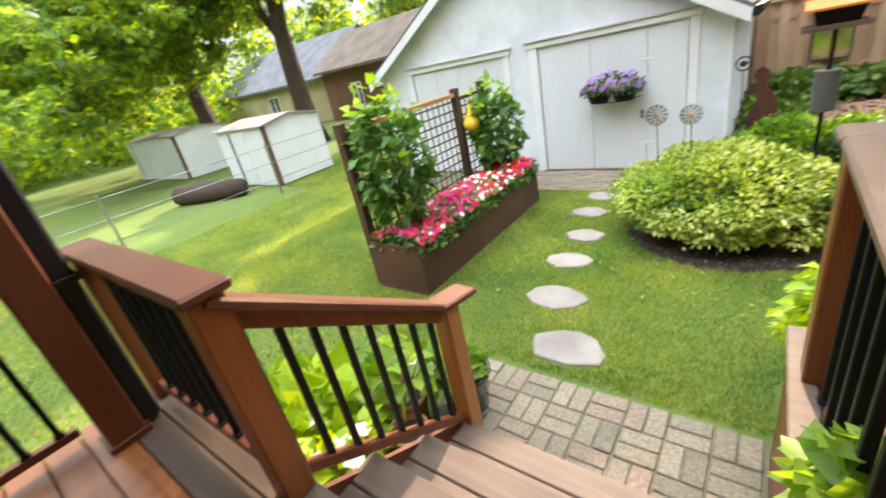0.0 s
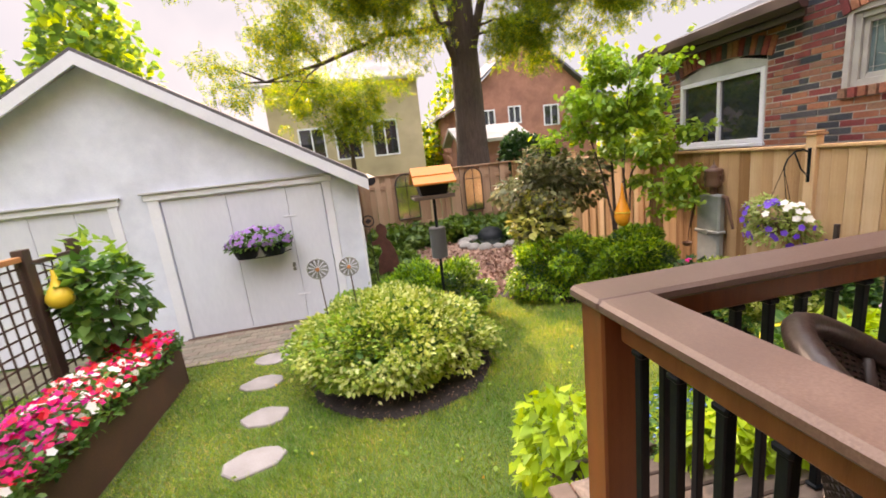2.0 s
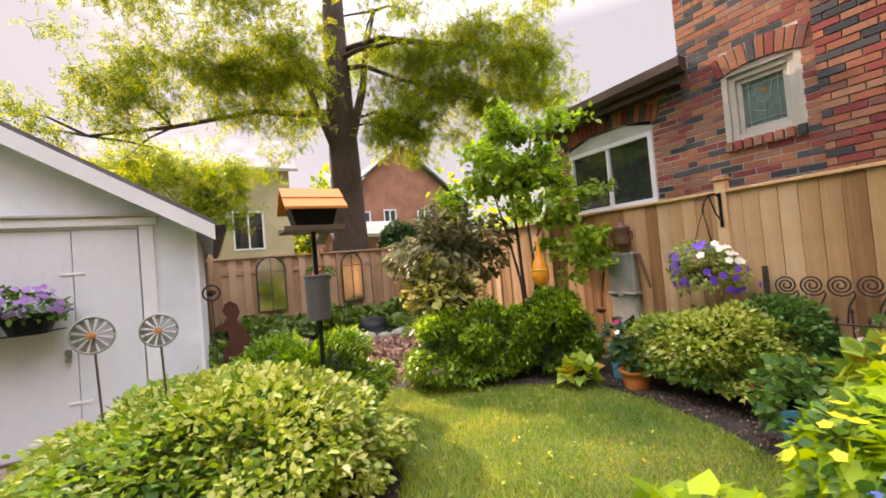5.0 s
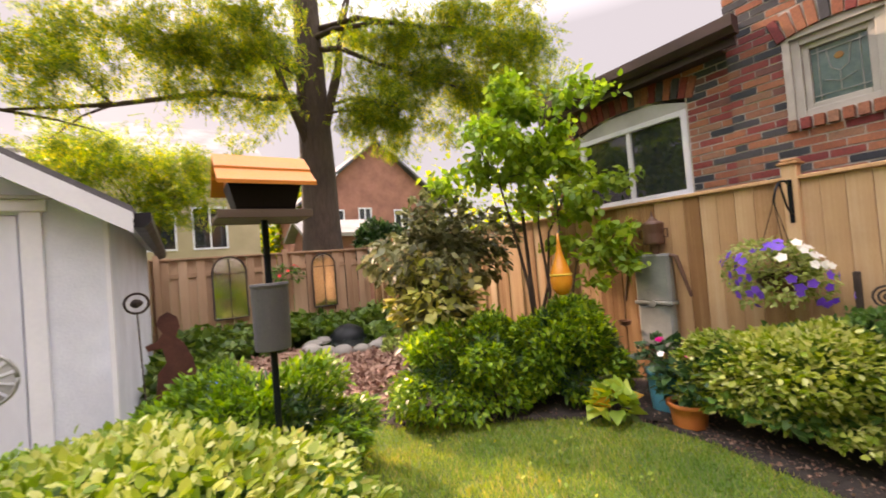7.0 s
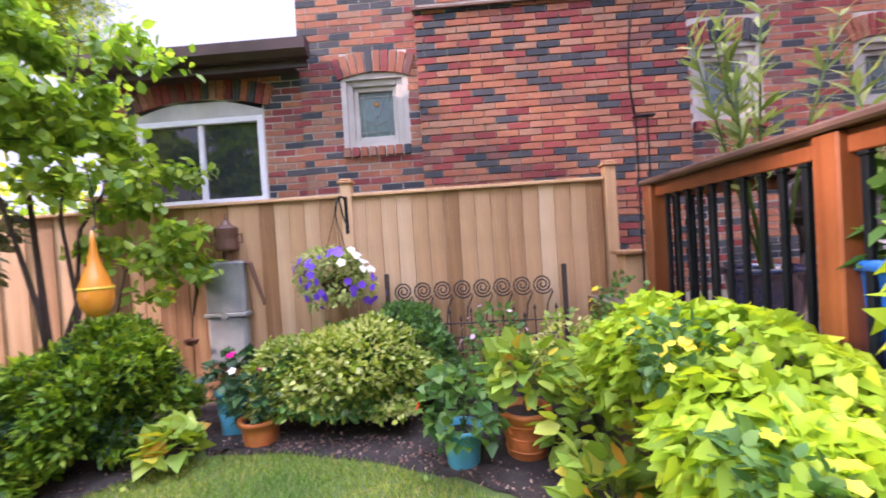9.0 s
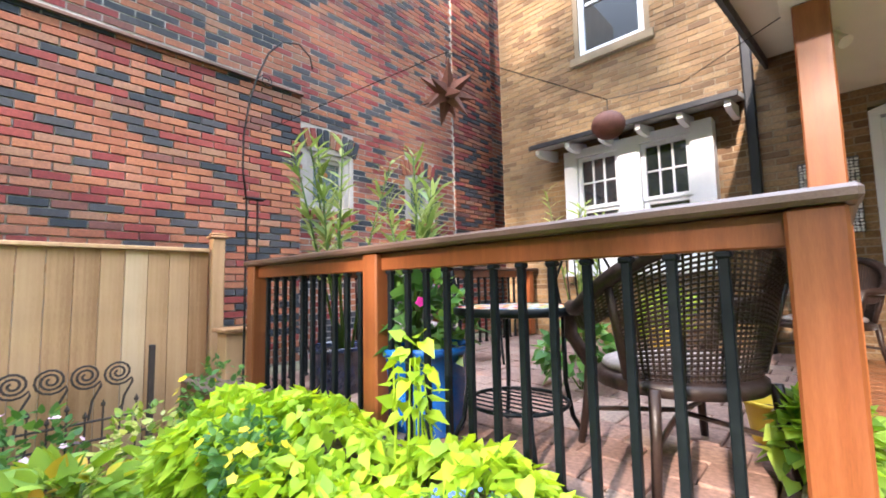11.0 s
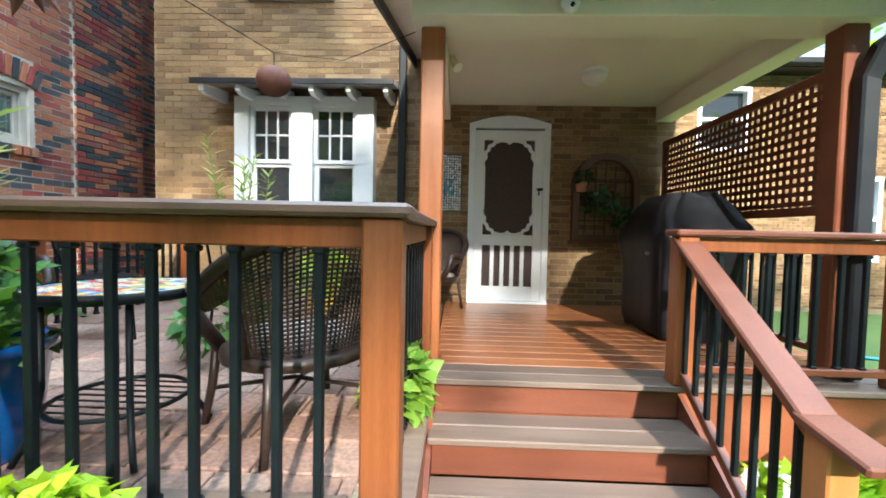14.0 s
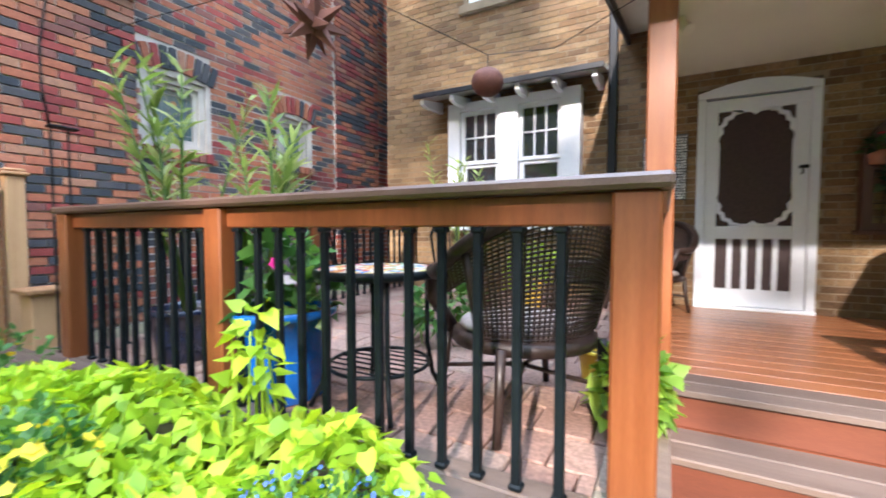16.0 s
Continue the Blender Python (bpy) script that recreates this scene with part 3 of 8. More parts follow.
# ---- large structure ----
def wall_blocks(build, axis, p0, p1, u0, u1, z0, z1, openings):
    """A wall across axis (0: x, 1: y), from p0 to p1 thick, with openings (u0, u1, z0, z1) right through it."""
    build.weld = True
    us = sorted({u0, u1, *[o[0] for o in openings], *[o[1] for o in openings]})
    zs = sorted({z0, z1, *[o[2] for o in openings], *[o[3] for o in openings]})
    for a, b in zip(us, us[1:]):
        for c, d in zip(zs, zs[1:]):
            u, z = (a + b) / 2, (c + d) / 2
            if a < u0 or b > u1 or c < z0 or d > z1 or any(o[0] < u < o[1] and o[2] < z < o[3] for o in openings):
                continue
            if axis == 0:
                build.box(p0, p1, a, b, c, d, 0)
            else:
                build.box(a, b, p0, p1, c, d, 0)
    return build


DECK = 0.76
ground = tagged(part("ground", Build().add([(-160, -160, 0), (160, -160, 0), (160, 160, 0), (-160, 160, 0)], [(0, 1, 2, 3)]), M["lawn"]), "green mown lawn, yellowish and thin in places", "lawn", kind="structure")

# own house: yellow brick, back wall along x
HOUSE_OPEN = [(-0.27, 0.64, DECK, 2.83), (1.74, 3.24, 1.56, 2.98), (2.3, 3.08, 4.25, 5.6)]
house_back = thing("wall_south", "yellow-brown brick back wall of the house", "wall", kind="structure")
part("mortar", wall_blocks(Build(), 1, 0.20, 0.445, -1.65, 4.29, 0, 7.2, HOUSE_OPEN), M["mortar_dark"], house_back)
house_side = tagged(part("wall_side", Build().box(4.05, 4.275, -7, 0.20, 0, 7.2, 0), M["mortar_dark"]), "brown brick side wall of the house by the gap", "wall", kind="structure")
house_core = tagged(part("wall_inner", Build().box(-1.65, 4.05, -7, -0.9, 0, 7.2, 0).box(-1.65, -1.42, -0.9, 0.2, 0, 7.2, 0).box(-1.42, 4.05, -0.9, 0.2, 7.0, 7.2, 0).box(-1.42, 4.05, -0.9, 0.2, 0, 0.7, 0).box(-1.42, 4.05, -0.9, 0.2, 3.4, 3.6, 0), M["interior_shade"]), "room behind the windows, its dimness put into the colour", "room", kind="structure")

# neighbour's house: red brick, along y
M["far_cap"] = surf("brick_cap", [(0.2, (0.13, 0.075, 0.06)), (0.8, (0.24, 0.14, 0.11))], 0.9, 6, bump=0.4)
N_MAIN, N_WING = 4.94, 4.97
N_OPEN = [(5.86, 6.40, 2.25, 2.89), (2.60, 3.14, 2.26, 2.92), (1.25, 1.70, 2.30, 2.86)]
neighbour_wall = thing("wall_east", "red brick wall of the neighbouring house with dark and crimson bricks", "wall", kind="structure")
part("mortar", wall_blocks(Build(), 0, N_MAIN + 0.005, 5.3, -6, 6.84, 0, 8.5, N_OPEN), M["mortar"], neighbour_wall)
part("chimney_breast", Build().box(N_MAIN - 0.030, N_MAIN + 0.01, 3.265, 5.675, 0, 3.455, 0), M["mortar"], neighbour_wall)
part("sloped_cap", Build().prism([(N_MAIN - 0.085, 3.455), (N_MAIN - 0.085, 3.475), (N_MAIN - 0.005, 3.52), (N_MAIN - 0.005, 3.455)], 1, 3.22, 5.72), M["far_cap"], neighbour_wall, "thin weathered sloped brick cap")
part("pilaster", Build().box(N_MAIN - 0.028, N_MAIN + 0.01, -0.11, 0.785, 0, 6.6, 0), M["mortar"], neighbour_wall)
N_WIN = (7.24, 8.50, 1.80, 2.80)
wing_wall = thing("wall_wing", "red brick rear wing with a wide window under dark eaves", "wall", kind="structure")
part("mortar", wall_blocks(Build(), 0, N_WING + 0.005, 5.3, 6.84, 8.9, 0, 3.16, [N_WIN]).box(5.3, 11, 8.6, 8.9, 0, 3.16, 0), M["mortar"], wing_wall)
part("inner_room", Build().box(5.6, 5.65, -6, 8.6, 0, 3.2, 0), M["interior_shade"], wing_wall)
wing_roof = thing("roof_wing", "dark brown eaves and gutter of the neighbour's wing", "roof", kind="structure")
part("soffit", Build().box(4.80, 5.2, 6.845, 8.94, 3.00, 3.02, 0.003), M["brown_gutter"], wing_roof)
part("fascia", Build().box(4.775, 4.80, 6.70, 8.98, 2.98, 3.16, 0.003), M["brown_gutter"], wing_roof)
part("gutter", Build().prism([(4.65, 3.10), (4.645, 3.195), (4.658, 3.195), (4.668, 3.11), (4.75, 3.09), (4.757, 3.195), (4.773, 3.195), (4.773, 3.05), (4.70, 3.05)], 1, 6.68, 9.0), M["brown_gutter"], wing_roof)
part("end_cap", Build().prism([(4.65, 3.10), (4.645, 3.195), (4.773, 3.195), (4.773, 3.05), (4.70, 3.05)], 1, 6.668, 6.68), M["brown_gutter"], wing_roof)
part("roof_plane", Build().prism([(4.76, 3.18), (4.76, 3.21), (9.0, 4.6), (9.0, 4.55)], 1, 6.845, 9.0), M["shingle"], wing_roof)

# porch: deck, steps
porch_floor = thing("floor_porch", "red-brown stained plank floor of the covered porch", "floor", kind="structure")
part("frame", Build().box(-1.72, 0.86, 0.46, 2.92, 0.0, DECK - 0.034, 0), M["stain_dark"], porch_floor)
plank_count = 18
plank_w = (2.97 - 0.45) / plank_count
plank_mesh = Build().box(-1.76, 0.88, 0.003, plank_w - 0.004, -0.032, 0, 0.004).mesh("plank")
edge_mesh = plank_mesh.copy()
for i in range(plank_count):
    ob = part("plank", edge_mesh if i >= plank_count - 2 else plank_mesh, M["tread"] if i >= plank_count - 2 else M["porch_plank"], porch_floor)
    ob.location = (0, 0.45 + i * plank_w, DECK)
steps = thing("steps", "wooden porch steps with grey worn treads and red risers", "steps", kind="structure")
for k in range(4):
    y, z = 2.95 + 0.29 * k, DECK - 0.19 * k
    part("riser", Build().box(-0.46, 0.86, y - 0.045, y - 0.02, z - 0.19, z - 0.036, 0.003), M["riser"], steps)
    if k:
        for j in range(2):
            y0 = y - 0.30 + j * 0.157
            part("tread", Build().box(-0.49, 0.88, y0, y0 + 0.150, z - 0.034, z, 0.006), M["tread"], steps)
part("stringer", Build().prism([(2.9, 0), (2.9, DECK - 0.05), (3.86, 0.16), (3.86, 0)], 0, -0.49, -0.465), M["riser"], steps)
part("stringer", Build().prism([(2.9, 0), (2.9, DECK - 0.05), (3.86, 0.16), (3.86, 0)], 0, 0.862, 0.885), M["riser"], steps)

# raised brick patio beside the steps
patio = thing("floor_patio", "raised patio of pinkish concrete pavers", "patio", kind="structure")
part("bedding", Build().box(0.90, 4.85, 0.46, 4.33, 0, DECK - 0.055, 0), M["sand_joint"], patio)
part("retaining_board", Build().box(0.885, 4.5, 4.33, 4.37, 0, DECK + 0.02, 0.004), M["stain_dark"], patio, "dark stained retaining board")
part("retaining_board", Build().box(0.885, 0.90, 2.97, 4.33, 0, DECK + 0.0, 0.002), M["stain_dark"], patio)

part("ledge_board", Build().box(0.862, 0.945, 2.985, 4.375, DECK + 0.004, DECK + 0.03, 0.006), M["tread"], patio, "grey weathered ledge board")
for k in range(7):
    part("coping_block", Build().box(0.952, 1.052, 2.985 + k * 0.199, 2.985 + k * 0.199 + 0.193, DECK + 0.002, DECK + 0.028, 0.006), M["old_paver_brick"], patio)
for y0, y1 in ((4.020, 4.112), (4.117, 4.209), (4.214, 4.306), (4.311, 4.378)):
    part("ledge_board", Build().box(1.056, 4.45, y0, y1, DECK + 0.004, DECK + 0.03, 0.006), M["tread"], patio)

# porch roof
porch_roof = thing("ceiling_porch", "cream-painted porch ceiling with beams and a dark gutter", "porch roof", kind="structure")
part("ceiling", Build().box(-1.42, 0.86, 0.45, 2.55, 2.998, 3.02, 0), M["cream"], porch_roof)
part("beam_front", Build().box(-1.60, 1.04, 2.55, 2.82, 2.775, 2.955, 0.005), M["cream"], porch_roof)
part("beam_side", Build().box(0.86, 1.0, 0.45, 2.55, 2.83, 3.02, 0.005), M["cream"], porch_roof)
part("beam_side", Build().box(-1.60, -1.42, 0.45, 2.55, 2.83, 3.02, 0.005), M["cream"], porch_roof)
part("soffit", Build().prism([(2.82, 2.935), (2.82, 2.95), (3.04, 2.895), (3.04, 2.88)], 0, -1.8, 1.25), M["cream"], porch_roof)
part("soffit", Build().prism([(0.45, 3.50), (0.45, 3.515), (2.82, 2.95), (2.82, 2.935)], 0, 1.0, 1.25), M["cream"], porch_roof)
part("roof", Build().prism([(0.44, 3.53), (0.44, 3.58), (3.10, 2.95), (3.10, 2.90)], 0, -1.85, 1.29), M["shingle"], porch_roof)
part("gable_board", Build().prism([(0.44, 3.40), (0.44, 3.53), (3.04, 2.91), (3.04, 2.82)], 0, 1.25, 1.275), M["dark_gutter"], porch_roof)
part("gutter", Build().prism([(3.04, 2.83), (3.04, 2.945), (3.055, 2.945), (3.055, 2.845), (3.12, 2.855), (3.13, 2.945), (3.15, 2.945), (3.145, 2.83), (3.11, 2.805), (3.06, 2.805)], 0, -1.85, 1.30), M["dark_gutter"], porch_roof, "black metal gutter")
part("gutter_end", Build().prism([(3.04, 2.83), (3.04, 2.945), (3.15, 2.945), (3.145, 2.83), (3.11, 2.805), (3.06, 2.805)], 0, 1.30, 1.308), M["dark_gutter"], porch_roof)
for x in (-1.2, -0.6, 0.0, 0.6):
    part("bracket", Build().box(x - 0.02, x + 0.02, 2.822, 3.0, 2.85, 2.90, 0.004), M["cream"], porch_roof)


def post(x0, x1, y0, y1, z0, z1, name="post", parent=None, material="stain_post"):
    return part(name, Build().box(x0, x1, y0, y1, z0, z1, 0.008), M[material], parent)


columns = []
for x, yc in ((0.925, 2.62), (-1.46, 2.68)):
    col = thing("porch_column", "reddish-brown stained square porch post", "post", "porch posts", kind="structure")
    post(x - 0.07, x + 0.07, yc - 0.07, yc + 0.07, DECK if x > 0 else 0, 2.775, "shaft", col, "stain_post" if x > 0 else "stain_dark")
    part("foot", Build().box(x - 0.085, x + 0.085, yc - 0.085, yc + 0.085, DECK, DECK + 0.03, 0.004), M["stain_dark"], col)


def downspout(pts, name, label, w=0.085, d=0.065):
    ob = thing(name, label, "downspout", kind="structure")
    for a, b in zip(pts, pts[1:]):
        v = (Vector(b) - Vector(a)).normalized() * 0.025
        part("pipe", Build().beam(Vector(a) - v, Vector(b) + v, w, d, 0.012, (0, 1, 0.01)), M["dark_gutter"], ob)
    part("strap", Build().box(pts[-1][0] - w * 0.62, pts[-1][0] + w * 0.62, pts[-1][1] - d * 0.7, pts[-1][1] + d * 0.7, 1.5, 1.53, 0.004), M["dark_gutter"], ob)
    return ob


downspout([(-1.74, 3.08, 2.82), (-1.52, 2.83, 2.60), (-1.483, 2.79, 2.45), (-1.483, 2.79, 0.80)], "downspout_1", "black downspout beside the porch post", 0.10, 0.08)
downspout([(1.40, 0.50, 6.5), (1.40, 0.50, 0.78)], "downspout_2", "black downspout on the yellow brick wall")


# ---- railings ----
BAL = Build().box(-0.0125, 0.0125, -0.0125, 0.0125, 0, 1, 0.003).mesh("baluster")
SHOE = Build().box(-0.019, 0.019, -0.019, 0.019, 0, 0.018, 0.005).mesh("shoe")


def level_rail(name, label, a, b, top, bottom, posts, step=0.115, cap="rail_cap", cap_label="grey-brown weathered handrail cap", foot=True):
    """A rail from a to b (x, y): cap, top rail, foot rail, square balusters and posts at the given places (0 to 1)."""
    a, b = Vector((*a, 0)), Vector((*b, 0))
    d = (b - a).normalized()
    side = Vector((-d.y, d.x, 0))
    ob = thing(name, label, "railing", "deck railings")
    up = Vector((0, 0, 1))
    part("cap", Build().beam(a - d * 0.075 + up * (top - 0.018), b + d * 0.075 + up * (top - 0.018), 0.15, 0.036, 0.010), M[cap], ob, cap_label)
    part("top_rail", Build().beam(a + up * (top - 0.078), b + up * (top - 0.078), 0.036, 0.080, 0.005), M["stain_post"], ob)
    if foot:
        part("foot_rail", Build().beam(a + up * (bottom + 0.075), b + up * (bottom + 0.075), 0.045, 0.04, 0.005), M["stain_dark"], ob)
    length = (b - a).length
    low = bottom + (0.09 if foot else 0.0)
    for k in posts:
        p = a + d * length * k
        part("post", Build().box(p.x - 0.052, p.x + 0.052, p.y - 0.052, p.y + 0.052, bottom - 0.01, top - 0.037, 0.007), M["stain_post"], ob)
    n = int(length / step)
    for i in range(n):
        p = a + d * length * (i + 0.5) / n
        if min(abs((p - a).length - length * k) for k in posts) < 0.07:
            continue
        bal = part("baluster", BAL, M["black_iron"], ob)
        bal.location, bal.scale = (p.x, p.y, low), (1, 1, top - 0.115 - low)
        for z, s in ((top - 0.118, -1), (low + 0.002, 1)):
            shoe = part("shoe", SHOE, M["black_iron"], bal)
            shoe.scale = (1, 1, s / bal.scale.z)
            shoe.location = (0, 0, (z - bal.location.z) / bal.scale.z)
    return ob


RAIL_TOP = 1.63
level_rail("patio_railing", "brown wooden railing with black balusters along the patio front", (0.95, 4.09), (3.84, 4.09), RAIL_TOP, DECK + 0.03, (0, 0.533, 1), foot=False)
level_rail("patio_railing", "brown wooden railing with black balusters beside the steps", (0.954, 4.02), (0.954, 2.72), RAIL_TOP - 0.003, DECK + 0.03, (0.98,), foot=False)
level_rail("patio_railing", "brown wooden railing with black balusters at the patio end", (3.836, 4.02), (3.836, 0.55), RAIL_TOP - 0.003, DECK + 0.03, (0.5, 0.98), foot=False)
level_rail("porch_railing", "short brown porch railing with black balusters", (-0.47, 2.91), (-1.62, 2.91), 1.60, DECK + 0.01, (0, 1), cap="stair_cap", cap_label="red-brown handrail cap")
level_rail("porch_railing", "brown porch side railing with black balusters below the lattice", (-1.60, 2.56), (-1.60, 0.58), 1.60, DECK + 0.01, (1,), cap="stair_cap", cap_label="red-brown handrail cap")
stair_rail = thing("stair_railing", "sloping brown handrail with black balusters beside the steps", "railing", "deck railings")
top_p, low_p = Vector((-0.47, 2.90, 1.555)), Vector((-0.45, 3.80, 0.965))
part("handrail", Build().beam(top_p, low_p, 0.13, 0.036, 0.008).beam(low_p + Vector((0, -0.03, 0.005)), low_p + Vector((0.0, 0.24, -0.045)), 0.14, 0.036, 0.008), M["stair_cap"], stair_rail, "worn red-brown handrail")
part("under_rail", Build().beam(top_p - Vector((0, 0, 0.055)), low_p - Vector((0, 0, 0.055)), 0.036, 0.07, 0.004), M["stain_post"], stair_rail)
part("foot_rail", Build().beam(top_p - Vector((0, 0, 0.70)), low_p - Vector((0, 0, 0.72)), 0.04, 0.045, 0.004), M["stain_dark"], stair_rail)
part("newel", Build().box(-0.50, -0.40, 3.80, 3.90, 0, 0.94, 0.007), M["newel"], stair_rail, "brown newel post with a sunlit golden tone in its colour")
for i in range(8):
    f = (i + 0.6) / 8.3
    p = top_p.lerp(low_p, f)
    bal = part("baluster", BAL, M["black_iron"], stair_rail)
    bal.location, bal.scale = (p.x, p.y, p.z - 0.70), (1, 1, 0.62)

# ---- garage ----
garage = thing("garage", "white stucco double garage with a gable roof", "garage")
GX0, GX1, GY, GPK = -5.40, 0.30, 8.97, (-2.55, 3.56)
G_OPEN = [(-4.62, -2.72, 0, 1.86), (-2.14, -0.14, 0, 1.88)]
front = [(GX0, 0), (-4.62, 0), (-4.62, 1.86), (-2.72, 1.86), (-2.72, 0), (-2.14, 0), (-2.14, 1.88), (-0.14, 1.88), (-0.14, 0), (GX1, 0), (GX1, 1.97), GPK, (GX0, 1.97)]
part("wall", Build().prism(front, 1, GY, GY + 0.15), M["stucco"], garage, "white rough stucco gable front")
part("wall", Build().box(GX1 - 0.15, GX1, GY + 0.15, 13.6, 0, 1.95, 0), M["stucco"], garage, "white side wall")
part("wall", Build().box(GX0, GX0 + 0.15, GY + 0.15, 13.6, 0, 1.95, 0), M["stucco"], garage)
part("wall", Build().box(GX0, GX1, 13.6, 13.75, 0, 1.95, 0), M["stucco"], garage)
part("corner_trim", Build().box(GX1 - 0.02, GX1 + 0.012, GY - 0.012, GY + 0.06, 0, 1.9, 0.003), M["white_paint"], garage)
slope = (GPK[1] - 1.90) / (GX1 - GPK[0])
for sgn in (1, -1):
    far = 3.02
    ex, ez = GPK[0] + sgn * far, GPK[1] + 0.06 - slope * far
    ring = [(GPK[0], GPK[1] + 0.06), (GPK[0], GPK[1] + 0.11), (ex, ez + 0.05), (ex, ez)]
    part("roof", Build().prism(ring, 1, GY - 0.20, 13.9), M["shingle"], garage, "dark shingle roof")
    ring = [(GPK[0], GPK[1] - 0.08), (GPK[0], GPK[1] + 0.065), (ex, ez + 0.005), (ex, ez - 0.14)]
    part("bargeboard", Build().prism(ring, 1, GY - 0.215, GY - 0.19), M["white_paint"], garage, "white bargeboard")
    ring = [(GPK[0], GPK[1] + 0.02), (GPK[0], GPK[1] + 0.055), (ex, ez - 0.005), (ex, ez - 0.03)]
    part("soffit", Build().prism(ring, 1, GY - 0.19, 13.9), M["white_paint"], garage)
    part("gutter", Build().prism([(ex - 0.01 * sgn, ez - 0.09), (ex - 0.01 * sgn, ez + 0.01), (ex + 0.10 * sgn, ez + 0.02), (ex + 0.10 * sgn, ez - 0.05), (ex + 0.06 * sgn, ez - 0.09)], 1, GY - 0.10, 13.9), M["dark_gutter"], garage, "dark gutter")
for x0, x1, z1, seams in ((-4.62, -2.72, 1.86, (-4.1, -3.6, -3.1)), (-2.14, -0.14, 1.88, (-1.36, -0.62))):
    door = part("garage_door", Build().box(x0 + 0.01, x1 - 0.01, GY + 0.03, GY + 0.07, 0.02, z1, 0.002), M["white_door"], garage, "white painted plank door")
    xs = [x0 + 0.012, *seams, x1 - 0.012]
    for a, b in zip(xs, xs[1:]):
        part("board", Build().box(a + 0.003, b - 0.003, GY + 0.005, GY + 0.032, 0.03, z1 - 0.004, 0.004), M["white_door"], door)
    part("header", Build().box(x0 - 0.16, x1 + 0.14, GY - 0.035, GY, z1 + 0.02, z1 + 0.10, 0.006), M["white_paint"], garage)
    part("drip_edge", Build().box(x0 - 0.19, x1 + 0.17, GY - 0.06, GY, z1 + 0.10, z1 + 0.125, 0.005), M["grey_trim"], garage)
    for a, b in ((x0 - 0.13, x0), (x1, x1 + 0.11)):
        part("jamb", Build().box(a, b, GY - 0.022, GY, 0, z1 + 0.02, 0.004), M["white_paint"], garage)
    if x0 > -3:
        for z in (0.40, 1.50):
            part("hinge", Build().box(-0.70, -0.54, GY - 0.004, GY + 0.006, z - 0.012, z + 0.012, 0.003), M["white_paint"], door)
        part("latch", Build().box(-0.70, -0.66, GY - 0.02, GY + 0.006, 0.80, 0.86, 0.004), M["galvanised"], door, "small metal latch")
        part("padlock", Build().lathe([(0.001, 0), (0.022, 0.0), (0.022, 0.035), (0.001, 0.035)], (-0.68, GY - 0.022, 0.755), 12), M["galvanised"], door)
part("sill", Build().box(-2.2, -0.1, GY - 0.03, GY + 0.02, 0, 0.03, 0.004), M["brownwood"], garage)

# ---- fences ----
fence_e = thing("fence", "new cedar board fence with capped posts along the garden", "fence", kind="structure")
random.seed(5)
FX = 4.57
y, i = 4.18, 0
board_w = 0.135
board_mesh = [Build().box(0, 0.019, 0.0015, board_w - 0.0015, 0.03, 1.735, 0.003).mesh("board") for _ in range(1)][0]
while y < 14.2:
    ob = part("board", board_mesh, M["cedar"], fence_e)
    off = random.uniform(-0.003, 0.003) + (0.012 if (y > 8.6 and i % 2) else 0)
    ob.location = (FX + off, y, random.uniform(-0.004, 0.004))
    y, i = y + board_w, i + 1
part("cap_rail", Build().box(FX - 0.035, FX + 0.07, 4.18, 14.25, 1.735, 1.765, 0.005), M["cedar"], fence_e)
part("back_rail", Build().box(FX + 0.035, FX + 0.075, 4.18, 14.25, 0.3, 0.39, 0.004).box(FX + 0.035, FX + 0.075, 4.18, 14.25, 1.4, 1.49, 0.004), M["cedar"], fence_e)
for y in (4.12, 6.36, 8.62, 10.9, 13.1):
    p = part("post", Build().box(FX - 0.045, FX + 0.05, y - 0.047, y + 0.047, 0, 1.85, 0.006), M["cedar"], fence_e)
    part("post_cap", Build().box(FX - 0.065, FX + 0.07, y - 0.067, y + 0.067, 1.85, 1.872, 0.006).box(FX - 0.05, FX + 0.055, y - 0.052, y + 0.052, 1.872, 1.895, 0.012), M["cedar"], p)
fence_n = thing("fence", "weathered cedar shadow-box fence at the end of the garden", "fence", kind="structure")
FY = 14.3
far_mesh = Build().box(0.002, 0.143, 0, 0.02, 0.05, 1.74, 0.003).mesh("board")
for k in range(75):
    x = 4.5 - 0.145 * (k + 1)
    ob = part("board", far_mesh, M["cedar_far"], fence_n)
    ob.location = (x, FY + (0.0 if k % 2 else 0.05), 0)
part("cap_rail", Build().box(-6.5, 4.55, FY - 0.04, FY + 0.09, 1.74, 1.775, 0.005), M["cedar_far"], fence_n)
part("rail", Build().box(-6.5, 4.55, FY + 0.02, FY + 0.05, 0.35, 0.44, 0.004).box(-6.5, 4.55, FY + 0.02, FY + 0.05, 1.4, 1.49, 0.004), M["cedar_far"], fence_n)
for x in (-4.3, -1.9, 0.4, 2.62):
    part("post", Build().box(x - 0.05, x + 0.05, FY - 0.05, FY + 0.05, 0, 1.84, 0.006), M["cedar_far"], fence_n)
stub = thing("gate_post", "short cedar box post beside the patio railing", "post", kind="structure")
part("shaft", Build().box(4.16, 4.34, 4.02, 4.18, 0, 1.12, 0.005), M["cedar"], stub)
part("lid", Build().box(4.13, 4.37, 3.99, 4.21, 1.12, 1.15, 0.006), M["cedar"], stub)


# ---- garden ----
def rng_of(k):
    return np.random.default_rng(k)


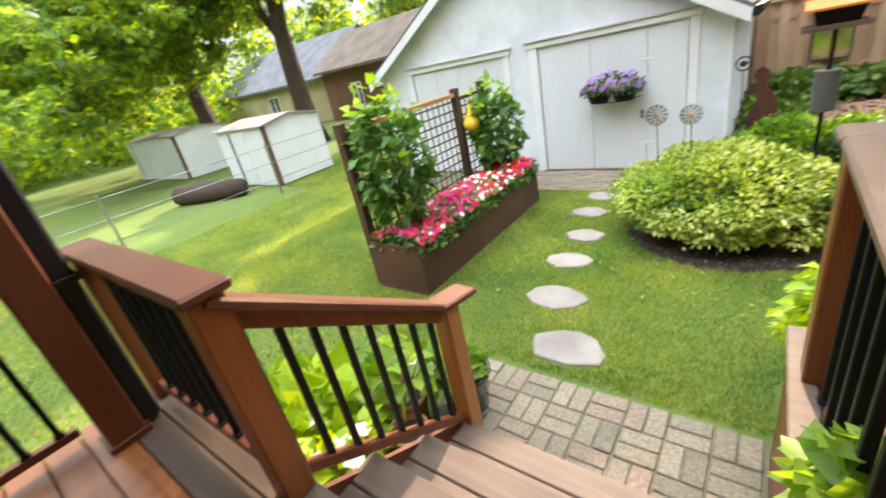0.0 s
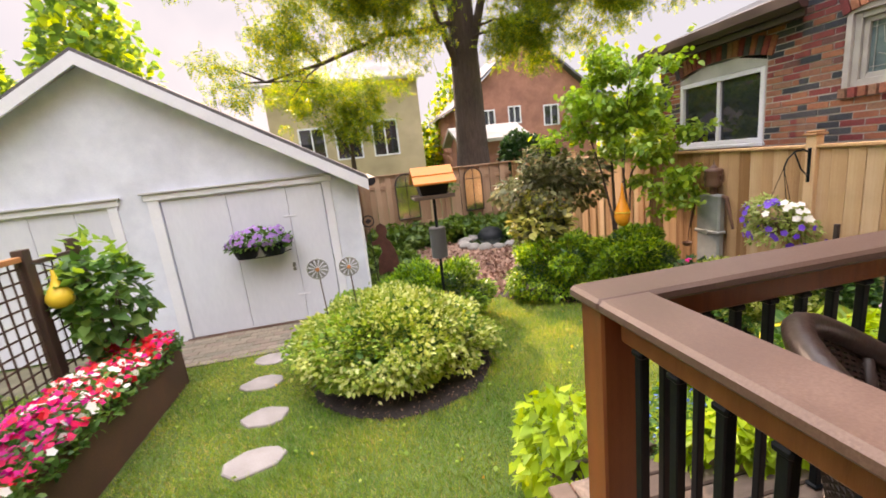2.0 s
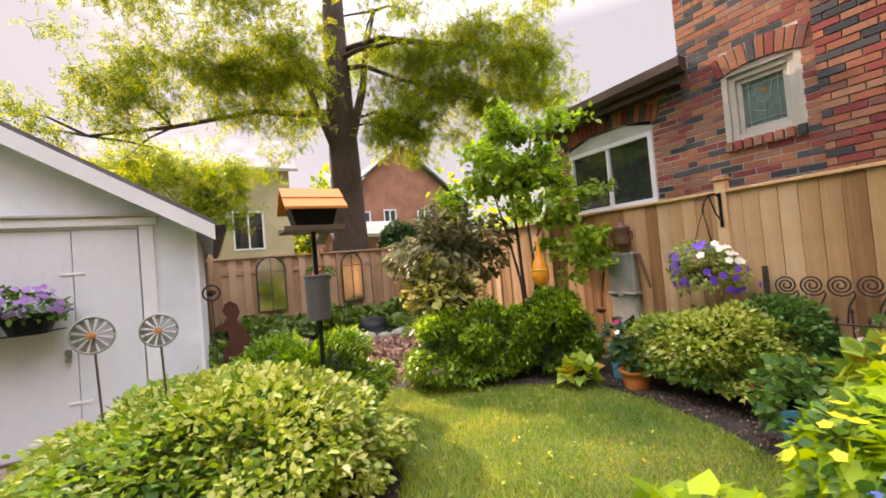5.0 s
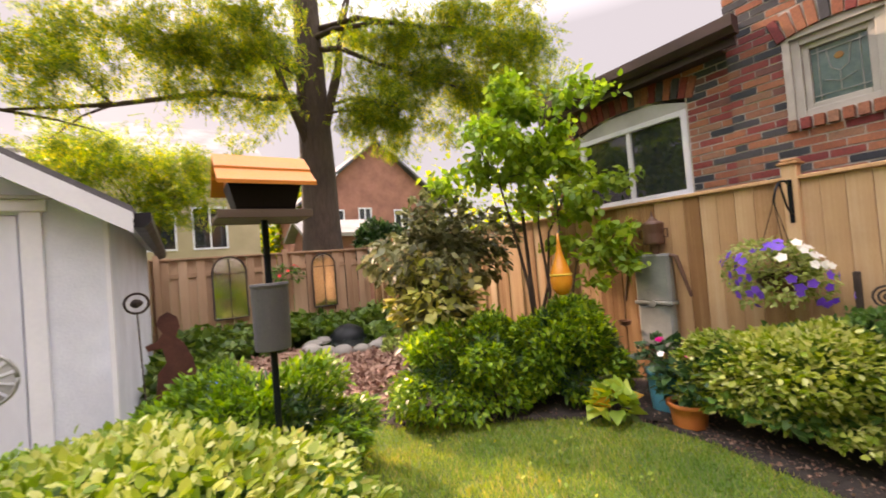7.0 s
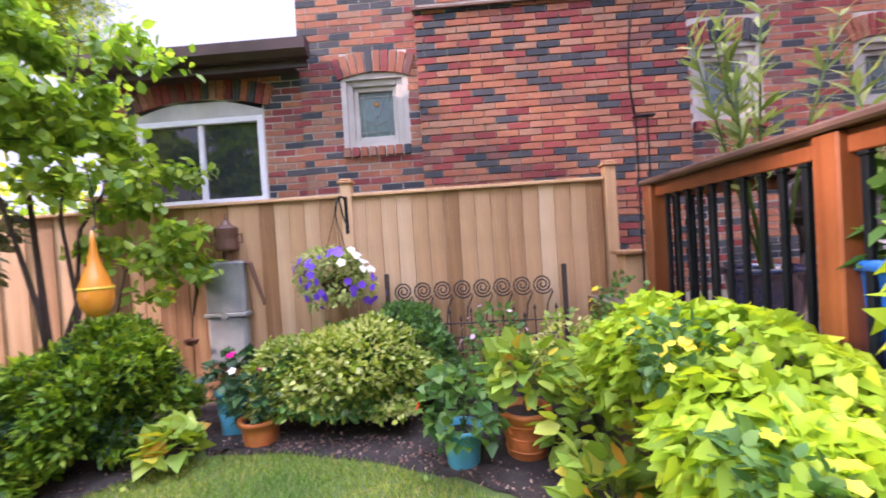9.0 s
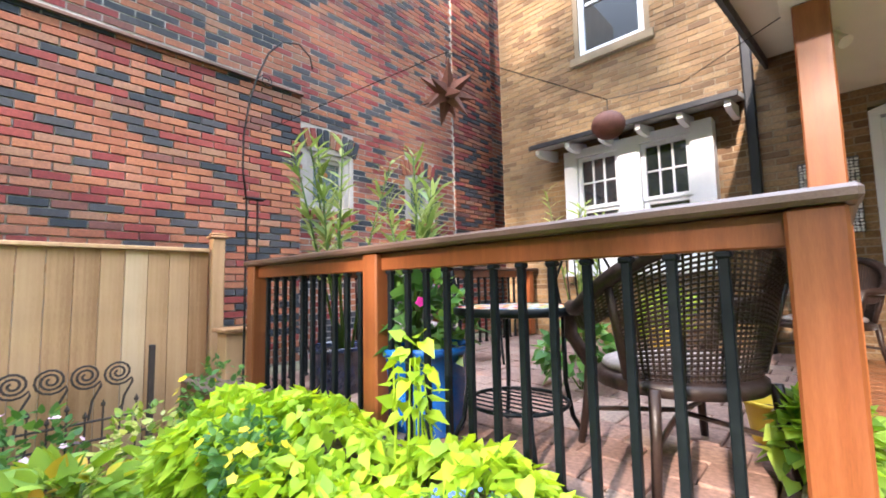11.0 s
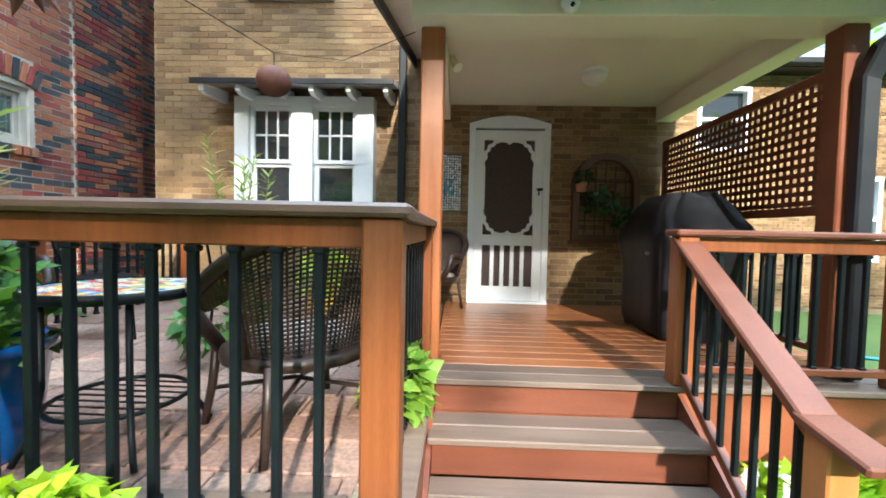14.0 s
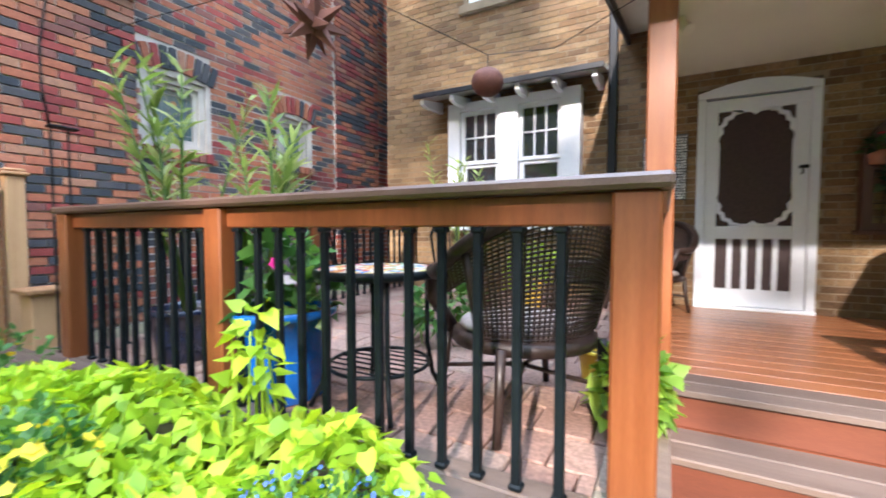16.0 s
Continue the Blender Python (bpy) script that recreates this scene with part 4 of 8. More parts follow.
def stems(parent, base, tips, r, material="twig", name="stem"):
    for t in tips:
        b = Vector(base) + Vector((random.uniform(-1, 1), random.uniform(-1, 1), 0)) * r * 2
        t = Vector(t)
        mid = b.lerp(t, 0.55) + Vector((random.uniform(-1, 1), random.uniform(-1, 1), 0.3)) * (t - b).length * 0.08
        part(name, Build().tube([b, mid, t], [r, r * 0.7, r * 0.35], 6), M[material], parent, smooth=True, fix=False)


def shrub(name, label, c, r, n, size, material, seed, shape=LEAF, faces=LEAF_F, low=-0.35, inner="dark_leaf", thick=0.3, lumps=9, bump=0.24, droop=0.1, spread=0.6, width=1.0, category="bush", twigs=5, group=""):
    """A leafy mound: stems from the ground, an inner layer of leaves coloured dark as the shade within, and an outer
    layer of bright ones.
    """
    rng = rng_of(seed)
    random.seed(seed)
    ob = thing(name, label, category, group)
    stems(ob, (c[0], c[1], 0), [(c[0] + random.uniform(-0.5, 0.5) * r[0], c[1] + random.uniform(-0.5, 0.5) * r[1], c[2] + 0.3 * r[2]) for _ in range(twigs)], 0.012)
    # darker leaf colour here paints the shade in the gaps of the mound
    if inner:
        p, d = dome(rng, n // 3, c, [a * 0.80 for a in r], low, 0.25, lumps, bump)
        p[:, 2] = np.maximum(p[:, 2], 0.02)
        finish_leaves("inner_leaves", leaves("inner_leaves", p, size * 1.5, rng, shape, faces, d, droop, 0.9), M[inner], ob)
    p, d = dome(rng, n, c, r, low, thick, lumps, bump)
    p[:, 2] = np.maximum(p[:, 2], 0.03)
    finish_leaves("foliage", leaves("foliage", p, size, rng, shape, faces, d, droop, spread, width), M[material], ob)
    return ob


def soil_patch(name, label, ring, z, material, category, n_bits, seed, bit_mat, bit=0.03):
    """A bed: a low mounded sheet with a soft edge, and loose bits on it."""
    rng = rng_of(seed)
    ob = thing(name, label, category, kind="structure")
    cx, cy = sum(p[0] for p in ring) / len(ring), sum(p[1] for p in ring) / len(ring)
    dense = []
    for (x0, y0), (x1, y1) in zip(ring, ring[1:] + ring[:1]):
        for k in range(6):
            f = k / 6
            dense.append((x0 + (x1 - x0) * f + rng.normal(0, 0.012), y0 + (y1 - y0) * f + rng.normal(0, 0.012)))
    b, n = Build(), len(dense)
    vs = [(x, y, 0.004) for x, y in dense]
    for k, zz in ((0.94, 0.6), (0.7, 0.9), (0.35, 1.0)):
        vs += [(cx + (x - cx) * k, cy + (y - cy) * k, 0.004 + z * zz + rng.normal(0, 0.006)) for x, y in dense]
    vs.append((cx, cy, z))
    fs = [(j * n + i, j * n + (i + 1) % n, (j + 1) * n + (i + 1) % n, (j + 1) * n + i) for j in range(3) for i in range(n)]
    fs += [(3 * n + i, 3 * n + (i + 1) % n, 4 * n) for i in range(n)]
    part("bed", b.add(vs, fs), M[material], ob, smooth=True)
    k = rng.uniform(0, 1, n_bits) ** 0.5
    i = rng.integers(0, n, n_bits)
    d = np.array(dense)[i]
    pts = np.c_[cx + (d[:, 0] - cx) * k, cy + (d[:, 1] - cy) * k, np.where(k > 0.94, 0.01, z * (1.02 - 0.3 * k)) + 0.008]
    me = leaves("bits", pts, bit, rng, DIAMOND, DIAMOND_F, None, 0.0, 1.0)
    o = finish_leaves("loose_bits", me, M[bit_mat], ob)
    tagged(o, kind="stuff")
    return ob


# beds
ring = [(0.52 + 0.90 * math.cos(a), 7.08 + 0.92 * math.sin(a)) for a in [2 * math.pi * k / 20 for k in range(20)]]
soil_patch("mulch_bed", "dark mulch ring under the round bush", ring, 0.035, "soil", "bed", 1500, 31, "chips", 0.022)
soil_patch("flower_bed", "dark soil bed along the cedar fence", [(4.55, 4.35), (4.55, 5.9), (4.55, 7.4), (3.95, 7.5), (3.62, 7.15), (3.60, 6.6), (3.45, 6.0), (3.25, 5.5), (3.0, 5.1), (2.9, 4.38)], 0.03, "soil", "bed", 1500, 32, "chips", 0.022)
soil_patch("yew_bed", "dark soil bed under the yew mounds and sapling", [(4.55, 7.3), (4.55, 9.4), (2.9, 9.4), (2.05, 8.75), (2.15, 8.40), (2.80, 7.90), (3.40, 7.42), (3.75, 7.25)], 0.028, "soil", "bed", 900, 35, "chips", 0.022)
soil_patch("front_bed", "narrow dark bed below the patio railing", [(0.92, 4.38), (3.05, 4.38), (3.05, 5.06), (2.0, 4.90), (0.95, 4.74)], 0.026, "soil", "bed", 500, 36, "chips", 0.022)
soil_patch("chip_path", "reddish wood chip path between the shrubs", [(2.0, 8.55), (2.75, 9.2), (3.6, 10.6), (4.2, 11.6), (4.3, 12.6), (3.0, 13.0), (1.4, 12.4), (1.2, 10.4), (1.55, 9.0)], 0.03, "chips", "path", 5200, 33, "chips", 0.075)

# stepping stones
random.seed(11)
for cx, cy, rx, ry in ((-0.26, 4.80, 0.27, 0.20), (-0.57, 5.40, 0.27, 0.19), (-0.71, 6.04, 0.23, 0.17), (-0.74, 6.62, 0.21, 0.17), (-0.90, 7.28, 0.21, 0.16), (-0.90, 7.84, 0.22, 0.16)):
    n = 9
    out = []
    for k in range(n):
        a = 2 * math.pi * (k + random.uniform(-0.3, 0.3)) / n
        q = random.uniform(0.86, 1.08)
        out.append((cx + rx * q * math.cos(a), cy + ry * q * math.sin(a)))
    b = Build()
    b.add([(x, y, -0.01) for x, y in out] + [(x, y, 0.012) for x, y in out] + [(cx + (x - cx) * 0.94, cy + (y - cy) * 0.94, 0.020) for x, y in out],
          [(j * n + i, j * n + (i + 1) % n, (j + 1) * n + (i + 1) % n, (j + 1) * n + i) for j in range(2) for i in range(n)] + [tuple(2 * n + i for i in range(n))])
    tagged(part("stepping_stone", b, M["stone"]), "flat pinkish-grey flagstone set in the lawn", "stepping stone", "stepping stones to the garage")

# planter with trellis
planter = thing("planter_box", "long rust-brown steel planter box on the lawn", "planter")
PX0, PX1, PY0, PY1, PZ = -2.36, -1.72, 5.06, 7.66, 0.50
for x0, x1, y0, y1 in ((PX0, PX1, PY0, PY0 + 0.025), (PX0, PX1, PY1 - 0.025, PY1), (PX0, PX0 + 0.025, PY0 + 0.025, PY1 - 0.025), (PX1 - 0.025, PX1, PY0 + 0.025, PY1 - 0.025)):
    part("side_panel", Build().box(x0, x1, y0, y1, 0, PZ, 0.004), M["corten"], planter)
part("rim", Build().box(PX0 - 0.006, PX1 + 0.006, PY0 - 0.006, PY0 + 0.035, PZ, PZ + 0.012, 0.003).box(PX1 - 0.035, PX1 + 0.006, PY0 + 0.035, PY1, PZ, PZ + 0.012, 0.003), M["corten"], planter)
part("soil", Build().box(PX0 + 0.03, PX1 - 0.03, PY0 + 0.03, PY1 - 0.03, 0.3, PZ - 0.05, 0), M["soil"], planter)
trellis = thing("trellis", "dark wooden lattice trellis with a copper-coloured top rail", "trellis")
for y in (5.14, 7.04, 7.66):
    part("post", Build().box(-2.45, -2.365, y - 0.045, y + 0.045, 0, 1.67, 0.005), M["lattice_dark"] if y > 6 else M["corten"], trellis)
part("top_rail", Build().box(-2.44, -2.38, 5.185, 6.995, 1.575, 1.62, 0.005), M["copper_rail"], trellis, "copper-coloured top rail")
part("top_rail", Build().box(-2.43, -2.39, 7.085, 7.615, 1.52, 1.56, 0.005), M["lattice_dark"], trellis)
for k in range(17):
    y = 5.25 + k * 0.108
    if y < 6.98:
        part("slat", Build().box(-2.405, -2.397, y - 0.009, y + 0.009, 0.52, 1.575, 0.002), M["lattice_dark"], trellis)
for k in range(10):
    z = 0.58 + k * 0.105
    part("slat", Build().box(-2.414, -2.406, 5.19, 6.99, z - 0.009, z + 0.009, 0.002), M["lattice_dark"], trellis)
for k in range(5):
    y = 7.13 + k * 0.1
    part("slat", Build().box(-2.405, -2.397, y - 0.009, y + 0.009, 0.55, 1.52, 0.002), M["lattice_dark"], trellis)
for k in range(9):
    z = 0.60 + k * 0.105
    part("slat", Build().box(-2.414, -2.406, 7.09, 7.61, z - 0.009, z + 0.009, 0.002), M["lattice_dark"], trellis)


def flower_carpet(name, label, x0, x1, y0, y1, z, n_leaf, n_flower, seed, leaf_m, petal, size, height, category="flowers"):
    rng = rng_of(seed)
    ob = thing(name, label, category)
    x, y = rng.uniform(x0, x1, n_leaf), rng.uniform(y0, y1, n_leaf)
    hump = lambda u, v: z + height * (0.55 + 0.45 * np.sin(np.clip((u - x0) / (x1 - x0), 0, 1) * np.pi)) * (0.75 + 0.25 * np.sin(v * 7.3) * np.cos(v * 3.1))
    p = np.c_[x, y, hump(x, y) - rng.uniform(0, height, n_leaf)]
    finish_leaves("foliage", leaves("foliage", p, 0.055, rng, LEAF, LEAF_F, None, -0.25, 0.7), M[leaf_m], ob)
    x, y = rng.uniform(x0, x1, n_flower), rng.uniform(y0, y1, n_flower)
    p = np.c_[x, y, hump(x, y) + rng.uniform(-0.03, 0.02, n_flower)]
    return ob, p, rng


imp, ip, ir = flower_carpet("impatiens", "mass of red, pink and white impatiens filling the planter", PX0 + 0.05, PX1 + 0.06, PY0 + 0.0, PY1 - 0.02, PZ, 7600, 980, 41, "mid_leaf", None, 0.05, 0.16)
drift = np.sin(ip[:, 1] * 2.4 + ip[:, 0] * 3.0) + ir.normal(0, 0.45, len(ip))
near = ip[:, 1] + ir.normal(0, 0.2, len(ip))
dice = ir.uniform(0, 1, len(ip))
sel_pink = (near < 5.85) | (dice < 0.35)
sel_white = (~sel_pink) & (np.abs(near - 6.4) < 0.5) & (drift < 0.25) & (dice < 0.75)
sel_mag = (~sel_pink) & (~sel_white) & (drift > 0.3)
sel_red = ~(sel_pink | sel_white | sel_mag)
for nm, sel, mat in (("pink_bloom", sel_pink, "impatiens"), ("white_bloom", sel_white, "white_petal"), ("magenta_bloom", sel_mag, "pink_petal"), ("red_bloom", sel_red, "red_petal")):
    tagged(finish_leaves(nm, blooms(nm, ip[sel], 0.062, ir, (0.35, -0.2, 0.9)), M[mat], imp), kind="stuff")

for c, r, n, lab in (((-2.12, 5.42, 1.18), (0.36, 0.38, 0.62), 520, "tall dark-leaved vine with a few red flowers in the planter"), ((-2.15, 7.45, 1.05), (0.32, 0.42, 0.50), 480, "bushy dark-green climber at the planter's end")):
    v = shrub("climber", lab, c, r, n, 0.115, "mid_leaf", int(c[1] * 10), HEART, LEAF_F, -0.9, None, 0.75, 6, 0.25, 0.35, 0.7, category="climbing plant", twigs=7)
    g = rng_of(int(c[1] * 20))
    p, d = dome(g, 90, (c[0], c[1], c[2] + 0.2), [a * 0.95 for a in r], -0.2, 0.4)
    finish_leaves("young_leaves", leaves("young_leaves", p, 0.10, g, HEART, LEAF_F, d, 0.2, 0.6), M["sapling"], v)
    if c[1] < 6:
        finish_leaves("flowers", blooms("flowers", p[:3], 0.09, g, (0.7, -0.3, 0.5)), M["red_petal"], v)


def gourd(name, label, at, h, r, material, category="garden ornament"):
    """A drop-shaped hanging ornament: full below, drawn out to a thin crooked neck."""
    ob = thing(name, label, category)
    prof = [(0.001, 0), (0.55, 0.03), (0.88, 0.12), (1.0, 0.24), (0.93, 0.36), (0.70, 0.48), (0.44, 0.60), (0.26, 0.73), (0.16, 0.86), (0.10, 1.0), (0.001, 1.01)]
    b = Build().lathe([(r * q, h * z) for q, z in prof], at, 20)
    part("body", b, M[material], ob, smooth=True)
    x, y, z = at
    part("stalk", Build().tube([(x, y, z + h * 0.98), (x + 0.015, y, z + h * 1.04), (x + 0.03, y, z + h * 1.05)], 0.008, 6), M["twig"], ob)
    return ob, (x, y, z)


yg, _ = gourd("hanging_ornament", "yellow gourd-shaped ornament hung on the trellis post", (-2.27, 7.10, 1.13), 0.34, 0.10, "yellow_plastic")
part("hook", Build().tube([(-2.24, 7.10, 1.48), (-2.30, 7.06, 1.53), (-2.37, 7.05, 1.55)], 0.005, 6), M["black_iron"], yg)
og, _ = gourd("hanging_ornament", "orange glass drop-shaped ornament hung in the sapling", (3.40, 7.60, 0.98), 0.52, 0.092, "orange_glass")
part("hanger", Build().tube([(3.43, 7.60, 1.52), (3.47, 7.64, 1.75), (3.55, 7.75, 1.95)], 0.004, 5), M["black_iron"], og)
part("band", Build().lathe([(0.088, 0.165), (0.094, 0.175), (0.090, 0.185)], (3.40, 7.60, 0.98), 20), M["yellow_plastic"], og)

# bushes
shrub("variegated_bush", "round variegated cream-and-green bush in the lawn", (0.50, 7.14, 0.34), (0.98, 0.90, 0.42), 17000, 0.050, "variegated", 51, lumps=46, bump=0.22, low=-0.42, thick=0.26, inner="mid_leaf")
g = rng_of(510)
vb = bpy.data.objects["variegated_bush"]
p, d = dome(g, 5200, (0.18, 7.18, 0.32), (0.76, 0.80, 0.43), -0.42, 0.2, 30, 0.26)
finish_leaves("green_foliage", leaves("green_foliage", p, 0.046, g, LEAF, LEAF_F, d, 0.0, 0.5), M["sapling"], vb)
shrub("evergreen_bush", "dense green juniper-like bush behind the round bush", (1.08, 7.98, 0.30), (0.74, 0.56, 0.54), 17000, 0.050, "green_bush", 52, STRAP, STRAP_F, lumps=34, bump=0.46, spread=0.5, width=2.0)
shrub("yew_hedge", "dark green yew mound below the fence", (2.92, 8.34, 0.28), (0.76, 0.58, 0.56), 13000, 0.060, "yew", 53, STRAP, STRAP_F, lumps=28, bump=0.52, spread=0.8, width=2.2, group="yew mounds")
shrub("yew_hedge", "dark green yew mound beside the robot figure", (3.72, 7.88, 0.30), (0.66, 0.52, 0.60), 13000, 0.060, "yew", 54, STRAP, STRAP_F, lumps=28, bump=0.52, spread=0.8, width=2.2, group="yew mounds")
shrub("variegated_bush", "cream-and-green euonymus bush by the fence", (3.98, 6.30, 0.34), (0.46, 0.66, 0.46), 10000, 0.047, "variegated", 55, lumps=34, bump=0.25, inner="mid_leaf")
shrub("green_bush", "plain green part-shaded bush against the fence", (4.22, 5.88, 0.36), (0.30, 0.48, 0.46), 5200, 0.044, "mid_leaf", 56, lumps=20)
shrub("dogwood_shrub", "dusky brown-green shrub with drooping leaves", (3.14, 8.95, 1.50), (0.88, 0.66, 0.56), 2300, 0.10, "brown_shrub", 57, low=-0.8, inner=None, thick=0.85, lumps=11, bump=0.58, droop=0.55, twigs=9)
shrub("dogwood_shrub", "pale yellow-green variegated shrub by the chip path", (2.86, 8.78, 0.82), (0.44, 0.46, 0.60), 1500, 0.10, "pale_shrub", 58, low=-0.9, inner="brown_shrub", thick=0.6, lumps=12, bump=0.55, droop=0.45, twigs=6)
shrub("hosta", "small pale green plant at the bed's edge", (3.50, 7.28, 0.10), (0.17, 0.17, 0.16), 90, 0.11, "azalea", 59, HEART, LEAF_F, 0.0, None, 0.5, category="plant", twigs=3)
shrub("creeping_plant", "pale green creeping plant spreading beside the pond", (3.75, 11.15, 0.05), (0.55, 0.42, 0.16), 1400, 0.06, "oleander", 60, low=0.0, inner=None, thick=0.4, lumps=14, bump=0.3, category="plant", twigs=2)
# groundcover
for nm, lab, (x0, x1, y0, y1), h, n, seed in (("ivy", "thick ivy groundcover along the back fence", (0.4, 4.5, 12.6, 14.2), 0.62, 5200, 61), ("ivy", "ivy and ferns along the garage wall", (0.36, 1.25, 9.0, 12.6), 0.35, 3200, 62), ("ivy", "low leafy groundcover behind the pond", (3.5, 4.5, 10.6, 12.8), 0.35, 1800, 63)):
    r_ = rng_of(seed)
    ob = thing(nm, lab, "ivy", kind="stuff")
    x, y = r_.uniform(x0, x1, n), r_.uniform(y0, y1, n)
    z = h * (0.55 + 0.3 * np.sin(x * 4 + y * 2.1) * np.cos(y * 3.7)) * r_.uniform(0.25, 1.0, n) + 0.03
    o = finish_leaves("leaves", leaves("leaves", np.c_[x, y, z], 0.13, r_, HEART, LEAF_F, None, -0.2, 0.7), M["ivy"], ob)
    tagged(o, kind="stuff")


def tree(name, label, base, lean, height, r, clusters, leaf_n, leaf_size, material, seed, limbs, shape=DIAMOND, faces=DIAMOND_F, tip_r=0.75, category="tree", droop=0.5, gaps=(), spray=60):
    """Trunk with flare and crooked limbs; leaves in loose sprays round the limb ends. limbs: (height share, tip, radius)."""
    rng = rng_of(seed)
    random.seed(seed)
    ob = thing(name, label, category)
    b = Vector(base)
    top = b + Vector(lean) + Vector((0, 0, height))
    pts, rs = [], []
    for k in range(11):
        f = k / 10
        p = b.lerp(top, f) + Vector((math.sin(f * 5 + seed), math.cos(f * 4 + seed), 0)) * r * 0.35 * f
        pts.append(p)
        rs.append(r * (1 + 0.5 * max(0, 0.12 - f) / 0.12) * (1 - 0.62 * f))
    part("trunk", Build().tube(pts, rs, 14), M["bark"], ob, smooth=True, fix=False)
    tips = []
    for share, tip, lr in limbs:
        i = share * 10
        a = pts[int(i)].lerp(pts[min(10, int(i) + 1)], i % 1)
        t = Vector(tip)
        chain = [a]
        for q in (0.25, 0.5, 0.75, 1.0):
            chain.append(a.lerp(t, q) + Vector((random.uniform(-1, 1), random.uniform(-1, 1), random.uniform(-0.2, 1) + (0.7 if q < 0.8 else 0))) * (t - a).length * 0.05)
        part("limb", Build().tube(chain, [lr, lr * 0.8, lr * 0.6, lr * 0.42, lr * 0.2], 8), M["bark"], ob, smooth=True, fix=False)
        for q in chain[3:]:
            for _ in range(3):
                e = q + Vector((random.uniform(-1, 1), random.uniform(-1, 1), random.uniform(-0.7, 0.5))) * (t - a).length * 0.22
                m = q.lerp(e, 0.5) + Vector((0, 0, random.uniform(0, 0.15)))
                part("branch", Build().tube([q, m, e], [lr * 0.28, lr * 0.18, lr * 0.06], 5), M["bark"], ob, fix=False)
                tips.append(e)
    cl = [np.array(c) for c in clusters] + [np.array((*t, tip_r)) for t in tips]
    w = np.array([c[3] ** 2 for c in cl])
    counts = (leaf_n * w / w.sum()).astype(int)
    P = []
    for c, k in zip(cl, counts):
        sub = max(3, k // spray)
        cen = c[:3] + rng.normal(0, 0.5, (sub, 3)) * c[3] * (1, 1, 0.7)
        q = cen[rng.integers(0, sub, k)] + rng.normal(0, 0.13, (k, 3)) * c[3] ** 0.5 * (1.3, 1.3, 0.6)
        P.append(q)
    P = np.concatenate(P)
    fall = P[:, :2] - P[:, 2:] * (SUN.x / SUN.z, SUN.y / SUN.z)
    for gx, gy, rx, ry, keep in gaps:  # leaves taken out of the crown so that sun reaches chosen ground spots
        inside = ((fall[:, 0] - gx) / rx) ** 2 + ((fall[:, 1] - gy) / ry) ** 2 < 1
        P = P[~inside | (rng.uniform(0, 1, len(P)) < keep)]
        fall = P[:, :2] - P[:, 2:] * (SUN.x / SUN.z, SUN.y / SUN.z)
    finish_leaves("crown", leaves("crown", P, leaf_size, rng, shape, faces, None, droop, 0.8), M[material], ob)
    return ob


# big feathery-leaved tree behind the back fence
FROND, FROND_F = [], []
for j in range(6):
    for sx in (-1, 1):
        y, w = 0.14 + 0.14 * j, 0.24 - 0.02 * j
        FROND += [(0, y, -0.05 * y), (sx * w * 0.45, y + 0.10, -0.02), (sx * w, y + 0.10, -0.05 * y - 0.05), (sx * w * 0.55, y + 0.015, -0.03)]
        FROND_F.append([4 * (2 * j + (sx > 0)) + q for q in range(4)])
FROND, FROND_F = np.array(FROND), np.array(FROND_F)
# last two rows: clusters above the view, added to dapple the sunlight below
CROWN = [(-1.2, 14.2, 5.2, 0.80), (-0.7, 14.2, 5.6, 0.80), (0.2, 14.9, 6.5, 0.95), (-1.1, 14.5, 4.6, 0.45), (-0.2, 14.4, 5.1, 0.40), (1.2, 15.0, 6.4, 1.1), (0.7, 15.0, 5.2, 0.74), (1.2, 15.6, 5.0, 0.78), (2.1, 15.2, 5.9, 1.1),
         (2.3, 14.6, 6.8, 1.1), (1.8, 15.6, 4.8, 0.78), (3.6, 18.6, 6.6, 0.8), (3.2, 18.2, 7.6, 0.8), (4.8, 18.0, 8.0, 0.9), (5.3, 15.2, 7.2, 0.8), (5.4, 15.2, 6.1, 0.80), (5.2, 15.7, 5.2, 0.6), (6.0, 15.4, 4.8, 0.7), (6.3, 14.8, 5.8, 0.7),
         (5.7, 14.4, 7.2, 0.85), (7.2, 13.5, 7.1, 1.2), (8.0, 13.4, 6.3, 1.2), (6.9, 14.2, 6.3, 0.76), (8.1, 12.7, 7.2, 0.94), (9.4, 13.5, 6.3, 0.82), (7.9, 13.9, 5.6, 0.85), (9.9, 13.2, 5.9, 0.6), (6.4, 14.6, 6.9, 0.9), (7.5, 14.2, 6.0, 0.9), (8.6, 13.4, 6.9, 1.0), (9.0, 13.0, 5.9, 0.8), (6.0, 15.0, 5.4, 0.6), (5.6, 15.4, 6.6, 0.7), (7.0, 14.6, 5.0, 0.6),
         (0.1, 14.9, 8.5, 1.3), (3.0, 13.8, 9.4, 1.5), (6.3, 12.3, 9.3, 1.6), (4.8, 13.7, 8.8, 1.2), (1.4, 14.2, 7.7, 1.2), (8.0, 11.9, 8.2, 1.0),
         (-2.6, 14.5, 8.4, 1.3), (-1.0, 14.5, 9.6, 1.4), (0.9, 14.6, 11.0, 1.5), (-2.3, 14.8, 7.0, 0.8), (-0.8, 14.8, 7.6, 0.9), (2.4, 14.6, 11.8, 1.5), (-3.6, 14.6, 7.4, 1.0), (-0.4, 14.4, 12.0, 1.4)]
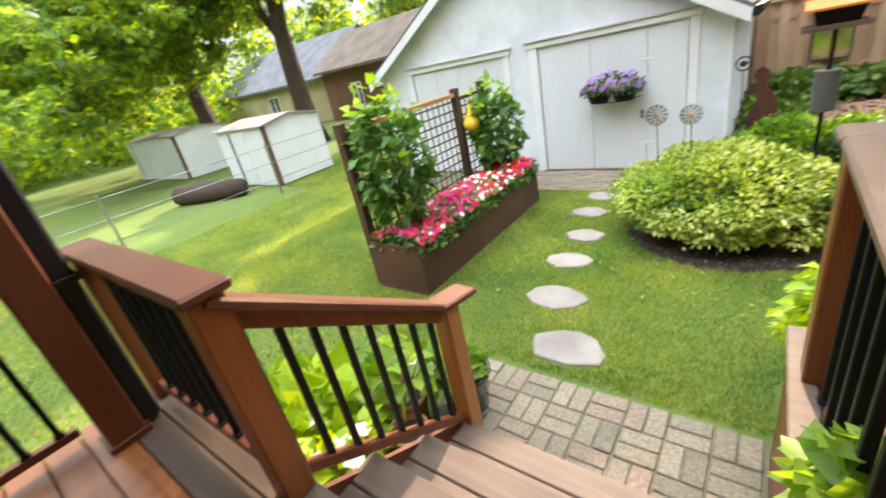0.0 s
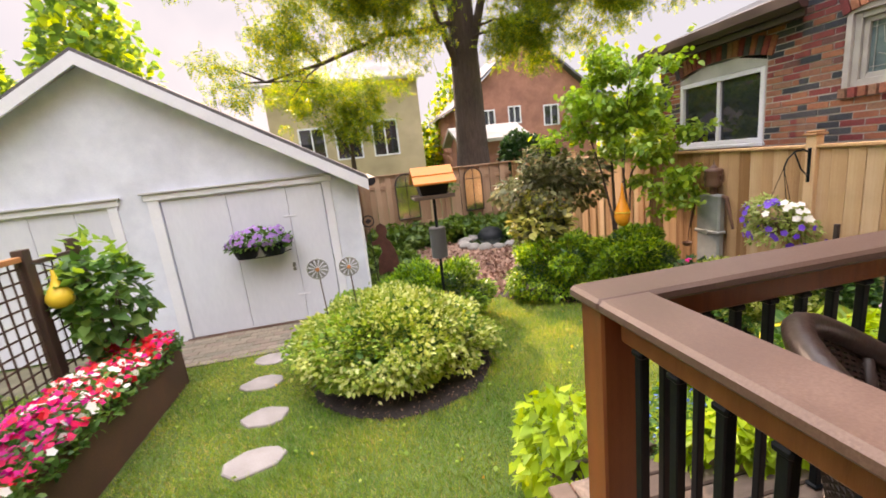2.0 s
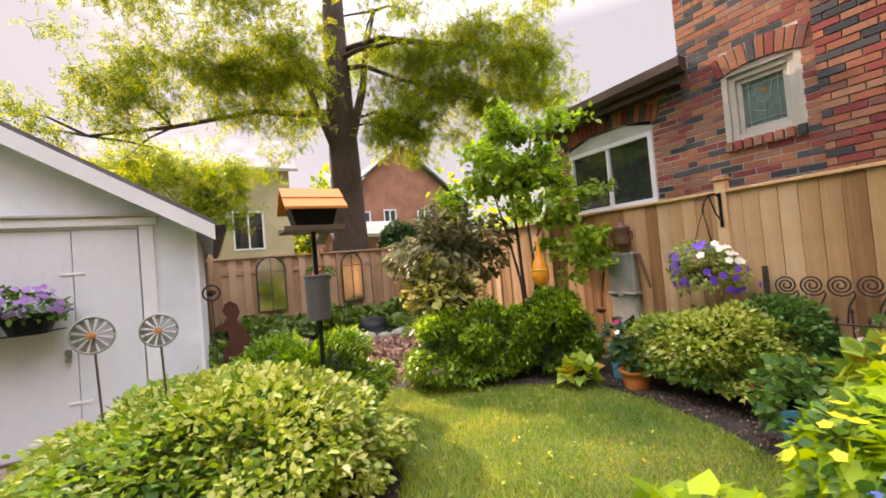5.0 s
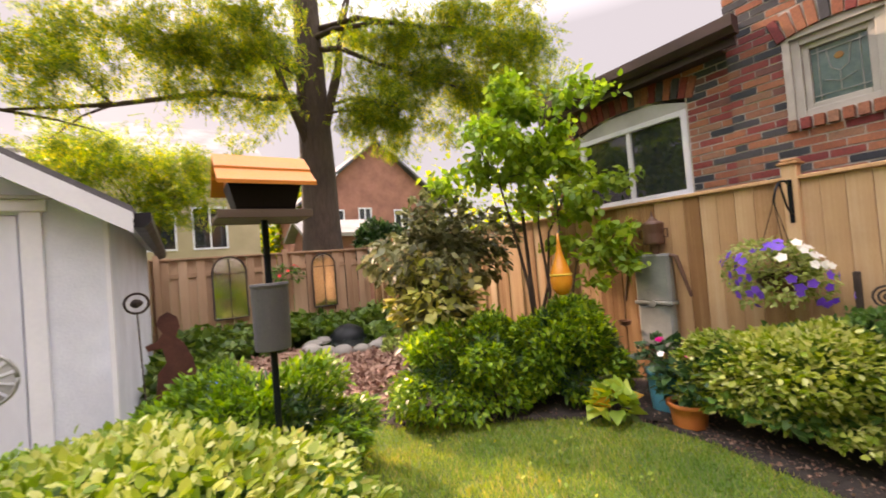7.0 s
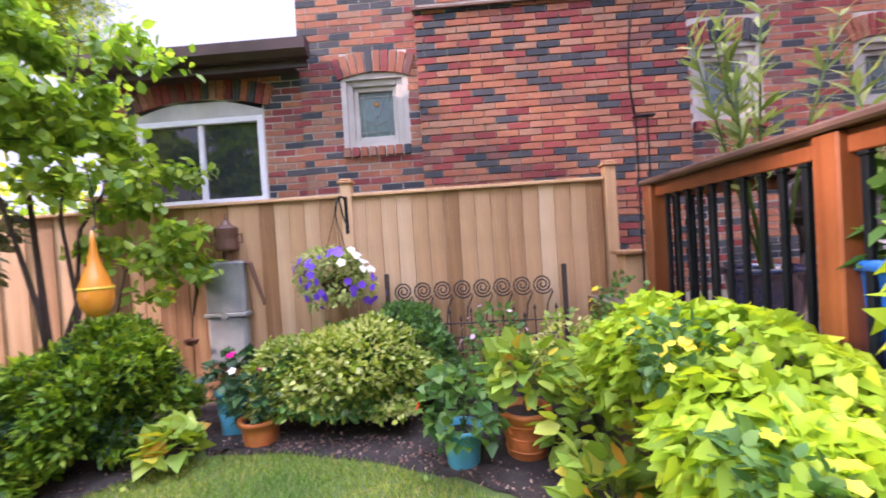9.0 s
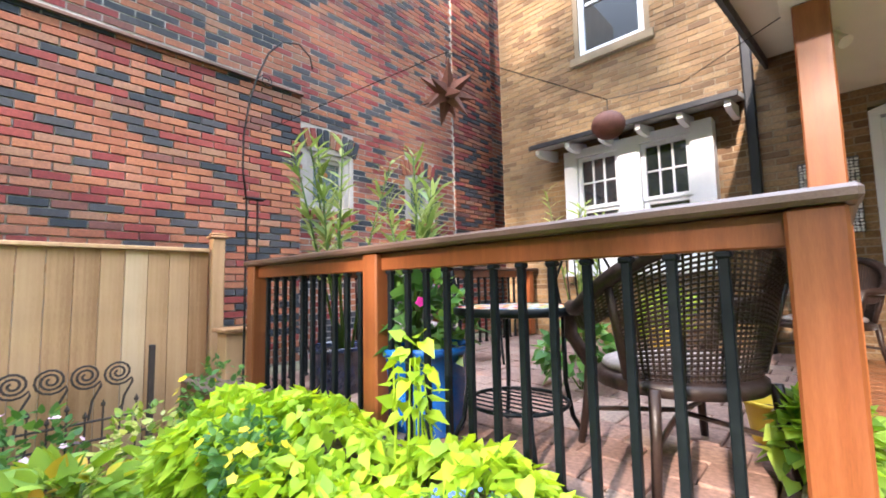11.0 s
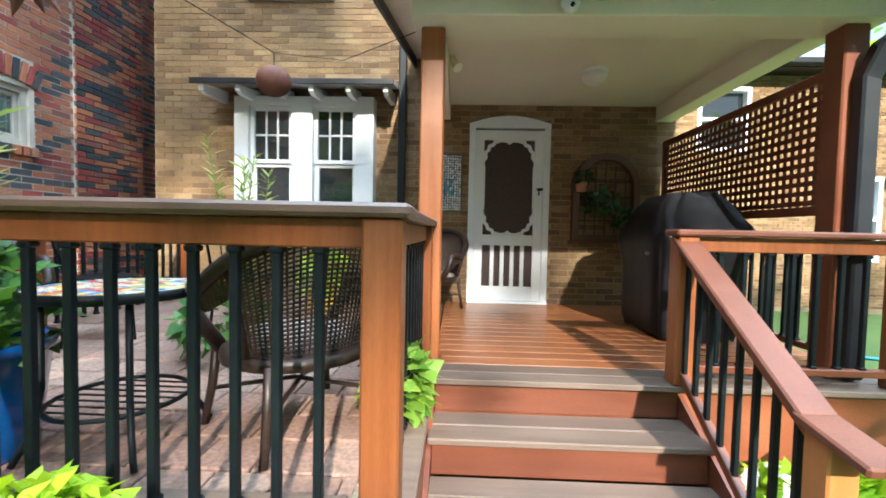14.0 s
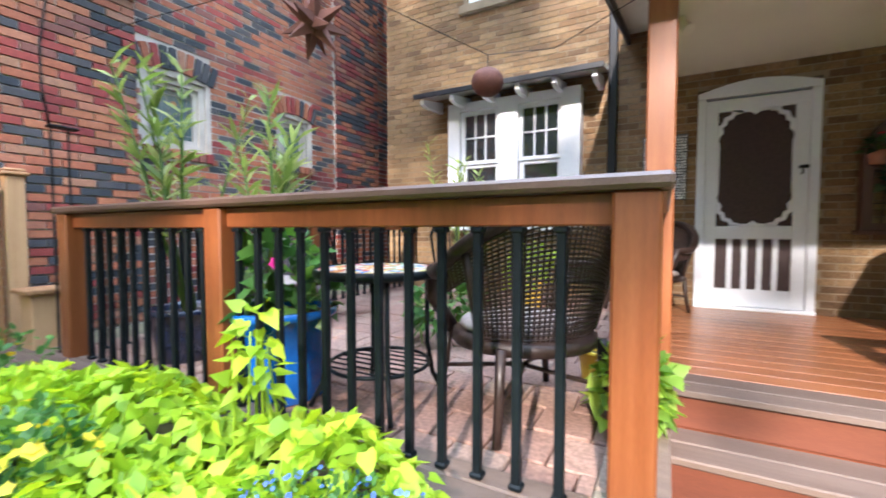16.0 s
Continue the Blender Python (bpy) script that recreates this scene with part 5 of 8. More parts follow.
# ground spots meant to be sunlit: x, y, radii, share of leaves kept
SUN_GAPS = ((2.2, 7.4, 1.3, 1.3, 0.02), (2.2, 5.9, 0.7, 0.5, 0.1), (1.2, 6.7, 0.7, 0.6, 0.08), (3.4, 6.8, 0.9, 0.7, 0.1), (0.2, 3.3, 0.9, 0.6, 0.35), (0.0, 1.9, 1.0, 0.8, 0.04), (0.5, 0.0, 1.0, 1.2, 0.3))
tree("shade_tree", "large old tree with feathery yellow-green backlit leaves behind the fence", (3.95, 16.2, 0), (0.35, 0.2, 0), 13, 0.56, CROWN, 34000, 0.31, "maple", 71,
     [(0.46, (-1.3, 14.6, 4.1), 0.11), (0.50, (1.1, 15.0, 6.3), 0.10), (0.56, (7.0, 13.8, 5.7), 0.09), (0.58, (6.4, 13.5, 7.0), 0.09), (0.44, (5.6, 14.3, 5.2), 0.06), (0.26, (5.3, 16.0, 9.0), 0.19), (0.30, (2.3, 15.4, 7.5), 0.15), (0.42, (5.2, 14.8, 5.2), 0.05), (0.6, (9.4, 13.4, 7.2), 0.09)],
     FROND, FROND_F, tip_r=0.5, droop=0.9, gaps=SUN_GAPS, spray=12)
tree("shade_tree", "smaller yellow-green tree behind the garage and fence", (0.2, 20.2, 0), (0.1, 0, 0), 5.0, 0.12,
     [(-1.7, 20.5, 5.5, 1.1), (-0.6, 20.7, 5.3, 0.9), (-1.2, 19.7, 4.6, 0.8), (0.4, 19.8, 4.7, 1.2), (0.8, 20.1, 3.5, 1.0), (0.0, 19.9, 4.1, 1.0), (1.6, 19.8, 4.9, 0.8)],
     3800, 0.36, "maple", 75, [(0.5, (-1.4, 20.3, 5.2), 0.05), (0.5, (1.2, 20.0, 4.8), 0.05), (0.4, (0.5, 19.8, 4.4), 0.04)], FROND, FROND_F, tip_r=0.4, droop=0.7, spray=12)
# left-hand trees beyond the lawn
tree("ash_tree", "forked shade tree beyond the garden shed", (-13.9, 13.2, 0), (0.2, 0, 0), 8.5, 0.42,
     [(-11.0, 12.5, 6.0, 1.6), (-9.0, 12.0, 5.2, 1.4), (-13.5, 12.5, 7.2, 2.0), (-16, 13, 6.5, 2.0), (-7.6, 12.6, 4.6, 1.0), (-10, 13, 8.0, 2.0), (-6.8, 12.4, 6.2, 1.3), (-19, 14, 6, 2.2), (-8.0, 14, 8.4, 1.8)],
     46000, 0.22, "far_leaf", 72, [(0.45, (-10.8, 12.6, 7.2), 0.20), (0.45, (-15.8, 13.0, 7.6), 0.20), (0.5, (-13.0, 12, 8.4), 0.18)])
tree("lawn_tree", "tall leaning tree at the far edge of the neighbouring lawn", (-20.5, 12.6, 0), (-1.6, 0, 0), 9.5, 0.42,
     [(-18, 11, 4.6, 2.0), (-22, 11, 5.5, 2.4), (-16, 9.0, 5.2, 1.8), (-24, 10, 4.0, 2.4), (-20, 11, 7.5, 2.4), (-14.5, 7.2, 4.6, 1.4), (-26, 9, 6.5, 2.6), (-17, 8, 6.6, 1.8), (-21, 8, 3.4, 1.6), (-15, 6.4, 3.0, 1.1), (-18, 6.0, 4.6, 1.6), (-22, 5.5, 5.5, 2.2)],
     52000, 0.24, "far_leaf", 73, [(0.4, (-17.0, 10.6, 6.4), 0.18), (0.5, (-23.5, 11.0, 7.5), 0.18), (0.6, (-19, 11, 8.8), 0.16)])
# sapling by the fence
tree("sapling", "slender multi-stemmed young tree with fresh green leaves", (3.85, 8.35, 0), (-0.1, 0.05, 0), 2.5, 0.030,
     [(3.3, 8.3, 2.55, 0.34), (3.7, 8.2, 2.85, 0.36), (4.15, 8.25, 2.55, 0.36), (3.9, 8.1, 2.2, 0.36), (4.25, 8.0, 1.9, 0.32), (3.5, 8.3, 2.15, 0.32), (3.1, 8.45, 2.2, 0.26), (4.3, 7.85, 1.35, 0.16), (3.6, 8.5, 3.0, 0.26)],
     5000, 0.095, "sapling", 74, [(0.2, (4.2, 8.1, 2.3), 0.02), (0.15, (3.3, 8.3, 2.5), 0.022), (0.1, (3.8, 8.0, 2.7), 0.02), (0.1, (4.25, 7.85, 1.40), 0.014)], LEAF, LEAF_F, tip_r=0.2, droop=0.45)

# far greenery that closes the view
for nm, lab, boxes, n, size, mat, seed in (
        ("hedgerow", "dense leafy trees along the far boundary", [(-34, -12, 24, 30, 0, 9), (-46, -30, 2, 24, 0, 9), (-20, -9.5, 25, 31, 0, 15)], 40000, 0.55, "far_leaf", 81),
        ("hedgerow", "leafy trees behind the brick houses", [(3.5, 9, 32, 36, 0, 9.5), (12, 30, 24, 34, 0, 9), (-4, 5, 34, 38, 0, 9)], 9000, 0.5, "maple", 82),
        ("hedgerow", "green trees beyond the side lawn", [(-34, -14, -16, -8, 0, 13), (-36, -24, -8, 4, 0, 12)], 30000, 0.5, "far_leaf", 83)):
    r_ = rng_of(seed)
    ob = thing(nm, lab, "trees", kind="stuff")
    P = []
    for x0, x1, y0, y1, z0, z1 in boxes:
        k = n // len(boxes)
        x, y = r_.uniform(x0, x1, k), r_.uniform(y0, y1, k)
        top = z1 * (0.6 + 0.25 * np.sin(x * 0.9 + seed) + 0.15 * np.cos(y * 1.3 + x * 0.37))
        P.append(np.c_[x, y, z0 + top * r_.uniform(0, 1, k) ** 0.8])
    o = finish_leaves("crowns", leaves("crowns", np.concatenate(P), size, r_, DIAMOND, DIAMOND_F, None, 0.3, 0.8), M[mat], ob)
    tagged(o, kind="stuff")
tagged(bpy.data.objects["ivy"], category="ivy")
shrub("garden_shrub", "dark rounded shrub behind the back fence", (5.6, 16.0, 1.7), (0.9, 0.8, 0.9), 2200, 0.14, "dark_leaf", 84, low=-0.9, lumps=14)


# ---- lawn blades ----
def lawn_clear(x, y):
    """True where grass grows: not on beds, stones, planter, paths or buildings."""
    ok = (y > 4.42) & ((y < 8.1) | ((x > 1.2) & (y < 8.55))) & (x > -7.5) & (x < 3.6)
    ok &= ((x - 0.52) / 0.89) ** 2 + ((y - 7.08) / 0.91) ** 2 > 1
    ok &= ~((x > -2.38) & (x < -1.70) & (y > 5.04) & (y < 7.68))
    ok &= ~((x > -0.75) & (x < 0.95) & (y < 4.52))
    for cx, cy, rx, ry in ((-0.26, 4.80, 0.27, 0.20), (-0.57, 5.40, 0.27, 0.19), (-0.71, 6.04, 0.23, 0.17), (-0.74, 6.62, 0.21, 0.17), (-0.90, 7.28, 0.21, 0.16), (-0.90, 7.84, 0.22, 0.16)):
        ok &= ((x - cx) / rx) ** 2 + ((y - cy) / ry) ** 2 > 0.95
    edge = np.interp(y, [4.3, 4.9, 5.05, 5.5, 6.0, 6.5, 7.05, 7.42, 7.95, 8.4], [0.9, 2.0, 2.85, 3.2, 3.45, 3.62, 3.62, 3.40, 2.80, 2.15])
    return ok & (x < edge)


rng = rng_of(91)
n = 420000
gx, gy = rng.uniform(-7.5, 3.6, n), rng.uniform(4.4, 8.6, n)
ext = (gy < 4.9) & (gx > 0.9)
keep = lawn_clear(gx, gy) & ~ext & (rng.uniform(0, 1, n) < np.clip(1.15 - 0.09 * np.hypot(gx - 0.5, gy - 4.5), 0.25, 1))
patch = 0.5 + 0.5 * np.sin(gx * 2.1 + 1.3 * np.sin(gy * 1.7)) * np.cos(gy * 2.7 + gx)
gx, gy, patch = gx[keep], gy[keep], patch[keep]
m = 150000  # the side lawn, beyond the porch and the garage
sx, sy = rng.uniform(-10, -1.78, m), rng.uniform(0.5, 12, m)
side = ((sy < 4.42) | ((sx < -5.7) & (sy > 8.0))) & ~((sx > -11) & (sx < -8.6) & (sy > 7.9) & (sy < 9.9))
sx, sy = sx[side], sy[side]
wide = np.r_[np.ones(len(gx)), np.full(len(sx), 2.2)]
gx, gy, patch = np.r_[gx, sx], np.r_[gy, sy], np.r_[patch, rng.uniform(0.2, 0.9, len(sx))]
n = len(gx)
h = rng.uniform(0.018, 0.045, n) * (0.65 + 0.5 * patch)
a, lean = rng.uniform(0, 2 * np.pi, n), rng.uniform(0.2, 1.0, n) * h
w = rng.uniform(0.0022, 0.0042, n) * wide
b2 = a + np.pi / 2 + rng.normal(0, 0.4, n)
v = np.stack([np.c_[gx - w * np.cos(b2), gy - w * np.sin(b2), np.zeros(n)], np.c_[gx + w * np.cos(b2), gy + w * np.sin(b2), np.zeros(n)], np.c_[gx + lean * np.cos(a), gy + lean * np.sin(a), h]], axis=1)
me = np_mesh("grass", v.reshape(-1, 3), np.arange(3 * n).reshape(-1, 3))
me.materials.append(M["blade"])
tagged(new("grass", me), "short mown lawn grass", "grass", kind="stuff")
fallen = rng.uniform(-1.5, 3.2, (420, 2)) * (1, 0.6) + (0, 6.2)
fallen = fallen[lawn_clear(fallen[:, 0], fallen[:, 1])]
me = leaves("fallen_leaves", np.c_[fallen, np.full(len(fallen), 0.03)], 0.035, rng, DIAMOND, DIAMOND_F, None, 0, 1.0)
me.materials.append(M["azalea"])
tagged(new("fallen_leaves", me), "yellow fallen leaves on the lawn", "leaves", kind="stuff")


# ---- windows and doors ----
def casement(parent, axis, face, u0, u1, z0, z1, w, material, depth=0.05, cols=1, rows=1, glass="window", bar=0.022, sash=None):
    """A framed opening in a wall across axis: four frame bars, glazing bars and panes; face is the outer plane, depth goes inwards by sign."""
    def bx(b, a, c, d, e, p0, p1, bev=0.004):
        return b.box(p0, p1, a, c, d, e, bev) if axis == 0 else b.box(a, c, p0, p1, d, e, bev)
    p0, p1 = face, face + depth
    fr = part("frame", bx(bx(bx(bx(Build(), u0, u0 + w, z0, z1, p0, p1), u1 - w, u1, z0, z1, p0, p1), u0 + w, u1 - w, z0, z0 + w, p0, p1), u0 + w, u1 - w, z1 - w, z1, p0, p1), M[material], parent)
    g0 = face + depth * 0.55
    g1 = g0 + (0.006 if depth > 0 else -0.006)
    for i in range(cols):
        for j in range(rows):
            a, c = u0 + w + (u1 - u0 - 2 * w) * i / cols, u0 + w + (u1 - u0 - 2 * w) * (i + 1) / cols
            d, e = z0 + w + (z1 - z0 - 2 * w) * j / rows, z0 + w + (z1 - z0 - 2 * w) * (j + 1) / rows
            if glass:
                pane = part("pane", bx(Build(), a + 0.001, c - 0.001, d + 0.001, e - 0.001, min(g0, g1), max(g0, g1), 0), M[glass], parent)
                pane.visible_shadow = False
            if i:
                part("glazing_bar", bx(Build(), a - bar / 2, a + bar / 2, d, e, p0 + depth * 0.15, p1 - depth * 0.05, 0.003), M[material], parent)
            if j:
                part("glazing_bar", bx(Build(), a + bar / 2, c - bar / 2, d - bar / 2, d + bar / 2, p0 + depth * 0.15, p1 - depth * 0.05, 0.003), M[material], parent)
    return fr


M["stained"] = surf("stained_glass", [(0.2, (0.07, 0.13, 0.14)), (0.5, (0.13, 0.20, 0.205)), (0.85, (0.24, 0.30, 0.28))], 0.18, 18, bump=0.15, vary="object", amount=0.5, gloss=0.8)
M["amber"] = surf("amber_glass", [(0.2, (0.28, 0.12, 0.03)), (0.8, (0.40, 0.22, 0.08))], 0.2, 18, bump=0.15)
M["stone_frame"] = surf("painted_frame", [(0.2, (0.40, 0.38, 0.34)), (0.8, (0.52, 0.50, 0.46))], 0.6, 8, bump=0.2)
for idx, (u0, u1, z0, z1) in enumerate(N_OPEN):
    win = thing("window_%d" % (idx + 1), "small leaded stained-glass window in a grey painted frame", "window", "leaded windows", kind="structure")
    casement(win, 0, N_MAIN + 0.03, u0, u1, z0, z1, 0.06, "stone_frame", 0.07, 1, 1, None)
    casement(win, 0, N_MAIN + 0.055, u0 + 0.06, u1 - 0.06, z0 + 0.06, z1 - 0.06, 0.045, "stone_frame", 0.05, 1, 1, "stained")
    a, c, d, e = u0 + 0.11, u1 - 0.11, z0 + 0.11, z1 - 0.11
    x = N_MAIN + 0.072
    mid, mz = (a + c) / 2, (d + e) / 2
    for ring in ([(a, d + 0.04), (c, d + 0.04)], [(a, e - 0.04), (c, e - 0.04)], [(a + 0.04, d), (a + 0.04, e)], [(c - 0.04, d), (c - 0.04, e)],
                 [(mid - 0.07, e - 0.05), (mid - 0.05, mz + 0.02), (mid, mz - 0.02), (mid + 0.05, mz + 0.02), (mid + 0.07, e - 0.05)], [(mid, mz - 0.02), (mid, d + 0.04)], [(mid - 0.09, mz - 0.06), (mid, mz - 0.10), (mid + 0.09, mz - 0.06)]):
        part("lead_came", Build().tube([(x, u, z) for u, z in ring], 0.004, 5), M["galvanised"], win)
    part("coloured_pane", Build().lathe([(0.001, 0), (0.024, 0.002), (0.028, 0.005), (0.001, 0.006)], (x, mid, mz + 0.10), 10, Euler((0, radians(90), 0)).to_matrix()), M["amber"], win)
wide = thing("window_4", "wide white-framed sliding window with an arched head", "window", kind="structure")
u0, u1, z0, z1 = N_WIN
casement(wide, 0, N_WING - 0.01, u0, u1, z0, 2.64, 0.055, "white_paint", 0.08, 2, 1, "window", 0.05)
arc = [(u0, 2.645), (u1, 2.645), (u1, 2.70)] + [(u1 - (u1 - u0) * k / 12, 2.70 + 0.125 * math.sin(math.pi * k / 12)) for k in range(1, 12)] + [(u0, 2.70)]
part("arched_head", Build().prism(arc, 0, N_WING + 0.005, N_WING + 0.06), M["grey_trim"], wide, "pale painted arched head panel")
part("sill", Build().box(N_WING - 0.04, N_WING + 0.06, u0 - 0.03, u1 + 0.03, z0 - 0.04, z0, 0.005), M["white_paint"], wide)
part("blind", Build().box(N_WING + 0.30, N_WING + 0.31, u0, u1, z0, 2.3, 0), M["curtain"], wide)

# own house: boxed-out pair of sash windows under a small roof
bay = thing("window_5", "white boxed-out pair of sash windows under a small grey roof", "window", kind="structure")
BY = 0.62
part("casing", wall_blocks(Build(), 1, 0.44, BY, 1.70, 3.26, 1.52, 3.02, [(1.90, 2.38, 1.66, 2.92), (2.62, 3.10, 1.66, 2.92)]), M["white_paint"], bay)
for u0, u1 in ((1.90, 2.38), (2.62, 3.10)):
    casement(bay, 1, BY - 0.05, u0, u1, 2.29, 2.92, 0.045, "white_paint", -0.05, 3, 2, "window", 0.02)
    casement(bay, 1, BY - 0.08, u0, u1, 1.66, 2.30, 0.05, "white_paint", -0.05, 1, 1, "window")
    part("curtain", Build().box(u1 - 0.16, u1, BY - 0.30, BY - 0.285, 1.6, 2.95, 0), M["curtain"], bay)
part("sill", Build().box(1.66, 3.30, BY, BY + 0.05, 1.50, 1.55, 0.006), M["white_paint"], bay)
part("mullion_cover", Build().box(2.40, 2.60, BY, BY + 0.012, 1.56, 3.0, 0.003), M["white_paint"], bay)
part("roof", Build().prism([(0.44, 3.16), (0.44, 3.22), (0.98, 3.075), (0.98, 3.045)], 0, 1.44, 3.52), M["grey_trim"], bay, "small grey metal canopy roof")
part("roof_edge", Build().box(1.43, 3.53, 0.97, 0.995, 3.03, 3.085, 0.004), M["dark_gutter"], bay)
for k in range(6):
    x = 1.52 + k * 0.385
    part("bracket", Build().prism([(0.44, 2.98), (0.44, 3.12), (0.93, 3.03), (0.93, 2.975), (0.86, 2.955)], 0, x - 0.025, x + 0.025), M["white_paint"], bay)
upper = thing("window_6", "white sash window with blinds on the upper floor", "window", kind="structure")
casement(upper, 1, 0.42, 2.3, 3.08, 4.25, 5.6, 0.07, "white_paint", -0.06, 1, 2, "window", 0.04)
for k in range(22):
    part("blind_slat", Build().box(2.36, 3.02, 0.325, 0.335, 4.33 + k * 0.055, 4.37 + k * 0.055, 0), M["curtain"], upper)
part("sill", Build().box(2.20, 3.18, 0.36, 0.50, 4.14, 4.24, 0.006), M["mortar_dark"], upper, "stone sill")

# screen door with fretwork
door = thing("door_1", "white wooden screen door with scalloped fretwork and spindles", "door", kind="structure")
DX0, DX1, DZ0, DZ1 = -0.20, 0.57, DECK + 0.03, 2.72
part("casing", Build().box(-0.27, DX0, 0.36, 0.475, DECK, 2.74, 0.005).box(DX1, 0.64, 0.36, 0.475, DECK, 2.74, 0.005), M["white_paint"], door)
arch = [(-0.27, 2.74), (0.64, 2.74), (0.64, 2.79)] + [(0.64 - 0.91 * k / 12, 2.79 + 0.085 * math.sin(math.pi * k / 12)) for k in range(1, 12)] + [(-0.27, 2.79)]
part("arched_head", Build().prism(arch, 1, 0.36, 0.475), M["white_paint"], door)
part("threshold", Build().box(-0.27, 0.64, 0.40, 0.51, DECK, DECK + 0.028, 0.004), M["white_paint"], door)
leaf = part("door_leaf", Build().box(DX0, DX0 + 0.10, 0.415, 0.45, DZ0, DZ1, 0.004).box(DX1 - 0.10, DX1, 0.415, 0.45, DZ0, DZ1, 0.004).box(DX0 + 0.10, DX1 - 0.10, 0.415, 0.45, DZ0, DZ0 + 0.16, 0.004)
            .box(DX0 + 0.10, DX1 - 0.10, 0.415, 0.45, DZ1 - 0.11, DZ1, 0.004).box(DX0 + 0.10, DX1 - 0.10, 0.415, 0.45, 1.42, 1.54, 0.004), M["white_paint"], door)
part("screen", Build().box(DX0 + 0.09, DX1 - 0.09, 0.424, 0.428, DZ0 + 0.15, DZ1 - 0.1, 0), M["screen"], door, "insect screen painted in the dark tone of the dim interior")
for k in range(4):
    x = DX0 + 0.10 + (DX1 - DX0 - 0.2) * (k + 1) / 5
    part("spindle", Build().box(x - 0.022, x + 0.022, 0.418, 0.447, DZ0 + 0.16, 1.42, 0.004), M["white_paint"], door)
cxd, czd, rx, rz = (DX0 + DX1) / 2, 2.075, (DX1 - DX0) / 2 - 0.10, 0.535
# fretwork: scalloped corner brackets inside the upper panel
for sx in (-1, 1):
    for sz in (-1, 1):
        X, Z = cxd + sx * rx, czd + sz * rz
        curve = []
        for k in range(17):
            a = math.pi / 2 * k / 16
            q = 0.30 + 0.022 * abs(math.sin(6 * a))
            curve.append((X - sx * q * 0.62 * (1 - math.sin(a)) - sx * 0.005, Z - sz * q * (1 - math.cos(a)) - sz * 0.005))
        ring = [(X, Z - sz * 0.30), (X, Z), (X - sx * 0.19, Z)]
        outer = [(X - sx * 0.19, Z), (X - sx * 0.175, Z - sz * 0.03), (X - sx * 0.135, Z - sz * 0.035), (X - sx * 0.115, Z - sz * 0.07), (X - sx * 0.075, Z - sz * 0.08), (X - sx * 0.065, Z - sz * 0.125), (X - sx * 0.035, Z - sz * 0.145), (X - sx * 0.04, Z - sz * 0.20), (X - sx * 0.012, Z - sz * 0.235), (X, Z - sz * 0.30)]
        inner = [(X, Z - sz * 0.13), (X - sx * 0.03, Z - sz * 0.105), (X - sx * 0.045, Z - sz * 0.055), (X - sx * 0.095, Z - sz * 0.035), (X - sx * 0.11, Z)]
        band = outer + inner
        part("fretwork", Build().prism(band, 1, 0.425, 0.445), M["white_paint"], door)
for sz in (-1, 1):
    Z = czd + sz * rz
    part("fretwork", Build().prism([(cxd - 0.20, Z), (cxd - 0.13, Z - sz * 0.020), (cxd - 0.04, Z - sz * 0.022), (cxd, Z - sz * 0.05), (cxd + 0.04, Z - sz * 0.022), (cxd + 0.13, Z - sz * 0.020), (cxd + 0.20, Z)], 1, 0.425, 0.445), M["white_paint"], door)
for sx in (-1, 1):
    X = cxd + sx * rx
    part("fretwork", Build().prism([(X, czd - 0.3), (X - sx * 0.014, czd - 0.22), (X - sx * 0.016, czd + 0.22), (X, czd + 0.3)], 1, 0.425, 0.445), M["white_paint"], door)
part("handle", Build().tube([(DX0 + 0.05, 0.45, 2.06), (DX0 + 0.05, 0.49, 2.06), (DX0 + 0.05, 0.49, 2.0), (DX0 + 0.05, 0.45, 2.0)], 0.008, 6).box(DX0 - 0.03, DX0 + 0.07, 0.45, 0.458, 2.045, 2.075, 0.003), M["black_iron"], door, "black latch handle")

# ---- porch things ----
plaque = thing("mosaic_plaque", "pebble mosaic panel in white, grey and turquoise on the wall", "wall art")
part("backing", Build().box(0.72, 1.11, 0.455, 0.475, 1.80, 2.44, 0.003), M["grey_plastic"], plaque)
M["pebble"] = surf("pebble", [(0.25, (0.48, 0.48, 0.47)), (0.5, (0.74, 0.74, 0.72)), (0.8, (0.86, 0.86, 0.84))], 0.5, 12, vary="object", amount=0.6, bump=0.1)
random.seed(3)
peb2 = None
peb = Build().lathe([(0.001, 0.006), (0.010, 0.005), (0.0125, 0.0), (0.0125, -0.004)], (0, 0, 0), 8, Euler((radians(-90), 0, 0)).to_matrix()).mesh("pebble", True, True)
peb2 = peb.copy()
for i in range(14):
    for j in range(23):
        blue = 3 <= i <= 7 and 5 < j < 13 and random.random() < 0.6
        o = part("pebble", peb2 if blue else peb, M["teal"] if blue else M["pebble"], plaque)
        o.location = (0.738 + i * 0.027 + random.uniform(-0.003, 0.003), 0.476, 1.816 + j * 0.0272 + random.uniform(-0.003, 0.003))
        o.scale = (random.uniform(0.75, 1.1), 1, random.uniform(0.75, 1.15))

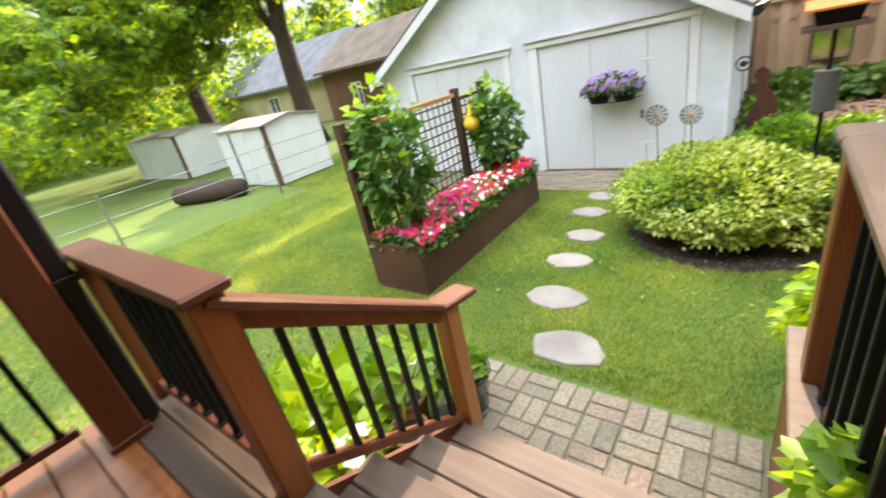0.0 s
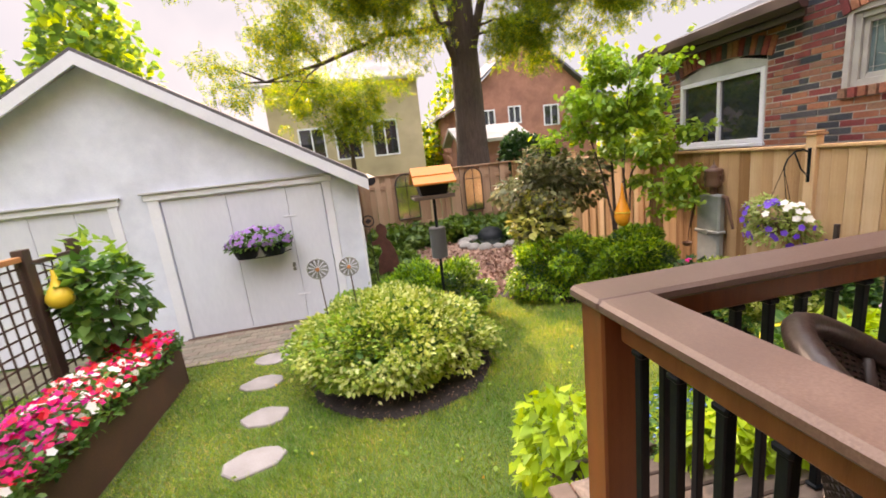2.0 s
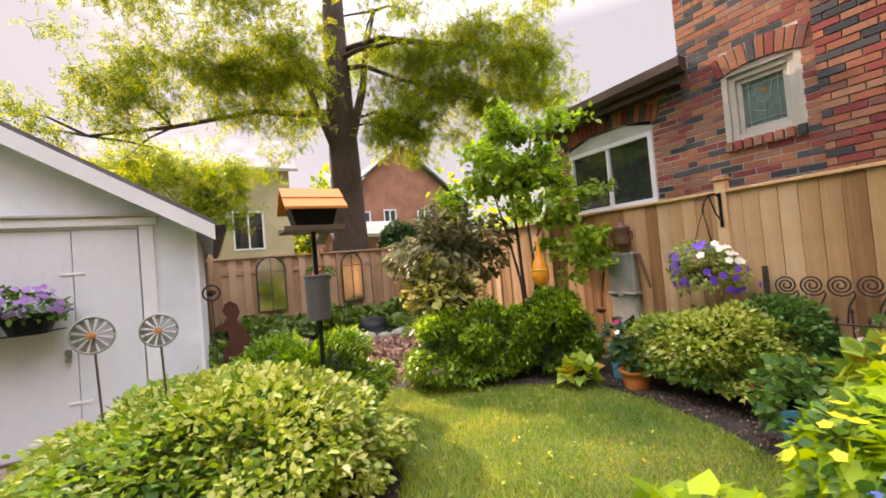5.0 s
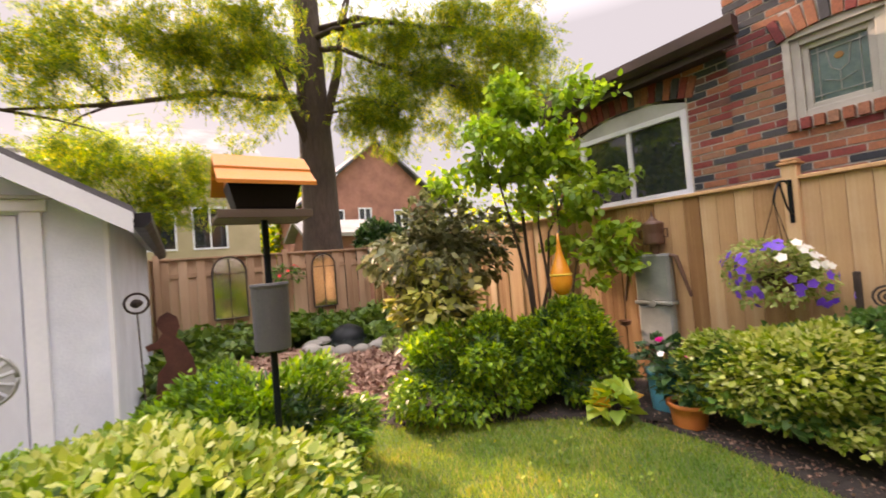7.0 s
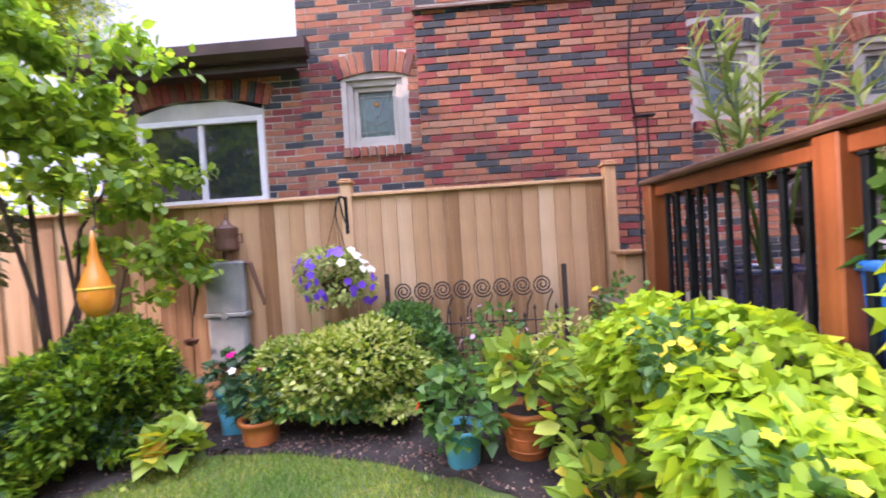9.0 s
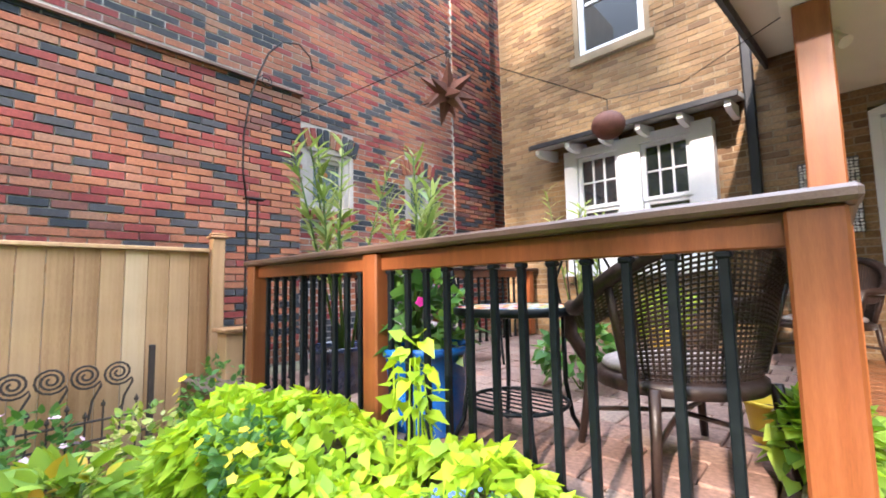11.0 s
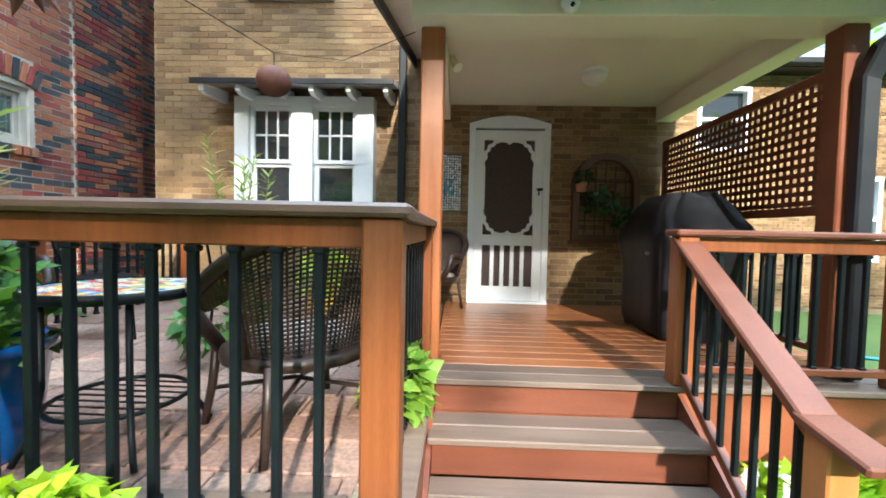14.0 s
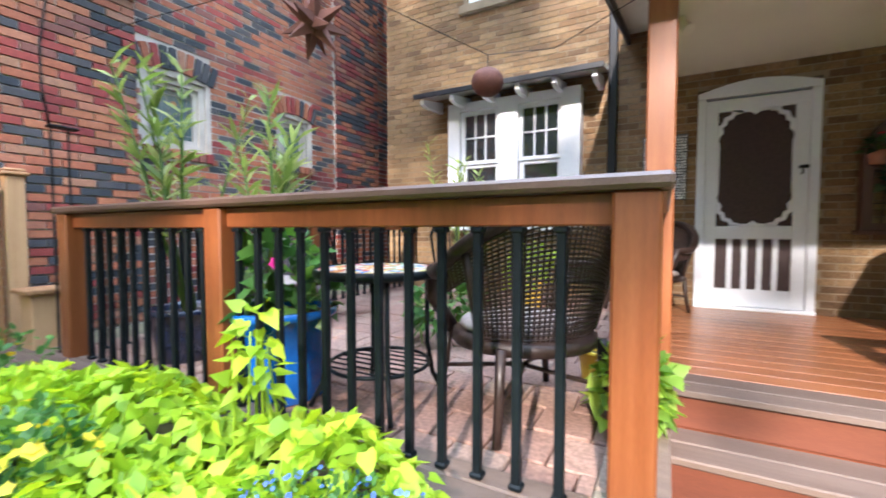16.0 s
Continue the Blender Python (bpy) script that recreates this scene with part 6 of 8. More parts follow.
niche = thing("arched_planter", "arched brown wooden wall frame with an iron grille", "wall planter")
AX, AW, AZ0, AZ1 = -0.885, 0.365, 1.50, 2.10
outer = [(AX - AW, AZ0), (AX + AW, AZ0)] + [(AX + AW * math.cos(a), AZ1 + AW * math.sin(a)) for a in [math.pi * k / 14 for k in range(15)]]
inner = [(AX - AW + 0.07, AZ0 + 0.06), (AX + AW - 0.07, AZ0 + 0.06)] + [(AX + (AW - 0.07) * math.cos(a), AZ1 + (AW - 0.07) * math.sin(a)) for a in [math.pi * k / 14 for k in range(15)]]
b = Build()
n = len(outer)
b.add([(x, y, z) for y in (0.455, 0.54) for x, z in outer] + [(x, y, z) for y in (0.455, 0.54) for x, z in inner],
      [(i, (i + 1) % n, n + (i + 1) % n, n + i) for i in range(n)] + [(2 * n + i, 3 * n + i, 3 * n + (i + 1) % n, 2 * n + (i + 1) % n) for i in range(n)] + [(n + i, n + (i + 1) % n, 3 * n + (i + 1) % n, 3 * n + i) for i in range(n)])
part("frame", b, M["brownwood"], niche)
part("shelf", Build().box(AX - AW - 0.03, AX + AW + 0.03, 0.455, 0.60, AZ0 - 0.035, AZ0, 0.006), M["brownwood"], niche)
for k in range(5):
    x = AX - 0.22 + k * 0.11
    part("grille_bar", Build().tube([(x, 0.49, AZ0 + 0.06), (x, 0.49, AZ1 + 0.28 - abs(k - 2) * 0.05)], 0.006, 6), M["ironwork"], niche)
for z in (1.72, 1.98, 2.16):
    part("grille_bar", Build().tube([(AX - 0.29, 0.495, z), (AX + 0.29, 0.495, z)], 0.006, 6), M["ironwork"], niche)


def pot(name, label, at, r, h, material, rim=0.012, flare=1.25, category="flower pot", handles=False, ribs=0, group=""):
    """A thrown pot with a wall, a rolled rim and soil inside."""
    ob = thing(name, label, category, group)
    r0 = r / flare
    prof = [(0.001, 0.0), (r0 * 0.96, 0.0), (r0, 0.01), (r0 + (r - r0) * 0.5, h * 0.5), (r, h - 2.2 * rim), (r + rim, h - 2 * rim), (r + rim, h - 0.2 * rim), (r + rim * 0.6, h), (r - rim * 0.6, h), (r - rim, h - rim), (r0 * 0.9, h * 0.3)]
    part("body", Build().lathe(prof, at, 28), M[material], ob, smooth=True)
    part("soil", Build().lathe([(0.001, h - 0.035), (r - rim * 0.8, h - 0.04)], at, 20), M["soil"], ob)
    for k in range(ribs):
        z = h * (0.25 + 0.5 * k / max(1, ribs - 1))
        rr = r0 + (r - r0) * z / h
        part("rib", Build().lathe([(rr - 0.002, z - 0.008), (rr + 0.006, z), (rr - 0.002, z + 0.008)], at, 28), M[material], ob, smooth=True)
    return ob


def potted(name, label, at, r, z, n, size, material, seed, petals=(), shape=LEAF, faces=LEAF_F, tall=1.0, category="plant", spread=0.6, bloom=0.05):
    """Leaves of a potted plant over the point at, with flowers on top: petals holds (material, count)."""
    rng = rng_of(seed)
    random.seed(seed)
    ob = thing(name, label, category)
    c = (at[0], at[1], at[2] + z)
    rr = (r, r, r * tall)
    stems(ob, at, [(c[0] + random.uniform(-0.6, 0.6) * r, c[1] + random.uniform(-0.6, 0.6) * r, c[2] + 0.3 * rr[2]) for _ in range(6)], 0.005, "ivy")
    p, d = dome(rng, n, c, rr, -0.55, 0.6, 8, 0.3)
    finish_leaves("foliage", leaves("foliage", p, size, rng, shape, faces, d, 0.1, spread), M[material], ob)
    for mat, k in petals:
        p, d = dome(rng, k, c, [a * 1.08 for a in rr], 0.1, 0.12, 8, 0.2)
        for q in range(k):
            me = blooms("flower", p[q:q + 1], bloom, rng, d[q] + (0, 0, 0.4), 0.2)
            finish_leaves("flower", me, M[mat], ob)
    return ob


for at, nm in (((-0.60, 0.56, 2.03), "a"), ((-1.10, 0.56, 1.56), "b")):
    pot("hanging_pot", "small terracotta pot in the arched wall frame", at, 0.065, 0.11, "clay_dull", 0.008, group="pots in the wall frame")
potted("geranium", "red geranium trailing across the arched frame", (-0.80, 0.60, 1.80), 0.20, 0.08, 150, 0.075, "dark_leaf", 201, (("red_petal", 5),), HEART, LEAF_F, 0.8)
potted("geranium", "small red geranium in the lower wall pot", (-1.10, 0.58, 1.64), 0.14, 0.06, 80, 0.07, "dark_leaf", 202, (("red_petal", 3),), HEART, LEAF_F)
potted("geranium", "small red geranium in the upper wall pot", (-0.60, 0.58, 2.12), 0.10, 0.05, 50, 0.06, "dark_leaf", 203, (("red_petal", 3),), HEART, LEAF_F)

# covered grill
grill = thing("covered_grill", "barbecue under a creased black vinyl cover on the porch", "barbecue")
b = Build()
rows_ = [(0.02, 0.47, 0.26), (0.10, 0.49, 0.28), (0.50, 0.50, 0.28), (0.62, 0.54, 0.29), (0.74, 0.60, 0.31), (0.80, 0.615, 0.315), (0.84, 0.60, 0.30), (0.90, 0.50, 0.28), (1.00, 0.40, 0.245), (1.10, 0.30, 0.17), (1.145, 0.22, 0.07), (1.15, 0.03, 0.02)]
N = 72
random.seed(8)
for z, hx, hy in rows_:
    for k in range(N):
        a = 2 * math.pi * k / N
        ca, sa = math.cos(a), math.sin(a)
        e = 0.34
        x, y = hy * 1.12 * math.copysign(abs(ca) ** e, ca), hx * 0.86 * math.copysign(abs(sa) ** e, sa)
        pleat = abs(math.sin(5.5 * a + 0.8 * math.sin(z * 3.0)))
        f = 1 + (0.06 * pleat - 0.03) * (1.0 if z < 0.74 else 0.6) + random.uniform(-0.006, 0.006)
        sag = 0.05 * math.sin(3 * a + 1.0) * (0.74 < z < 1.12) + 0.012 * math.sin(7 * a + z * 9)
        b.v.append((-1.09 + x * f, 1.64 + y * f, DECK + z + sag))
for i in range(len(rows_) - 1):
    for k in range(N):
        p, q = i * N + k, i * N + (k + 1) % N
        b.f.append((p, q, q + N, p + N))
part("cover", b, M["vinyl"], grill, smooth=True)
part("badge", Build().prism([(-0.02, 0), (0.0, 0.018), (0.03, 0.02), (0.05, 0.004), (0.02, -0.01)], 0, -0.008, 0.004), M["galvanised"], grill, "small oval badge").location = (-0.742, 1.86, DECK + 0.66)

# lattice privacy screen
lattice = thing("lattice_screen", "red-brown wooden lattice privacy screen on the porch side", "lattice screen")
LX, LY0, LY1, LZ0, LZ1 = -1.50, 0.52, 2.605, 1.71, 2.60
for y0, y1, z0, z1 in ((LY0, LY1, LZ1 - 0.06, LZ1), (LY0, LY1, LZ0, LZ0 + 0.06), (LY0, LY0 + 0.06, LZ0 + 0.06, LZ1 - 0.06), (LY1 - 0.06, LY1, LZ0 + 0.06, LZ1 - 0.06)):
    part("frame_bar", Build().box(LX - 0.022, LX + 0.022, y0, y1, z0, z1, 0.004), M["stain_dark"], lattice)
k = 0
z = LZ0 + 0.085
while z < LZ1 - 0.07:
    part("slat", Build().box(LX, LX + 0.008, LY0 + 0.055, LY1 - 0.055, z - 0.017, z + 0.017, 0.002), M["stain_dark"], lattice)
    z += 0.062
y = LY0 + 0.085
while y < LY1 - 0.07:
    part("slat", Build().box(LX - 0.008, LX, y - 0.017, y + 0.017, LZ0 + 0.055, LZ1 - 0.055, 0.002), M["stain_dark"], lattice)
    y += 0.062

lamp = thing("ceiling_light", "white ceiling light with a ribbed glass bowl, switched off", "ceiling light")
part("base", Build().lathe([(0.001, 3.018), (0.115, 3.018), (0.12, 2.995), (0.105, 2.975), (0.001, 2.975)], (-0.42, 1.45, 0), 24), M["white_paint"], lamp, smooth=True)
bowl = [(0.10, 2.974), (0.105, 2.95), (0.10, 2.925), (0.075, 2.895), (0.045, 2.878), (0.001, 2.872)]
part("glass_bowl", Build().lathe(bowl, (-0.42, 1.45, 0), 24), M["pebble"], lamp, "ribbed frosted glass bowl", smooth=True)
dome_cam = thing("dome_sensor", "small white dome sensor under the porch eave", "sensor")
part("base", Build().lathe([(0.001, 3.198), (0.05, 3.198), (0.052, 3.17), (0.001, 3.17)], (0.17, 2.865, -0.36), 18), M["white_paint"], dome_cam, smooth=True)
part("dome", Build().lathe([(0.045, 3.169), (0.04, 3.145), (0.025, 3.13), (0.001, 3.125)], (0.17, 2.865, -0.36), 18), M["white_paint"], dome_cam, smooth=True)
part("lens", Build().lathe([(0.001, 0), (0.012, 0.0), (0.012, 0.012), (0.001, 0.012)], (0.17, 2.905, 2.785), 10, Euler((radians(-90), 0, 0)).to_matrix()), M["black_iron"], dome_cam)
for at in ((0.83, 1.75, 2.98),):
    spk = thing("spotlight", "small cream spotlight below the porch beam", "spotlight")
    part("mount", Build().box(at[0] - 0.03, at[0] + 0.03, at[1] - 0.03, at[1] + 0.03, at[2] + 0.01, at[2] + 0.04, 0.004), M["cream"], spk)
    part("head", Build().tube([(at[0], at[1], at[2] + 0.01), (at[0] - 0.02, at[1] + 0.02, at[2] - 0.05), (at[0] - 0.05, at[1] + 0.05, at[2] - 0.10)], [0.02, 0.03, 0.042], 12), M["cream"], spk)


# ---- wicker chairs and table ----
def wicker_chair(label, at, turn, s=1.0):
    """A rounded woven tub chair: curved rim, woven back of real strands, seat with cushion, four wrapped legs and stretchers."""
    ob = thing("wicker_chair", label, "chair", "wicker chairs")
    R = lambda a: (0.34 * math.cos(a), 0.30 * math.sin(a))
    lo, hi = math.radians(-25), math.radians(205)
    inner_lo, inner_hi = math.radians(28), math.radians(152)
    top = lambda a: 0.60 + 0.25 * max(0, math.sin(a)) ** 1.1
    at_ = lambda a, f: (R(a)[0] * (0.86 + 0.27 * f), R(a)[1] * (0.86 + 0.31 * f), 0.36 + (top(a) - 0.36) * f)
    rimp = [at_(lo + (hi - lo) * k / 28, 1.0) for k in range(29)]
    front = [(s * 0.24, -0.20, 0.33) for s in (1, -1)]
    part("rim", Build().tube([front[0], (0.34, -0.19, 0.48), *rimp, (-0.34, -0.19, 0.48), front[1]], 0.030, 8), M["wicker"], ob, smooth=True)
    for k in range(64):
        a = lo + (hi - lo) * k / 63
        f0 = 0.0 if inner_lo < a < inner_hi else 0.66
        part("upright_strand", Build().tube([at_(a, f0), at_(a, (1 + f0) / 2), at_(a, 1.0)], 0.0058, 4), M["wicker"], ob, fix=False)
    for j in range(28):
        f = (j + 0.5) / 28
        a0, a1 = (lo, hi) if f > 0.66 else (inner_lo, inner_hi)
        ring = [at_(a0 + (a1 - a0) * k / 24, f) for k in range(25)]
        part("woven_strand", Build().tube(ring, 0.0054, 4), M["wicker"], ob, fix=False)
    for a in (inner_lo, inner_hi):
        part("side_rail", Build().tube([at_(a, 0.0), at_(a, 0.5), at_(a, 1.0)], 0.018, 8), M["wicker"], ob, smooth=True)
    part("seat", Build().lathe([(0.001, 0.355), (0.28, 0.36), (0.30, 0.345), (0.30, 0.31), (0.001, 0.30)], (0, 0, 0), 22), M["wicker"], ob, smooth=True)
    part("cushion", Build().lathe([(0.001, 0.41), (0.20, 0.405), (0.255, 0.39), (0.265, 0.372), (0.25, 0.358), (0.001, 0.356)], (0, -0.01, 0), 22), M["cushion"], ob, "patterned seat cushion", smooth=True)
    for x, y in ((-0.25, -0.22), (0.25, -0.22), (-0.22, 0.22), (0.22, 0.22)):
        part("leg", Build().tube([(x * 1.15, y * 1.15, 0.0), (x * 1.05, y * 1.05, 0.18), (x, y, 0.34)], [0.016, 0.019, 0.021], 8), M["wicker"], ob, smooth=True)
    for p, q in (((-0.27, -0.24, 0.15), (0.24, 0.24, 0.15)), ((0.27, -0.24, 0.15), (-0.24, 0.24, 0.15))):
        part("stretcher", Build().tube([p, ((p[0] + q[0]) / 2, (p[1] + q[1]) / 2, 0.20), q], 0.010, 6), M["wicker"], ob)
    ob.matrix_basis = pose(*at, 0, 0, turn) @ Matrix.Diagonal((s, s, s, 1))
    return ob


wicker_chair("dark brown woven tub chair at the patio table", (1.40, 3.52, DECK), 48, 0.97)
wicker_chair("dark brown woven tub chair at the patio corner", (3.42, 3.10, DECK), -100, 0.97)
wicker_chair("dark brown woven chair beside the house door", (1.02, 0.95, DECK), 150, 0.95)
M["tile_mosaic"] = brick_mat("tile_mosaic", [(0.0, (0.62, 0.58, 0.50)), (0.25, (0.70, 0.30, 0.08)), (0.40, (0.10, 0.25, 0.50)), (0.52, (0.66, 0.62, 0.54)), (0.72, (0.55, 0.06, 0.05)), (0.82, (0.20, 0.42, 0.20)), (0.90, (0.72, 0.60, 0.15))], "island")
table = thing("bistro_table", "round mosaic-topped patio table on a black iron frame", "table")
TX, TY, TZ = 1.98, 3.72, DECK + 0.575
part("tabletop", Build().lathe([(0.001, -0.03), (0.25, -0.03), (0.265, -0.02), (0.265, 0.0), (0.255, 0.004), (0.001, 0.0)], (TX, TY, TZ), 36), M["grey_trim"], table, smooth=False)
tb = Build()
random.seed(21)
for i in range(-10, 11):
    for j in range(-10, 11):
        x, y = i * 0.033, j * 0.033
        if math.hypot(x, y) < 0.245:
            s_ = 0.0145
            tb.box(TX + x - s_ * random.uniform(0.7, 1), TX + x + s_ * random.uniform(0.7, 1), TY + y - s_ * random.uniform(0.7, 1), TY + y + s_ * random.uniform(0.7, 1), TZ + 0.0005, TZ + 0.006, 0)
part("mosaic", tb, M["tile_mosaic"], table, "multicoloured mosaic tiles", kind="stuff")
part("rim", Build().lathe([(0.265, -0.028), (0.276, -0.02), (0.276, 0.004), (0.265, 0.008)], (TX, TY, TZ), 36), M["black_iron"], table, smooth=True)
for k in range(4):
    a = math.pi / 4 + math.pi / 2 * k
    c, s = math.cos(a), math.sin(a)
    part("leg", Build().tube([(TX + 0.215 * c, TY + 0.215 * s, TZ - 0.03), (TX + 0.215 * c, TY + 0.215 * s, DECK + 0.25), (TX + 0.24 * c, TY + 0.24 * s, DECK + 0.1), (TX + 0.29 * c, TY + 0.29 * s, DECK + 0.008)], 0.011, 8), M["black_iron"], table, smooth=True)
part("shelf_ring", Build().tube([(TX + 0.215 * math.cos(a), TY + 0.215 * math.sin(a), DECK + 0.17) for a in [2 * math.pi * k / 28 for k in range(29)]], 0.009, 6), M["black_iron"], table, smooth=True)
for k in range(-4, 5):
    w = math.sqrt(max(0, 0.21 ** 2 - (k * 0.051) ** 2))
    part("shelf_wire", Build().tube([(TX - w, TY + k * 0.051, DECK + 0.17), (TX + w, TY + k * 0.051, DECK + 0.17)], 0.004, 5), M["black_iron"], table)


def iron_chair(label, at, turn):
    """A curved black iron garden chair."""
    ob = thing("iron_chair", label, "chair", "iron chairs")
    part("seat", Build().lathe([(0.001, 0.44), (0.20, 0.44), (0.21, 0.43), (0.20, 0.42), (0.001, 0.42)], (0, 0, 0), 20), M["black_iron"], ob)
    part("back_hoop", Build().tube([(-0.20, 0.18, 0.43), (-0.22, 0.24, 0.70), (-0.15, 0.27, 0.86), (0, 0.28, 0.91), (0.15, 0.27, 0.86), (0.22, 0.24, 0.70), (0.20, 0.18, 0.43)], 0.011, 8), M["black_iron"], ob, smooth=True)
    for k in range(5):
        x = -0.12 + 0.06 * k
        part("back_rod", Build().tube([(x, 0.19, 0.43), (x, 0.25, 0.65), (x, 0.275, 0.875 - abs(k - 2) * 0.014)], 0.006, 6), M["black_iron"], ob)
    for x, y in ((-0.16, -0.14), (0.16, -0.14), (-0.18, 0.18), (0.18, 0.18)):
        part("leg", Build().tube([(x, y, 0.42), (x * 1.2, y * 1.2, 0.0)], 0.010, 8), M["black_iron"], ob)
    ob.matrix_basis = pose(*at, 0, 0, turn)
    return ob


iron_chair("black iron chair across the patio table", (3.25, 2.35, DECK), -50)
iron_chair("black iron chair by the window", (2.35, 2.05, DECK), 10)

# patio pots
pot("blue_pot", "big glossy blue glazed pot on the patio", (2.42, 3.86, DECK), 0.23, 0.40, "blue_glaze", 0.018, 1.2)
pot("blue_pot", "dark blue glazed pot near the patio end", (3.35, 3.75, DECK), 0.19, 0.30, "navy_glaze", 0.016, 1.2)
potted("potted_flowers", "bright green potted plant with magenta flowers on the patio", (2.44, 3.87, DECK + 0.36), 0.25, 0.12, 170, 0.09, "mid_leaf", 211, (("pink_petal", 5), ("white_petal", 5)), HEART, LEAF_F, 1.1, bloom=0.075)
potted("potted_greens", "leafy green plant beside the table", (2.15, 2.75, DECK), 0.24, 0.20, 150, 0.09, "mid_leaf", 212, (("white_petal", 3),), HEART, LEAF_F, 1.0)
pot("yellow_pot", "small yellow plastic pot under the chair", (1.16, 3.05, DECK), 0.10, 0.17, "yellow_plastic", 0.008)
pot("lime_pot", "lime green plastic pot on the far side of the patio", (2.05, 1.25, DECK), 0.16, 0.26, "yellow_plastic", 0.01)
potted("potted_greens", "bright yellow-green potted plant below the window", (2.05, 1.25, DECK + 0.24), 0.26, 0.12, 160, 0.10, "lime", 213, (), HEART, LEAF_F, 0.9)
potted("trailing_plant", "fresh green trailing plant with white flowers on the ledge", (1.00, 3.50, DECK + 0.02), 0.13, 0.15, 230, 0.075, "sapling", 214, (("white_petal", 6),), HEART, LEAF_F, 1.5)


def oleander(label, base, height, n_stem, seed, spread=0.25):
    """A tall thin shrub: bare canes with whorls of long narrow leaves."""
    rng = rng_of(seed)
    random.seed(seed)
    ob = thing("oleander", label, "plant", "tall potted shrubs")
    P, D = [], []
    for k in range(n_stem):
        a = random.uniform(0, 2 * math.pi)
        tip = Vector(base) + Vector((math.cos(a) * spread * random.uniform(0.3, 1), math.sin(a) * spread * random.uniform(0.3, 1), height * random.uniform(0.7, 1.0)))
        b = Vector(base) + Vector((math.cos(a), math.sin(a), 0)) * 0.04
        mid = b.lerp(tip, 0.5) + Vector((random.uniform(-0.05, 0.05), random.uniform(-0.05, 0.05), 0))
        part("cane", Build().tube([b, mid, tip], [0.010, 0.008, 0.004], 6), M["ivy"], ob, smooth=True)
        for j in range(12):
            f = 0.45 + 0.55 * j / 11
            c = b.lerp(mid, f * 2) if f < 0.5 else mid.lerp(tip, f * 2 - 1)
            for q in range(3):
                g = rng.uniform(0, 2 * math.pi)
                P.append(tuple(c))
                D.append((math.cos(g), math.sin(g), 0.9))
    finish_leaves("foliage", leaves("foliage", np.array(P), 0.14, rng, STRAP, STRAP_F, np.array(D), 0.0, 0.3, 0.9), M["oleander"], ob)
    return ob


oleander("tall thin oleander with narrow pale leaves in the dark pot", (3.30, 3.74, DECK + 0.25), 1.40, 7, 221, 0.40)
oleander("tall thin oleander with narrow pale leaves in the blue pot", (2.50, 3.90, DECK + 0.34), 1.00, 5, 222, 0.30)
oleander("slim oleander in front of the sash windows", (2.80, 1.30, DECK), 1.62, 5, 223, 0.38)

# hanging things over the patio
wire = thing("string_wire", "thin dark wire strung from the wall over the patio", "wire")
part("wire", Build().tube([(4.93, 3.60, 2.98), (3.9, 3.60, 2.91), (2.56, 3.50, 2.86), (2.08, 2.25, 2.80), (1.60, 2.2, 2.77), (1.02, 2.62, 2.78)], 0.003, 5), M["black_iron"], wire)
star = thing("hanging_star", "rusty metal many-pointed star hung over the patio", "garden ornament")
random.seed(4)
core = Vector((2.56, 3.50, 2.60))
dirs = []
for k in range(14):
    z = 1 - 2 * (k + 0.5) / 14
    a = k * 2.39996
    dirs.append(Vector((math.sqrt(1 - z * z) * math.cos(a), math.sqrt(1 - z * z) * math.sin(a), z)))
for d in dirs:
    x = d.orthogonal().normalized()
    y = d.cross(x)
    base_ = [core + d * 0.045 + (x * math.cos(t) + y * math.sin(t)) * 0.042 for t in (0, math.pi / 2, math.pi, 3 * math.pi / 2)]
    part("spike", Build().add(base_ + [core + d * 0.20], [(0, 1, 4), (1, 2, 4), (2, 3, 4), (3, 0, 4), (3, 2, 1, 0)]), M["rust"], star)
part("hanger", Build().tube([core + Vector((0, 0, 0.1)), core + Vector((0, 0, 0.26))], 0.003, 5), M["black_iron"], star)
ball = thing("hanging_ball", "pitted terracotta ball hung from the wire", "garden ornament")
pr = [(0.12 * math.sin(math.pi * k / 14), 0.105 * -math.cos(math.pi * k / 14)) for k in range(15)]
part("ball", Build().lathe([(max(0.001, r), z) for r, z in pr], (2.08, 2.25, 2.60), 24), M["rust"], ball, smooth=True)
part("hanger", Build().tube([(2.08, 2.25, 2.70), (2.08, 2.25, 2.80)], 0.004, 5), M["black_iron"], ball)

crook = thing("iron_crook", "tall curled black iron plant hook beside the patio railing", "plant hook")
for y in (4.035, 4.115):
    part("leg", Build().tube([(4.0, y, 0.0), (4.0, y, 2.09)], 0.007, 6), M["black_iron"], crook)
part("cross_plate", Build().box(3.965, 4.035, 3.99, 4.13, 2.09, 2.105, 0.004), M["black_iron"], crook)
part("curved_arm", Build().tube([(4.0, 4.12, 2.105), (4.0, 4.145, 2.30), (4.0, 4.145, 2.55), (4.0, 4.11, 2.82), (4.0, 4.05, 3.05), (4.0, 3.97, 3.26), (4.0, 3.86, 3.40), (4.0, 3.72, 3.44), (4.0, 3.62, 3.37), (4.0, 3.60, 3.27)], 0.007, 7), M["black_iron"], crook, smooth=True)
part("scroll", Build().tube([(4.0, 4.06, 3.02)] + [(4.0, 3.985 + 0.05 * (1 - 0.6 * k / 18) * math.cos(1.2 + 0.45 * k), 3.03 + 0.05 * (1 - 0.6 * k / 18) * math.sin(1.2 + 0.45 * k)) for k in range(19)], 0.005, 6), M["black_iron"], crook, smooth=True)

